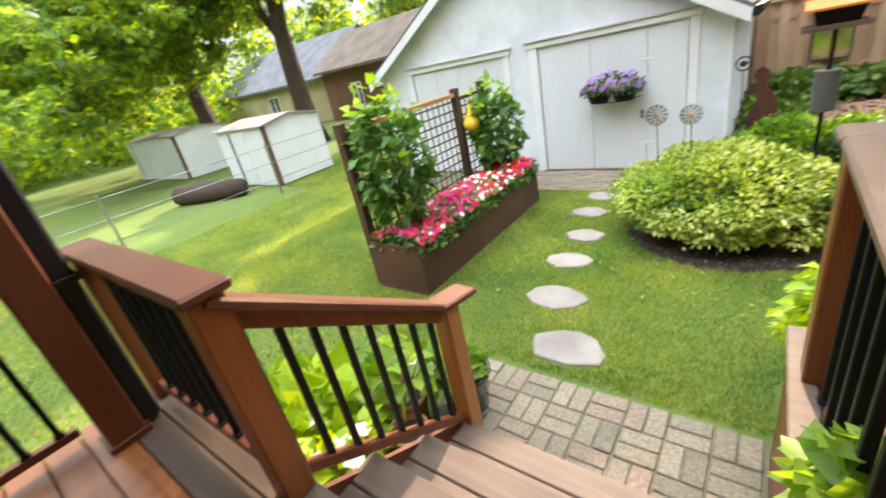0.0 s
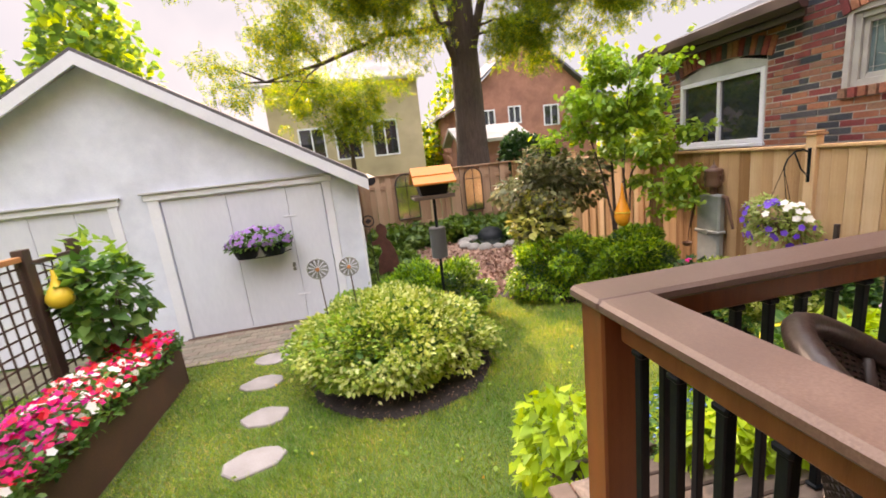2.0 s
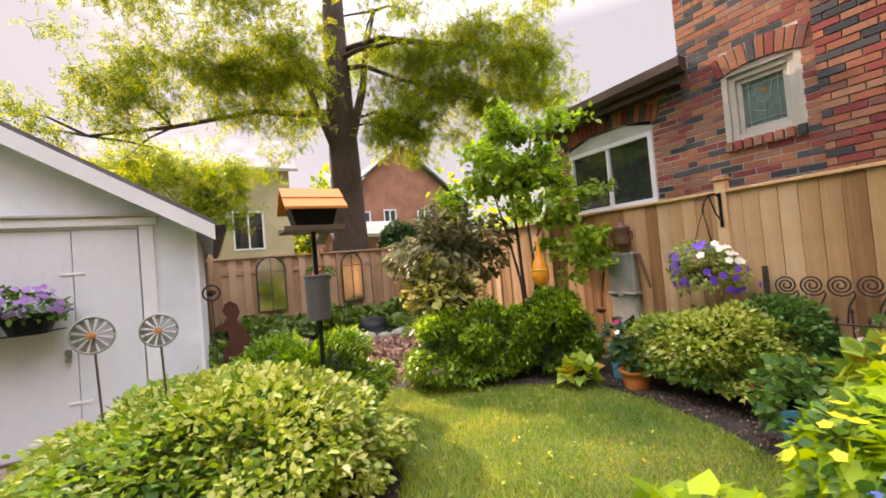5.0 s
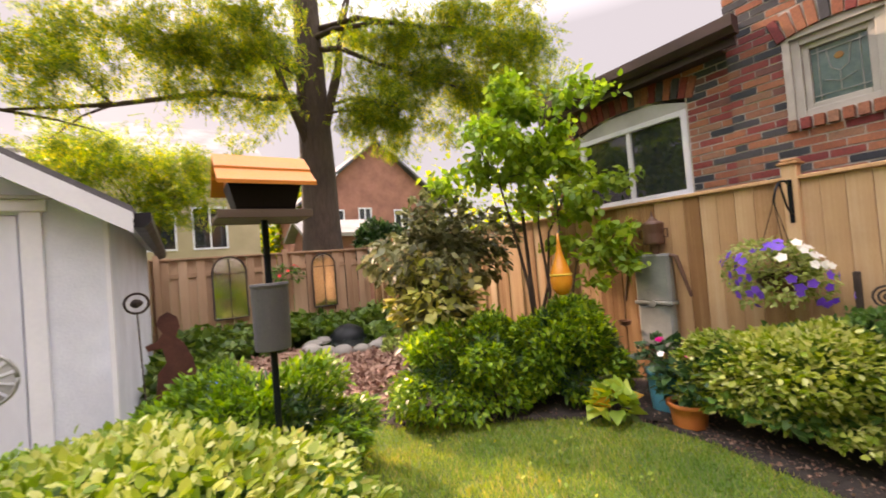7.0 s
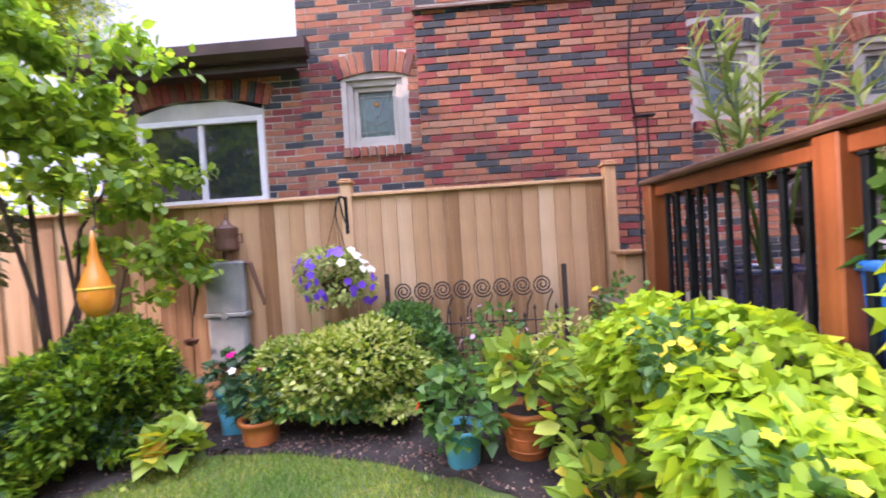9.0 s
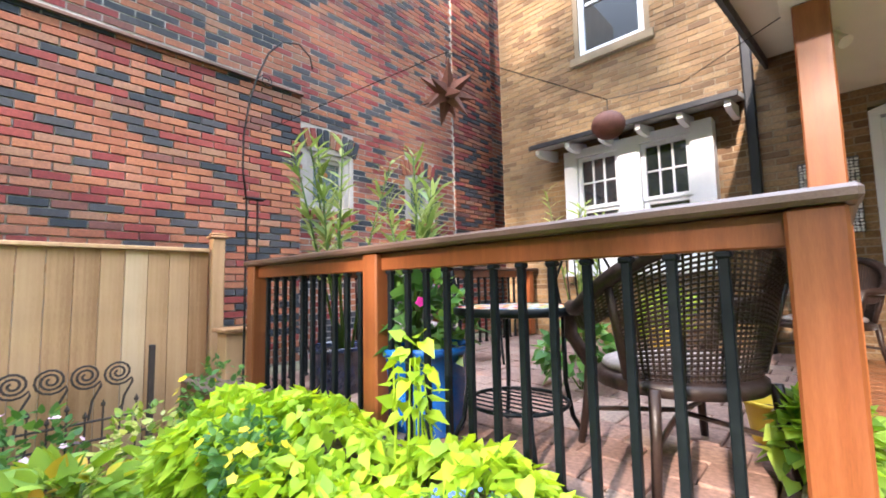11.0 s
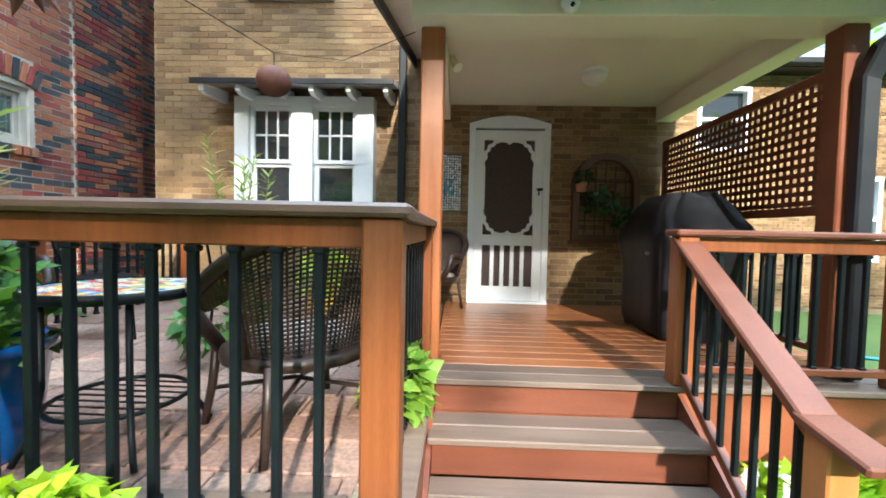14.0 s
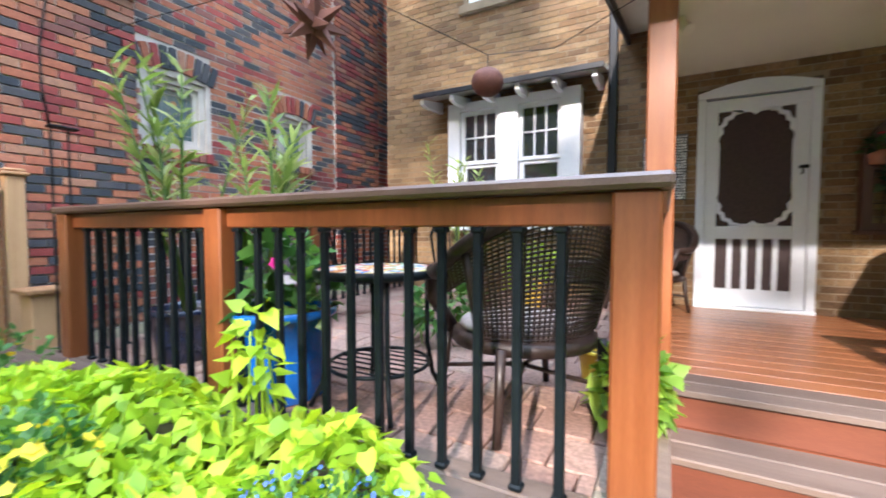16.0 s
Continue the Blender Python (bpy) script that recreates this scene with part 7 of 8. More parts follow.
# ---- planter below the railing and its plants ----
rail_box = thing("rail_planter", "weathered wooden planter trough below the patio railing", "planter")
for x0, x1, y0, y1 in ((1.0, 3.5, 4.62, 4.645), (1.0, 3.5, 4.385, 4.405), (1.0, 1.02, 4.405, 4.62), (3.48, 3.5, 4.405, 4.62)):
    part("side_board", Build().box(x0, x1, y0, y1, 0.0, 0.62, 0.004), M["tread"], rail_box)
part("soil", Build().box(1.02, 3.48, 4.405, 4.62, 0.4, 0.58, 0), M["soil"], rail_box)


def vine(label, c, r, n, seed, size=0.058):
    rng = rng_of(seed)
    random.seed(seed)
    ob = thing("sweet_potato_vine", label, "plant", "lime vines")
    stems(ob, (c[0], c[1], 0.55), [(c[0] + random.uniform(-0.8, 0.8) * r[0], c[1] + random.uniform(-0.6, 0.6) * r[1], c[2] + random.uniform(0, 0.6) * r[2]) for _ in range(8)], 0.006, "lime")
    p, d = dome(rng, n, c, r, -0.6, 0.5, 14, 0.32)
    finish_leaves("foliage", leaves("foliage", p, size, rng, HEART, LEAF_F, d * (1, 1, 0.2), 0.4, 0.42, 0.85), M["lime"], ob)
    return ob


vine("bright lime sweet potato vine mounding out of the trough", (2.75, 4.60, 0.74), (0.46, 0.28, 0.28), 2000, 231)
vine("bright lime sweet potato vine spilling over the trough", (2.02, 4.64, 0.68), (0.44, 0.27, 0.27), 2100, 232)
vine("bright lime sweet potato vine at the trough's corner", (1.12, 4.72, 0.62), (0.28, 0.28, 0.28), 750, 233)
vine("bright lime sweet potato vine spreading along the railing", (1.78, 4.33, 0.76), (0.44, 0.17, 0.22), 1150, 235)
vine("bright lime sweet potato vine piled against the railing", (2.45, 4.40, 0.79), (0.44, 0.20, 0.23), 1150, 236)
shoot = vine("lime vine shoot climbing up by the railing post", (1.99, 4.34, 1.10), (0.09, 0.05, 0.20), 52, 234, 0.065)
for c, r, petal, k, seed, lab in (((2.40, 4.72, 0.86), (0.20, 0.13, 0.16), "yellow_petal", 28, 241, "yellow and orange small flowers among the vines"), ((1.52, 4.47, 0.80), (0.30, 0.16, 0.12), "blue_petal", 170, 242, "small blue lobelia flowers at the trough's edge"),
                                  ((3.55, 4.45, 0.78), (0.24, 0.2, 0.26), "yellow_petal", 12, 243, "yellow flowering plant beside the gate post"), ((1.84, 4.78, 0.74), (0.24, 0.12, 0.13), "yellow_petal", 11, 244, "yellow trailing daisies over the trough")):
    rng = rng_of(seed)
    ob = thing("bedding_flowers", lab, "flowers")
    p, d = dome(rng, 900 if k > 30 else 260, c, r, -0.6, 0.7, 8, 0.3)
    finish_leaves("foliage", leaves("foliage", p, 0.024 if k > 30 else 0.045, rng, LEAF, LEAF_F, d, 0.1, 0.7), M["mid_leaf"], ob)
    p, d = dome(rng, k, c, [a * 1.1 for a in r], -0.1, 0.2, 8, 0.3)
    sz = 0.016 if petal == "blue_petal" else 0.045
    if k > 30:
        tagged(finish_leaves("blossoms", blooms("blossoms", p, sz, rng, (0, 0.4, 0.8)), M[petal], ob), kind="stuff")
    else:
        for q in range(k):
            finish_leaves("flower", blooms("flower", p[q:q + 1], sz, rng, d[q] + (0, 0, 0.4), 0.2), M[petal], ob)

# ---- fence-side pots and ornaments ----
P1, P2, P3, P4 = (3.94, 7.10, 0), (3.74, 6.83, 0), (3.38, 5.46, 0), (3.46, 5.08, 0)
pot("teal_pot", "turquoise glazed pot at the yew's edge", P1, 0.135, 0.34, "teal", 0.012)
pot("terracotta_pot", "low orange terracotta pot on the soil", P2, 0.13, 0.20, "terracotta", 0.014)
pot("teal_pot", "turquoise glazed pot with a red geranium", P3, 0.115, 0.24, "teal", 0.011)
pot("terracotta_pot", "ribbed orange terracotta pot with an azalea", P4, 0.145, 0.30, "terracotta", 0.014, ribs=3)
potted("geranium", "geranium with pink and white blooms in the turquoise pot", (P1[0], P1[1], 0.32), 0.18, 0.10, 150, 0.07, "dark_leaf", 251, (("pink_petal", 3), ("white_petal", 4)), HEART, LEAF_F, bloom=0.07)
potted("geranium", "dark-leaved geranium with a pink bloom in the low pot", (P2[0], P2[1], 0.18), 0.20, 0.12, 170, 0.07, "dark_leaf", 252, (("pink_petal", 3),), HEART, LEAF_F, bloom=0.07)
potted("geranium", "grey-green geranium with one red bloom", (P3[0], P3[1], 0.22), 0.25, 0.12, 260, 0.07, "mid_leaf", 253, (("red_petal", 2),), HEART, LEAF_F, bloom=0.07)
potted("azalea", "yellowing azalea with long leaves in the ribbed pot", (P4[0], P4[1], 0.31), 0.20, 0.20, 180, 0.12, "azalea", 254, (), LEAF, LEAF_F, 0.9, spread=0.45)
potted("azalea", "leggy yellow-green azalea in the soil", (3.12, 4.72, 0.0), 0.28, 0.30, 200, 0.12, "azalea", 255, (), LEAF, LEAF_F, 1.0, spread=0.45)
potted("azalea", "young azalea with pale leaves by the lawn", (2.72, 4.86, 0.0), 0.17, 0.20, 110, 0.12, "azalea", 256, (), LEAF, LEAF_F, 1.1, spread=0.45)
potted("azalea", "azalea with autumn-tinted leaves behind the pots", (3.50, 4.62, 0.0), 0.30, 0.42, 220, 0.11, "azalea", 257, (), LEAF, LEAF_F, 1.0, spread=0.45)
potted("phlox", "tall stems with pale pink flower heads by the fence", (4.20, 5.15, 0.0), 0.30, 0.42, 260, 0.07, "mid_leaf", 258, (("pale_pink", 14),), LEAF, LEAF_F, 1.4, bloom=0.05)
potted("euonymus", "small variegated shrub beside the gate post", (3.95, 4.70, 0.0), 0.30, 0.42, 420, 0.06, "variegated", 259, (), LEAF, LEAF_F, 1.1)

basket = thing("hanging_basket", "hanging basket of purple and white petunias on the fence", "hanging basket")
BK = (4.26, 6.38, 1.06)
rng = rng_of(261)
part("bowl", Build().lathe([(0.001, -0.12), (0.09, -0.11), (0.14, -0.05), (0.155, 0.02), (0.165, 0.02), (0.165, 0.03), (0.145, 0.03), (0.001, 0.0)], BK, 20), M["brownwood"], basket, smooth=True)
for k in range(3):
    a = 2 * math.pi * k / 3
    part("chain", Build().tube([(BK[0] + 0.15 * math.cos(a), BK[1] + 0.15 * math.sin(a), BK[2] + 0.03), (BK[0], BK[1], BK[2] + 0.52)], 0.003, 5), M["black_iron"], basket)
p, d = dome(rng, 1700, (BK[0], BK[1], BK[2] + 0.02), (0.30, 0.34, 0.29), -0.75, 0.6, 12, 0.45)
finish_leaves("foliage", leaves("foliage", p, 0.042, rng, LEAF, LEAF_F, d, 0.3, 0.6), M["oleander"], basket)
p, d = dome(rng, 105, (BK[0], BK[1] - 0.02, BK[2] + 0.02), (0.33, 0.36, 0.32), -0.8, 0.2, 12, 0.4)
p, d = p[d[:, 0] < 0.25], d[d[:, 0] < 0.25]
white = (d[:, 2] > 0.15) & (d[:, 1] < -0.2)
for sel, mat, nm in ((white, "white_petal", "white_flower"), (~white, "petunia", "purple_flower")):
    for q in np.nonzero(sel)[0]:
        finish_leaves(nm, blooms(nm, p[q:q + 1], 0.066, rng, d[q] + (-0.2, 0, 0.2), 0.2), M["petunia" if mat == "petunia" else mat], basket)
hook = thing("plant_hook", "black wrought-iron bracket hook on the fence post", "bracket")
part("plate", Build().box(4.515, 4.524, 6.345, 6.375, 1.42, 1.74, 0.003), M["black_iron"], hook)
part("arm", Build().tube([(4.515, 6.36, 1.70), (4.45, 6.365, 1.73), (4.36, 6.37, 1.72), (4.29, 6.375, 1.66), (4.26, 6.38, 1.58), (4.27, 6.38, 1.56)], 0.008, 7), M["black_iron"], hook, smooth=True)
part("brace", Build().tube([(4.515, 6.36, 1.48), (4.44, 6.365, 1.55), (4.36, 6.37, 1.71)], 0.007, 7), M["black_iron"], hook, smooth=True)

# scrap-metal robot figure: one plain mesh
b = Build()
RY, RX_ = 7.43, 4.50
b.box(RX_ - 0.07, RX_ + 0.03, RY - 0.17, RY + 0.17, 0.80, 1.25, 0.02)
b.box(RX_ - 0.065, RX_ + 0.03, RY - 0.165, RY + 0.165, 0.37, 0.785, 0.02)
b.box(RX_ - 0.08, RX_ + 0.035, RY - 0.185, RY + 0.185, 0.775, 0.812, 0.008)
b.lathe([(0.001, 0), (0.035, 0), (0.035, 0.012), (0.001, 0.012)], (RX_ - 0.08, RY, 0.79), 12, Euler((0, radians(-90), 0)).to_matrix())
b.lathe([(0.04, 1.25), (0.04, 1.34)], (RX_ - 0.02, RY - 0.03, 0), 12)
b.lathe([(0.001, 1.34), (0.09, 1.34), (0.095, 1.36), (0.088, 1.44), (0.095, 1.53), (0.085, 1.545), (0.05, 1.56), (0.015, 1.60), (0.001, 1.66)], (RX_ - 0.02, RY - 0.03, 0), 16)
for s in (-1, 1):
    b.tube([(RX_ - 0.02, RY - 0.03 + s * 0.09, 1.47), (RX_ - 0.02, RY - 0.03 + s * 0.135, 1.48), (RX_ - 0.02, RY - 0.03 + s * 0.135, 1.40), (RX_ - 0.02, RY - 0.03 + s * 0.09, 1.41)], 0.008, 6)
b.tube([(RX_ - 0.02, RY - 0.17, 1.23), (RX_ - 0.02, RY - 0.22, 1.22), (RX_ - 0.03, RY - 0.33, 0.86)], [0.02, 0.022, 0.014], 8)
b.tube([(RX_ - 0.02, RY + 0.17, 1.23), (RX_ - 0.02, RY + 0.23, 1.20), (RX_ - 0.03, RY + 0.31, 0.80)], [0.02, 0.022, 0.014], 8)
b.tube([(RX_ - 0.04, RY + 0.31, 0.80), (RX_ - 0.05, RY + 0.32, 0.62)], 0.006, 6)
b.lathe([(0.001, 0.54), (0.05, 0.56), (0.065, 0.60), (0.055, 0.60), (0.001, 0.57)], (RX_ - 0.05, RY + 0.33, 0), 12)
for s in (-1, 1):
    b.box(RX_ - 0.04, RX_ + 0.02, RY + s * 0.08 - 0.035, RY + s * 0.08 + 0.035, 0.0, 0.37, 0.008)
robot = part("robot_statue", b, M["galvanised"], smooth=False)
robot.data.materials.append(M["brownwood"])
for poly in robot.data.polygons:  # brown timber arms and head on a sheet-metal body
    if abs(poly.center.y - RY) > 0.172 and poly.center.z < 1.26 and not 0.77 < poly.center.z < 0.815 or poly.center.z > 1.255 or poly.center.z < 0.365:
        poly.material_index = 1
tagged(robot, "scrap-metal robot figure with a lantern head against the fence", "statue")

iron = thing("ornamental_fence", "rusty scrolled wrought-iron fence panel leaning on the fence", "ornamental fence")
IX = 4.47
for y in (4.56, 6.04):
    part("end_post", Build().box(IX - 0.018, IX + 0.018, y - 0.018, y + 0.018, 0.03, 1.06, 0.004), M["ironwork"], iron)
for z in (0.26, 0.38, 0.49, 0.61):
    part("cross_bar", Build().tube([(IX, 4.56, z), (IX, 6.04, z)], 0.008, 6), M["ironwork"], iron)
for k in range(16):
    y = 4.64 + k * 0.0885
    h = 0.64 if k % 2 else 0.70
    part("picket", Build().tube([(IX, y, 0.04), (IX, y, h)], 0.0065, 6), M["ironwork"], iron)
    part("finial", Build().lathe([(0.001, h - 0.008), (0.013, h), (0.013, h + 0.012), (0.005, h + 0.03), (0.001, h + 0.04)], (IX, y, 0), 8), M["ironwork"], iron, smooth=True)
for k in range(8):
    yc = 4.66 + (k + 0.5) * 0.166
    sc = []
    for j in range(34):
        t = j / 33
        a = -2.6 + 5.2 * math.pi * t
        q = 0.084 * (1 - 0.84 * t)
        sc.append((IX, yc + q * math.cos(a), 0.90 + q * math.sin(a)))
    part("scroll", Build().tube([(IX, yc - 0.02, 0.62), (IX, yc - 0.035, 0.74), (IX, yc - 0.078, 0.83), *sc], 0.0075, 5), M["ironwork"], iron, fix=False)

# bird feeder on a pole with a baffle
bird = thing("bird_feeder", "bird feeder with orange roof on a pole with grey baffle", "bird feeder")
BX, BYY = 1.085, 7.42
part("pole", Build().tube([(BX, BYY, 0), (BX, BYY, 1.635)], 0.017, 10), M["black_iron"], bird)
part("baffle", Build().lathe([(0.02, 1.318), (0.088, 1.318), (0.093, 1.308), (0.088, 1.292), (0.085, 0.995), (0.079, 0.99), (0.077, 1.29)], (BX, BYY, 0), 28), M["grey_plastic"], bird, "dark grey cylindrical squirrel baffle", smooth=False)
part("tray", Build().box(BX - 0.22, BX + 0.20, BYY - 0.14, BYY + 0.14, 1.632, 1.650, 0.004), M["tread"], bird)
for y in (BYY - 0.15, BYY + 0.14):
    part("tray_lip", Build().box(BX - 0.22, BX + 0.20, y, y + 0.01, 1.628, 1.668, 0.003), M["tread"], bird)
hb_ = Build()
hb_.add([(BX + sx * w, BYY + sy * d, z) for z, w, d in ((1.652, 0.125, 0.085), (1.80, 0.165, 0.10)) for sx, sy in ((-1, -1), (1, -1), (1, 1), (-1, 1))], PLAIN_BOX := [(0, 3, 2, 1), (4, 5, 6, 7), (0, 1, 5, 4), (1, 2, 6, 5), (2, 3, 7, 6), (3, 0, 4, 7)])
part("hopper", hb_, M["vinyl"], bird, "dark seed hopper")
for s in (-1, 1):
    for k in range(2):
        y0, y1 = (0.0, 0.105) if k == 0 else (0.098, 0.20)
        z0, z1 = (1.955, 1.875) if k == 0 else (1.868, 1.795)
        part("roof_board", Build().prism([(BYY + s * y0, z0 - 0.018), (BYY + s * y0, z0), (BYY + s * y1, z1), (BYY + s * y1, z1 - 0.018)], 0, BX - 0.215, BX + 0.215), M["orange_wood"], bird, "orange-stained roof board")
for s in (-1, 1):
    part("gable", Build().prism([(BYY - 0.10, 1.80), (BYY + 0.10, 1.80), (BYY, 1.925)], 0, BX + s * 0.155 - 0.008, BX + s * 0.155 + 0.008), M["orange_wood"], bird)

# spinners in front of the garage
for x, z, r, m_ in ((-0.17, 1.10, 0.098, "galvanised"), (0.13, 1.08, 0.092, "galvanised")):
    sp = thing("garden_spinner", "metal pinwheel spinner on a thin stake", "garden ornament", "spinners by the garage")
    y = 7.24
    part("stake", Build().tube([(x + 0.04, y + 0.03, 0), (x, y + 0.02, z)], 0.006, 6), M["twig"], sp)
    part("rim", Build().tube([(x + r * math.cos(a), y, z + r * math.sin(a)) for a in [2 * math.pi * k / 28 for k in range(29)]], 0.006, 6), M[m_], sp, smooth=True)
    for k in range(12):
        a = 2 * math.pi * k / 12
        c, s = math.cos(a), math.sin(a)
        u, w = Vector((c, 0, s)), Vector((-s, 0, c))
        o = Vector((x, y, z))
        part("blade", Build().add([o + u * 0.02 - w * 0.003, o + u * r * 0.95 - w * 0.016, o + u * r * 0.95 + w * 0.016 + Vector((0, 0.012, 0)), o + u * 0.02 + w * 0.003, o + u * 0.02 - w * 0.003 + Vector((0, 0.003, 0)), o + u * r * 0.95 - w * 0.016 + Vector((0, 0.003, 0)), o + u * r * 0.95 + w * 0.016 + Vector((0, 0.015, 0)), o + u * 0.02 + w * 0.003 + Vector((0, 0.003, 0))], PLAIN_BOX), M["galvanised"], sp)
    part("hub", Build().lathe([(0.001, 0), (0.02, 0), (0.02, 0.02), (0.001, 0.024)], (x, y - 0.012, z), 10, Euler((radians(90), 0, 0)).to_matrix()), M["copper_rail"], sp)
ring_s = thing("iron_ring", "iron ring ornament on a stake by the garage wall", "garden ornament")
part("stake", Build().tube([(0.43, 9.64, 0), (0.40, 9.64, 1.115)], 0.006, 6), M["ironwork"], ring_s)
part("ring", Build().tube([(0.40 + 0.085 * math.cos(a), 9.64, 1.20 + 0.085 * math.sin(a)) for a in [2 * math.pi * k / 24 for k in range(25)]], 0.010, 6), M["ironwork"], ring_s, smooth=True)
part("bird", Build().lathe([(0.001, -0.05), (0.03, -0.03), (0.04, 0.0), (0.025, 0.03), (0.001, 0.05)], (0.40, 9.64, 1.20), 10, Euler((0, radians(80), 0)).to_matrix()), M["ironwork"], ring_s)
rust_fig = Build().prism([(0.50, 0.0), (0.86, 0.0), (0.85, 0.25), (0.80, 0.55), (0.73, 0.72), (0.66, 0.80), (0.70, 0.90), (0.68, 1.00), (0.60, 1.06), (0.53, 1.02), (0.50, 0.94), (0.55, 0.85), (0.50, 0.78), (0.40, 0.74), (0.42, 0.69), (0.54, 0.70), (0.57, 0.55), (0.49, 0.45), (0.46, 0.2)], 1, 10.28, 10.31)
tagged(part("rusty_statue", rust_fig, M["rust"], smooth=False), "rust-red cut-steel figure beside the garage", "statue")
bath = thing("bird_bath", "bright blue glazed dish on a stand behind the bushes", "bird bath")
part("dish", Build().lathe([(0.001, 0.46), (0.06, 0.46), (0.17, 0.52), (0.19, 0.55), (0.175, 0.55), (0.05, 0.49), (0.001, 0.49)], (0.96, 8.85, 0), 24), M["blue_plastic"], bath, smooth=True)
part("stand", Build().lathe([(0.12, 0.0), (0.05, 0.08), (0.04, 0.3), (0.06, 0.46)], (0.96, 8.85, 0), 16), M["clay_dull"], bath, smooth=True)

# basket on the garage door
gb = thing("hanging_basket", "wire wall basket of lilac petunias on the garage door", "hanging basket")
rng = rng_of(271)
for x in (-1.20, -0.86):
    part("liner", Build().lathe([(0.001, 0), (0.12, 0.0), (0.16, 0.10), (0.165, 0.15), (0.001, 0.15)], (x, 8.79, 1.04), 16), M["black_iron"], gb)
part("basket_wire", Build().tube([(-1.40, 8.955, 1.20), (-1.38, 8.75, 1.20), (-1.2, 8.62, 1.20), (-0.86, 8.62, 1.20), (-0.66, 8.75, 1.20), (-0.63, 8.955, 1.20)], 0.007, 6).tube([(-1.36, 8.955, 1.05), (-1.2, 8.64, 1.05), (-0.86, 8.64, 1.05), (-0.68, 8.955, 1.05)], 0.006, 6), M["black_iron"], gb)
p, d = dome(rng, 800, (-1.02, 8.77, 1.22), (0.40, 0.19, 0.17), -0.4, 0.5, 10, 0.3)
finish_leaves("foliage", leaves("foliage", p, 0.05, rng, LEAF, LEAF_F, d, 0.1, 0.6), M["mid_leaf"], gb)
p, d = dome(rng, 210, (-1.02, 8.77, 1.24), (0.43, 0.22, 0.20), -0.2, 0.15, 10, 0.3)
for q in range(len(p)):
    if d[q][1] < 0.4:
        finish_leaves("flower", blooms("flower", p[q:q + 1], 0.058, rng, d[q] + (0, -0.2, 0.2), 0.2), M["lilac"], gb)

# back fence mirrors and baskets
for x0, x1 in ((1.27, 1.86), (3.16, 3.66)):
    fm = thing("arched_mirror", "arched garden mirror in an iron frame on the back fence", "mirror", "fence mirrors")
    cx, w = (x0 + x1) / 2, (x1 - x0) / 2
    ring = [(x0, 0.55), (x1, 0.55)] + [(cx + w * math.cos(a), 1.45 + w * math.sin(a)) for a in [math.pi * k / 12 for k in range(13)]]
    part("glass", Build().prism(ring, 1, FY - 0.045, FY - 0.035), M["mirror"], fm)
    part("frame", Build().tube([(x, FY - 0.05, z) for x, z in ring + ring[:1]], 0.018, 6), M["ironwork"], fm)
    part("bar", Build().tube([(cx, FY - 0.055, 0.56), (cx, FY - 0.055, 1.45 + w)], 0.008, 5), M["ironwork"], fm)
    part("bar", Build().tube([(x0, FY - 0.055, 1.42), (x1, FY - 0.055, 1.42)], 0.008, 5), M["ironwork"], fm)
potted("fence_basket", "red-flowered basket hung on the back fence", (2.62, 14.12, 1.12), 0.30, 0.15, 170, 0.08, "mid_leaf", 281, (("red_petal", 12),), LEAF, LEAF_F, 0.8, bloom=0.08)

# pond
pond = thing("garden_pond", "small dark pond ringed with rounded rocks", "pond")
part("water", Build().lathe([(0.001, 0.10), (0.55, 0.10)], (3.15, 12.1, 0), 28), M["water"], pond)
random.seed(19)
for k in range(15):
    a = 2 * math.pi * k / 15
    r_ = random.uniform(0.13, 0.22)
    b = Build()
    c = Vector((3.15 + 0.68 * math.cos(a), 12.1 + 0.62 * math.sin(a), 0.06))
    pr = [(max(0.001, r_ * math.sin(math.pi * j / 6) * random.uniform(0.9, 1.1)), -r_ * 0.6 * math.cos(math.pi * j / 6)) for j in range(7)]
    part("rock", b.lathe(pr, c, 9), M["rock"], pond, smooth=True)
tagged(part("fountain_rock", Build().lathe([(0.34, 0.0), (0.33, 0.09), (0.25, 0.19), (0.12, 0.26), (0.001, 0.29)], (3.25, 12.55, 0.05), 12), M["black_iron"], smooth=True), "black stone fountain block behind the pond", "fountain")

# pots by the stair foot
NP = (-0.62, 4.06, 0)
pot("navy_pot", "dark navy glazed pot at the foot of the steps", NP, 0.16, 0.30, "navy_glaze", 0.014)
potted("potted_greens", "leafy lime plant in the navy pot", (NP[0], NP[1], 0.27), 0.15, 0.06, 60, 0.10, "sapling", 291, (), HEART, LEAF_F, 0.7)
pot("clay_pot", "brown clay pot beside the steps", (-0.88, 3.80, 0), 0.13, 0.24, "clay_dull", 0.012, group="clay pots by the steps")
pot("clay_pot", "small brown clay pot beside the steps", (-0.72, 3.62, 0), 0.11, 0.20, "clay_dull", 0.012, group="clay pots by the steps")
potted("squash_plant", "big pale green leaves of a potted vegetable", (-0.90, 3.86, 0.2), 0.22, 0.16, 70, 0.12, "sapling", 292, (("white_petal", 3),), HEART, LEAF_F, 0.9)
potted("hosta", "lime and white variegated hosta beside the steps", (-1.25, 3.35, 0.0), 0.42, 0.22, 230, 0.15, "lime", 293, (), HEART, LEAF_F, 0.75)
potted("hosta", "white-flowering lime plant beside the porch", (-0.85, 3.22, 0.0), 0.28, 0.24, 150, 0.11, "lime", 294, (("white_petal", 28),), HEART, LEAF_F, 0.9, bloom=0.08)

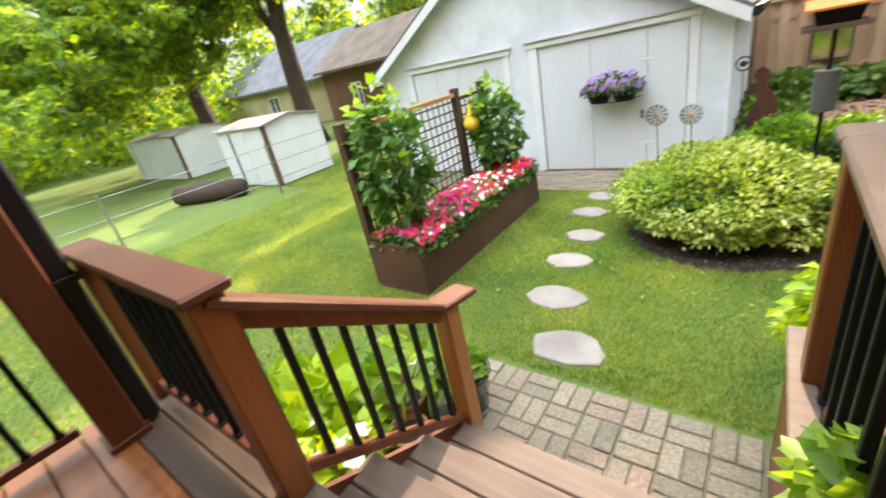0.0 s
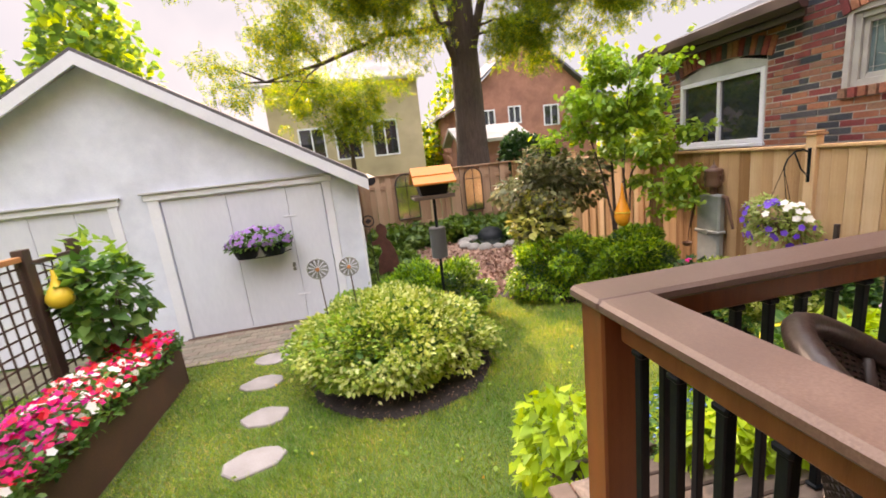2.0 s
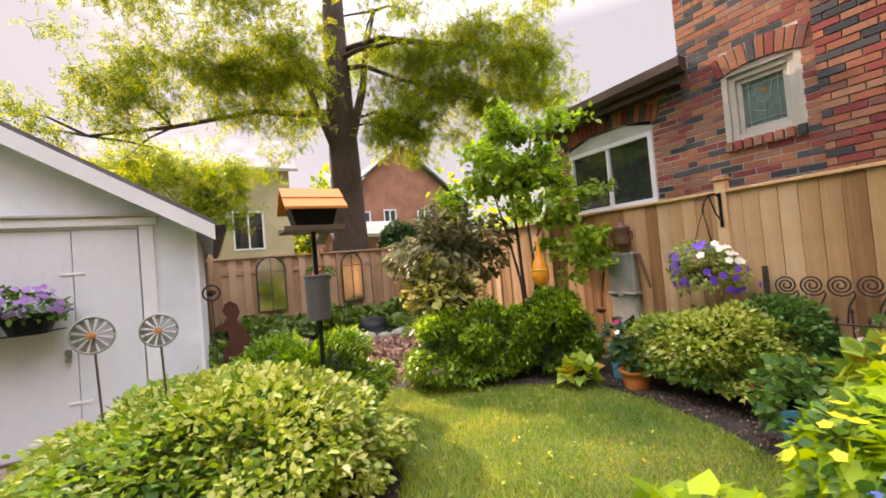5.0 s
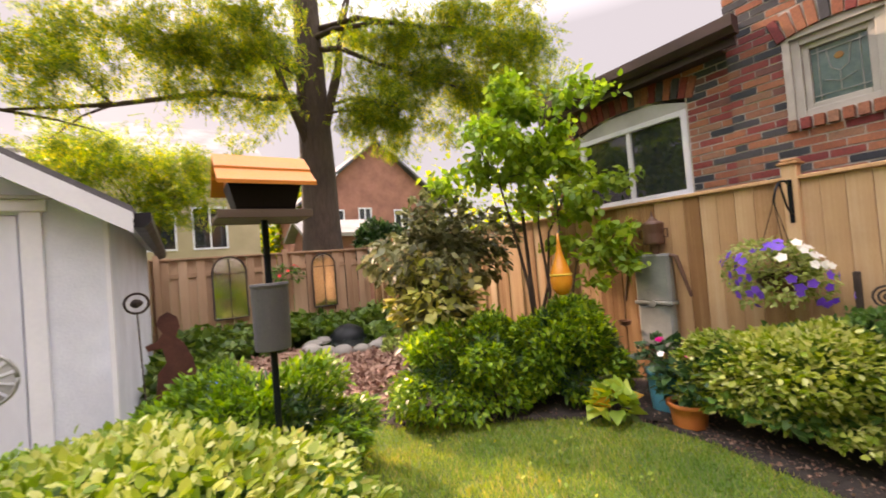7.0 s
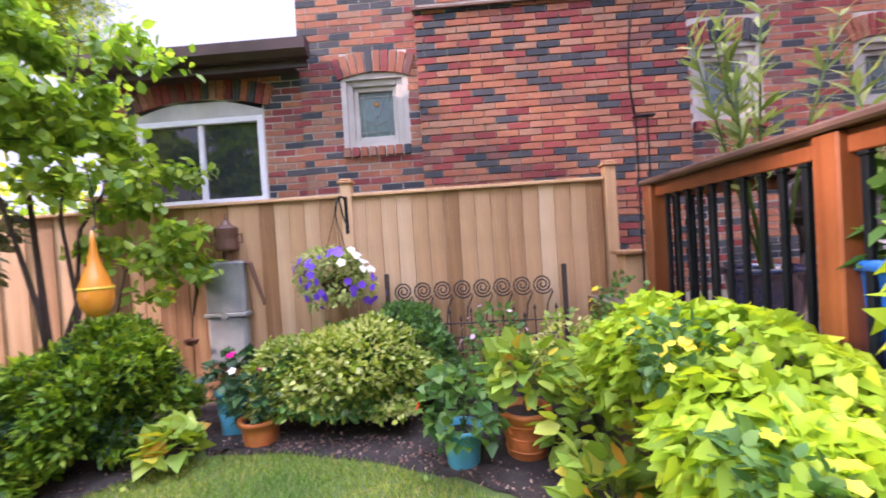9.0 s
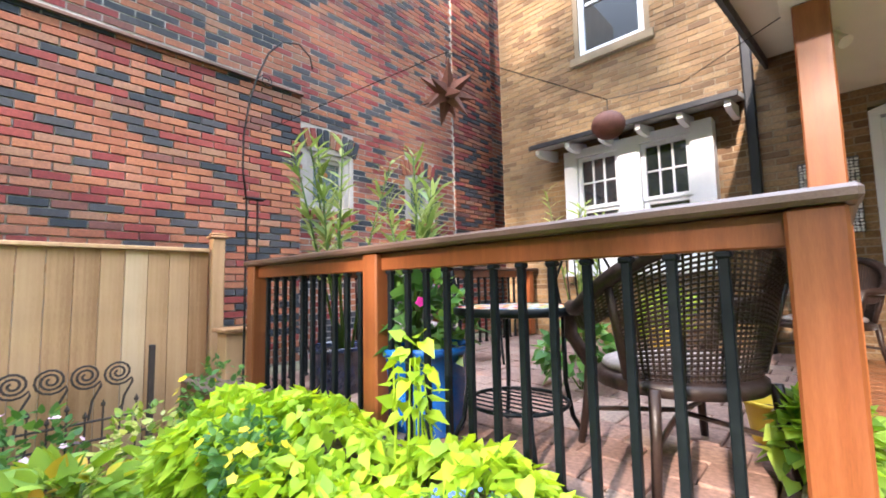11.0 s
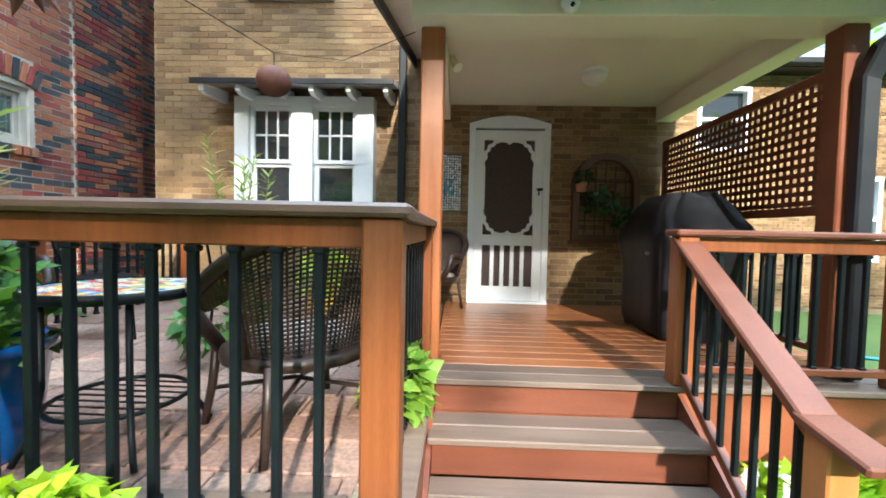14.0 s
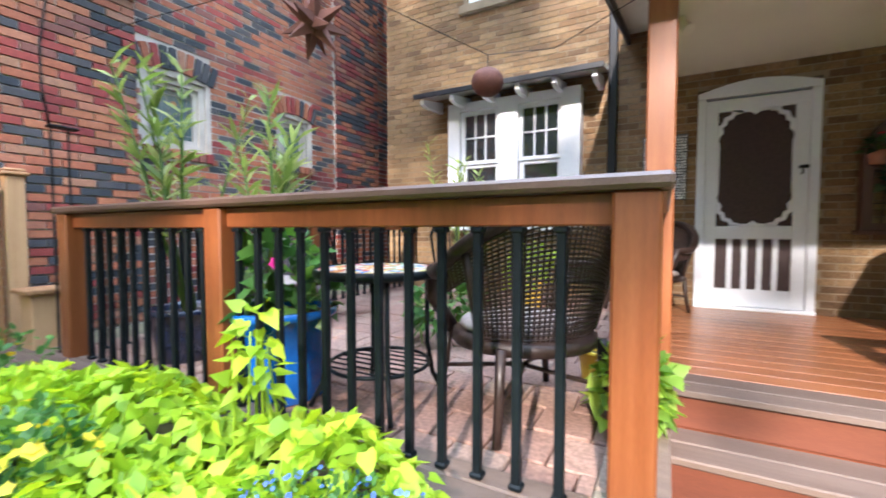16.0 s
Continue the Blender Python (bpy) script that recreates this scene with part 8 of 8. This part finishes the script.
# ---- buildings and sheds beyond the garden ----
def block_house(name, label, x0, x1, y0, y1, eave, ridge, wall_m, roof_m, windows, ridge_axis="x", over=0.35):
    """A distant house: walls, pitched roof with eaves, and framed windows on the front (-y) side."""
    ob = thing(name, label, "house")
    part("wall", wall_blocks(Build(), 1, y0, y0 + 0.25, x0, x1, 0, eave, windows), M[wall_m], ob)
    part("side_wall", Build().box(x0, x0 + 0.25, y0 + 0.25, y1, 0, eave, 0), M[wall_m], ob)
    part("side_wall", Build().box(x1 - 0.25, x1, y0 + 0.25, y1, 0, eave, 0), M[wall_m], ob)
    # near-black sheet added close behind the front, for the shade of the rooms
    part("back_wall", Build().box(x0 + 0.25, x1 - 0.25, y0 + 1.5, y0 + 1.7, 0, eave, 0), M["interior_shade"], ob)
    if ridge_axis == "x":
        ym = (y0 + y1) / 2
        for s, yy in ((-1, y0 - over), (1, y1 + over)):
            part("roof", Build().prism([(ym, ridge), (ym, ridge + 0.12), (yy, eave + 0.06), (yy, eave - 0.08)], 0, x0 - over, x1 + over), M[roof_m], ob)
        for x in (x0, x1 - 0.25):
            part("gable", Build().prism([(y0, eave), (y1, eave), (ym, ridge)], 0, x, x + 0.25), M[wall_m], ob)
    else:
        xm = (x0 + x1) / 2
        for xx in (x0 - over, x1 + over):
            part("roof", Build().prism([(xm, ridge), (xm, ridge + 0.12), (xx, eave + 0.06), (xx, eave - 0.08)], 1, y0 - over, y1 + over), M[roof_m], ob)
        part("gable", Build().prism([(x0, eave), (x1, eave), (xm, ridge)], 1, y0, y0 + 0.25), M[wall_m], ob)
    for u0, u1, z0, z1 in windows:
        w = part("window", Build().box(u0 + 0.07, u1 - 0.07, y0 + 0.10, y0 + 0.12, z0 + 0.07, z1 - 0.07, 0), M["window"], ob, "dark glazed window")
        b = Build()
        for a, c, d, e in ((u0, u0 + 0.07, z0, z1), (u1 - 0.07, u1, z0, z1), (u0 + 0.07, u1 - 0.07, z0, z0 + 0.07), (u0 + 0.07, u1 - 0.07, z1 - 0.07, z1), ((u0 + u1) / 2 - 0.03, (u0 + u1) / 2 + 0.03, z0 + 0.07, z1 - 0.07)):
            b.box(a, c, y0 - 0.02, y0 + 0.13, d, e, 0)
        part("window_frame", b, M["white_paint"], w)
    return ob


M["far_brick"] = surf("far_brick", [(0.2, (0.30, 0.12, 0.085)), (0.8, (0.46, 0.22, 0.16))], 0.9, 5, bump=0.3)
M["far_brown"] = surf("far_brown_brick", [(0.2, (0.13, 0.065, 0.04)), (0.8, (0.22, 0.11, 0.065))], 0.9, 5, bump=0.3)
M["brown_roof"] = surf("brown_roof", [(0.2, (0.10, 0.075, 0.06)), (0.8, (0.19, 0.15, 0.125))], 0.9, 5, bump=0.4)
M["pale_roof"] = surf("pale_roof", [(0.2, (0.30, 0.28, 0.26)), (0.8, (0.42, 0.39, 0.36))], 0.9, 5, bump=0.3)
M["far_roof"] = surf("far_roof", [(0.2, (0.10, 0.11, 0.13)), (0.8, (0.18, 0.19, 0.22))], 0.9, 5, bump=0.3)
block_house("neighbour_house", "beige stucco house behind the garden fence", -3.3, 3.75, 24, 31, 6.0, 8.3, "beige_wall", "pale_roof", [(1.31, 2.56, 2.5, 4.2), (-0.45, 0.80, 2.5, 4.0), (-2.1, -0.9, 2.5, 4.1)])
block_house("neighbour_house", "orange-red brick house with a grey roof", 6.4, 15.0, 27, 34, 4.7, 8.4, "far_brick", "far_roof", [(7.8, 8.6, 3.3, 4.5), (9.4, 10.2, 3.6, 4.6), (11.6, 12.6, 3.3, 4.5)], "y")
block_house("neighbour_house", "low cream house with a dark hipped roof", -33, -20.6, 20, 27, 2.5, 5.0, "beige_wall", "far_roof", [(-27, -25.8, 0.9, 2.0)])
block_house("neighbour_house", "small brown brick house with a brown roof", -20.2, -13.6, 19.6, 25, 2.7, 4.6, "far_brown", "brown_roof", [(-18.0, -17.2, 0.6, 1.9)])
block_house("outbuilding", "small red outbuilding with a pale roof behind the tree", 4.9, 7.4, 20.5, 23, 2.6, 3.2, "far_brick", "pale_roof", [])


def garden_shed(label, x0, x1, y0, y1, h, gap):
    ob = thing("garden_shed", label, "shed", "white sheds")
    for a, c, d, e in ((x0, x1, y0, y0 + 0.03), (x0, x1, y1 - 0.03, y1), (x0, x0 + 0.03, y0 + 0.03, y1 - 0.03), (x1 - 0.03, x1, y0 + 0.03, y1 - 0.03)):
        part("panel", Build().box(a, c, d, e, 0.03, h, 0.003), M["white_paint"], ob)
    ym = (y0 + y1) / 2
    for s, yy in ((-1, y0 - 0.06), (1, y1 + 0.06)):
        part("roof", Build().prism([(ym, h + 0.16), (ym, h + 0.19), (yy, h + 0.03), (yy, h)], 0, x0 - 0.08, x1 + 0.08), M["pale_roof"], ob, "grey ribbed metal roof")
    for k in range(7):
        x = x0 + (x1 - x0) * (k + 0.5) / 7
        part("rib", Build().beam((x, y0 - 0.06, h + 0.035), (x, ym, h + 0.195), 0.03, 0.02), M["pale_roof"], ob)
    part("gable", Build().prism([(y0, h), (y1, h), (ym, h + 0.16)], 0, x0, x0 + 0.03), M["white_paint"], ob)
    part("gable", Build().prism([(y0, h), (y1, h), (ym, h + 0.16)], 0, x1 - 0.03, x1), M["white_paint"], ob)
    # no opening in the panel: a dark strip on it paints the gap's shade
    part("door_gap", Build().box(x0 + gap, x0 + gap + 0.13, y0 - 0.006, y0 - 0.001, 0.06, h - 0.06, 0), M["interior_shade"], ob, "near-black strip painted as the shade in the sliding door's gap")
    part("door_panel", Build().box(x0 + gap + 0.14, x0 + gap + 0.75, y0 - 0.022, y0 - 0.004, 0.05, h - 0.04, 0.003), M["white_paint"], ob)
    part("corner_strip", Build().box(x1 - 0.03, x1 + 0.012, y0 - 0.014, y0 + 0.10, 0.03, h, 0.003), M["brownwood"], ob, "brown corner strip")
    return ob


garden_shed("weathered white metal shed with a half-open sliding door", -10.9, -8.7, 8.05, 9.75, 1.45, 0.55)
garden_shed("low white metal shed at the far lawn's edge", -19.6, -15.2, 8.6, 10.6, 1.5, 0.3)
log = thing("log", "old grey-brown log lying on the far lawn", "log")
part("trunk_piece", Build().tube([(-11.0, 6.6, 0.22), (-10.2, 6.95, 0.24), (-9.3, 7.4, 0.21)], [0.24, 0.26, 0.22], 12), M["bark"], log, smooth=True)
wf = thing("wire_fence", "low wire fence with thin posts along the side lawn", "fence")
for y in (-2, 1.2, 4.4, 7.6, 10.8):
    part("post", Build().tube([(-8.0, y, 0), (-8.0, y, 1.15)], 0.022, 8), M["galvanised"], wf)
for z in (0.35, 0.72, 1.08):
    part("wire", Build().tube([(-8.0, -2, z), (-8.0, 4.4, z - 0.02), (-8.0, 10.8, z)], 0.008, 5), M["galvanised"], wf)
hose = thing("garden_hose", "green garden hose lying on the side lawn", "hose")
part("tube", Build().tube([(-4.2, -0.5, 0.02), (-5.2, -0.2, 0.02), (-6.2, -0.5, 0.02), (-7.4, 0.1, 0.02), (-9.0, -0.4, 0.02)], 0.022, 7), M["teal"], hose, smooth=True)

# house wall further along the street side
side_house = thing("side_house", "yellow brick neighbouring house with dark eaves beyond the porch", "house")
part("wall", wall_blocks(Build(), 1, -4.2, -3.913, -9.0, -1.7, 0, 5.0, [(-5.4, -4.3, 3.4, 4.75), (-8.2, -7.6, 1.1, 2.9)]), M["mortar_dark"], side_house)
part("side_wall", Build().box(-9.0, -8.75, -10, -4.2, 0, 5.0, 0), M["mortar_dark"], side_house)
part("eave", Build().box(-9.5, -1.5, -4.4, -3.45, 5.0, 5.06, 0.004), M["dark_gutter"], side_house)
part("gutter", Build().prism([(-3.45, 5.02), (-3.45, 5.15), (-3.33, 5.15), (-3.34, 5.06), (-3.40, 5.02)], 0, -9.55, -1.5), M["dark_gutter"], side_house)
part("roof", Build().prism([(-3.4, 5.12), (-3.4, 5.18), (-8, 7.4), (-8, 7.3)], 0, -9.5, -1.5), M["far_roof"], side_house)
part("downspout", Build().tube([(-9.1, -3.4, 5.0), (-8.95, -3.85, 4.7), (-8.95, -3.85, 0.1)], 0.05, 8), M["dark_gutter"], side_house)
for u0, u1, z0, z1 in ((-5.4, -4.3, 3.4, 4.75), (-8.2, -7.6, 1.1, 2.9)):
    w = part("window", Build().box(u0 + 0.07, u1 - 0.07, -4.06, -4.04, z0 + 0.07, z1 - 0.07, 0), M["window"], side_house)
    b = Build()
    for a, c, d, e in ((u0, u0 + 0.08, z0, z1), (u1 - 0.08, u1, z0, z1), (u0 + 0.08, u1 - 0.08, z0, z0 + 0.08), (u0 + 0.08, u1 - 0.08, z1 - 0.08, z1), (u0 + 0.08, u1 - 0.08, (z0 + z1) / 2 - 0.03, (z0 + z1) / 2 + 0.03)):
        b.box(a, c, -4.1, -3.88, d, e, 0)
    part("window_frame", b, M["white_paint"], w)
lantern = thing("wall_lantern", "black wall lamp beside the neighbour's door", "wall lamp")
part("bracket", Build().box(-8.6, -8.4, -3.9, -3.7, 2.75, 2.82, 0.01), M["black_iron"], lantern)
part("shade", Build().box(-8.75, -8.25, -3.9, -3.55, 2.82, 2.9, 0.01), M["black_iron"], lantern)


# ---- brickwork and paving, piece by piece ----
def brickwork(parent, axis, face, out, u0, u1, z0, z1, openings, key, near=None, L=0.197, H=0.055, joint=0.011, seed=1):
    """Bricks in running bond on a wall across axis; face is their outer plane, out its sign. near: (u0, u1, z0, z1) whose whole bricks are objects of their own."""
    rnd = random.Random(seed)
    rest = Build()
    inner = face - out * 0.022
    def bx(b, a, c, d, e, q):
        p0, p1 = sorted((inner, face + out * q))
        return b.box(p0, p1, a, c, d, e, 0) if axis == 0 else b.box(a, c, p0, p1, d, e, 0)
    cu, cz = L / 2, H / 2
    b = Build()
    p0, p1 = sorted((-0.022 * out, 0.0))
    whole = (b.box(p0, p1, -cu, cu, -cz, cz, 0.003) if axis == 0 else b.box(-cu, cu, p0, p1, -cz, cz, 0.003)).mesh("brick")
    made, row, z = 0, 0, z0
    while z < z1:
        spans = [(u0, u1)]
        for a, c, d, e in openings:
            if d - H * 0.6 < z < e - H * 0.3:
                spans = [q for s, t in spans for q in ((s, min(t, a)), (max(s, c), t)) if q[1] - q[0] > 0.02]
        step = L + joint
        shift = (row % 2) * step / 2
        for s, t in spans:
            k = math.floor((s - u0 - shift) / step)
            while True:
                a = u0 + shift + k * step
                k += 1
                if a >= t:
                    break
                p, q = max(a, s), min(a + L, t)
                if q - p < 0.03:
                    continue
                proud = rnd.uniform(-0.002, 0.003)
                if near and made < 300 and q - p > L - 1e-6 and near[0] < p and q < near[1] and near[2] < z and z + H < near[3]:
                    o = part("brick", whole, M[key + "_brick"], parent)
                    o.location = (face + out * proud, (p + q) / 2, z + cz) if axis == 0 else ((p + q) / 2, face + out * proud, z + cz)
                    made += 1
                else:
                    bx(rest, p, q, z + rnd.uniform(0, 0.002), z + H - rnd.uniform(0, 0.002), proud)
        z += H + joint
        row += 1
    part("brickwork", rest, M[key + "_bricks"], parent, fix=False, kind="stuff")


def arch_and_sill(parent, face, u0, u1, z0, z1, rise, n):
    """A segmental arch of bricks on end over an opening in the red wall, and a sill of headers below it."""
    mid, half = (u0 + u1) / 2, (u1 - u0) / 2 + 0.075
    R = (half * half + rise * rise) / (2 * rise)
    cz = z1 + rise - R
    span = math.asin(half / R)
    for k in range(n):
        a = -span + 2 * span * (k + 0.5) / n
        w = 2 * span * R / n - 0.008
        m = Matrix.Translation((face, mid, cz)) @ Matrix.Rotation(-a, 4, "X")
        part("arch_brick", Build().box(-0.012, 0.02, -w / 2, w / 2, R, R + 0.20, 0.003, m), M["red_brick"], parent)
    k = int((u1 - u0 + 0.12) / 0.075)
    for i in range(k):
        y = u0 - 0.06 + (u1 - u0 + 0.12) * (i + 0.5) / k
        part("sill_brick", Build().box(face - 0.035, face + 0.05, y - 0.031, y + 0.031, z0 - 0.095, z0 - 0.005, 0.004), M["red_brick"], parent)


red_skip = [(o[0] - 0.05, o[1] + 0.05, o[2] - 0.10, o[3] + 0.25) for o in N_OPEN] + [(3.26, 5.68, 0, 3.52), (-0.10, 0.79, 0, 7.0)]
brickwork(neighbour_wall, 0, N_MAIN, -1, 4.15, 6.84, 1.50, 6.6, red_skip, "red", None, seed=2)
brickwork(neighbour_wall, 0, N_MAIN, -1, -5.0, 4.15, 0.70, 6.6, red_skip, "red", None, seed=3)
brickwork(neighbour_wall, 0, N_MAIN - 0.050, -1, 3.24, 5.70, 0.72, 3.44, [(4.15, 5.70, 0, 1.50)], "red", (3.4, 5.6, 1.8, 3.4), seed=4)
brickwork(neighbour_wall, 0, N_MAIN - 0.050, -1, -0.13, 0.81, 0.72, 6.6, [], "red", None, seed=14)
for o in N_OPEN:
    arch_and_sill(neighbour_wall, N_MAIN - 0.002, o[0], o[1], o[2], o[3], 0.06, 10)
brickwork(wing_wall, 0, N_WING, -1, 6.84, 8.9, 1.50, 2.99, [(N_WIN[0] - 0.02, N_WIN[1] + 0.02, 1.7, 2.95)], "red", (6.84, 7.3, 1.6, 3.0), seed=5)
arch_and_sill(wing_wall, N_WING - 0.002, N_WIN[0], N_WIN[1], 1.76, 2.72, 0.11, 19)
brickwork(house_back, 1, 0.45, 1, -1.65, 4.29, DECK, 6.4, [(-0.27, 0.64, DECK, 2.88), (1.70, 3.26, 1.50, 3.04), (2.24, 3.14, 4.13, 5.65)], "yellow", (-1.6, 1.4, 0.8, 3.0), seed=6)
brickwork(house_side, 0, 4.29, 1, -5.0, 0.44, 0.7, 6.4, [], "yellow", None, seed=7)
brickwork(side_house, 1, -3.90, 1, -9.0, -1.7, 0.1, 5.0, [(-5.4, -4.3, 3.4, 4.75), (-8.2, -7.6, 1.1, 2.9)], "yellow", None, seed=8)


def paving(parent, name, x0, x1, y0, y1, z, L, W, key, near=None, seed=1, joint=0.008):
    """Pavers in running bond, lying at height z."""
    rnd = random.Random(seed)
    whole = Build().box(-L / 2, L / 2, -W / 2, W / 2, -0.05, 0, 0.005).mesh(name)
    rest, made, row, y = Build(), 0, 0, y0
    while y < y1 - 0.02:
        yy = min(y + W, y1)
        x = x0 - (row % 2) * (L + joint) / 2
        while x < x1:
            p, q = max(x, x0), min(x + L, x1)
            dz = rnd.uniform(-0.004, 0.003)
            if q - p > 0.03:
                if q - p > L - 1e-6 and yy - y > W - 1e-6 and made < 300 and (near is None or (near[0] < p and q < near[1] and near[2] < y and yy < near[3])):
                    o = part(name, whole, M[key + "_brick"], parent)
                    o.location = ((p + q) / 2, (y + yy) / 2, z + dz)
                    made += 1
                else:
                    rest.box(p, q, y, yy, z - 0.05, z + dz, 0.004)
            x += L + joint
        y += W + joint
        row += 1
    if rest.v:
        part(name, rest, M[key + "_bricks"], parent, fix=False, kind="stuff")


paving(patio, "paver", 0.90, 4.2, 0.47, 4.32, DECK, 0.205, 0.205, "paver", None, 9)
foot_path = thing("path_bricks", "mossy brick landing at the foot of the steps", "path", kind="structure")
part("bedding", Build().box(-0.80, 0.92, 3.86, 4.46, 0, 0.012, 0), M["sand_joint"], foot_path)
weave_rnd = random.Random(10)
flat_brick = Build().box(-0.098, 0.098, -0.047, 0.047, -0.05, 0, 0.006).mesh("paver")
for i in range(8):
    for j in range(3):
        for k in (-1, 1):
            o = part("paver", flat_brick, M["old_paver_brick"], foot_path)
            cx, cy = -0.79 + 0.105 + i * 0.207, 3.87 + 0.100 + j * 0.203
            turned = (i + j) % 2
            o.location = (cx + k * 0.0515 * turned, cy + k * 0.0515 * (1 - turned), 0.022 + weave_rnd.uniform(-0.004, 0.004))
            o.rotation_euler = (weave_rnd.uniform(-0.015, 0.015), weave_rnd.uniform(-0.015, 0.015), (math.pi / 2 if turned else 0) + weave_rnd.uniform(-0.02, 0.02))
apron = thing("path_apron", "mossy brick apron in front of the garage doors", "path", kind="structure")
part("bedding", Build().box(-5.2, 0.28, 8.02, 8.94, 0, 0.010, 0), M["sand_joint"], apron)
paving(apron, "paver", -2.4, 0.26, 8.03, 8.93, 0.018, 0.20, 0.10, "old_paver", None, 12, 0.010)


# ---- each empty stands at the foot of its thing ----
def foot_of(ob):
    lo, hi = Vector((1e9,) * 3), Vector((-1e9,) * 3)
    for o in ob.children:
        if o.type != "MESH" or not len(o.data.vertices):
            continue
        co = np.empty(len(o.data.vertices) * 3, dtype=np.float32)
        o.data.vertices.foreach_get("co", co)
        co = co.reshape(-1, 3) * np.array(o.scale) + np.array(o.location)
        for k in range(3):
            lo[k], hi[k] = min(lo[k], float(co[:, k].min())), max(hi[k], float(co[:, k].max()))
    return Vector(((lo.x + hi.x) / 2, (lo.y + hi.y) / 2, lo.z)) if lo.x < 1e8 else None


for ob in list(scene.collection.objects):
    if ob.type == "EMPTY" and ob.parent is None and ob.location.length == 0 and ob.children:
        p = foot_of(ob)
        if p is not None:
            ob.location = p
            for o in ob.children:
                o.matrix_parent_inverse = Matrix.Translation(-p)
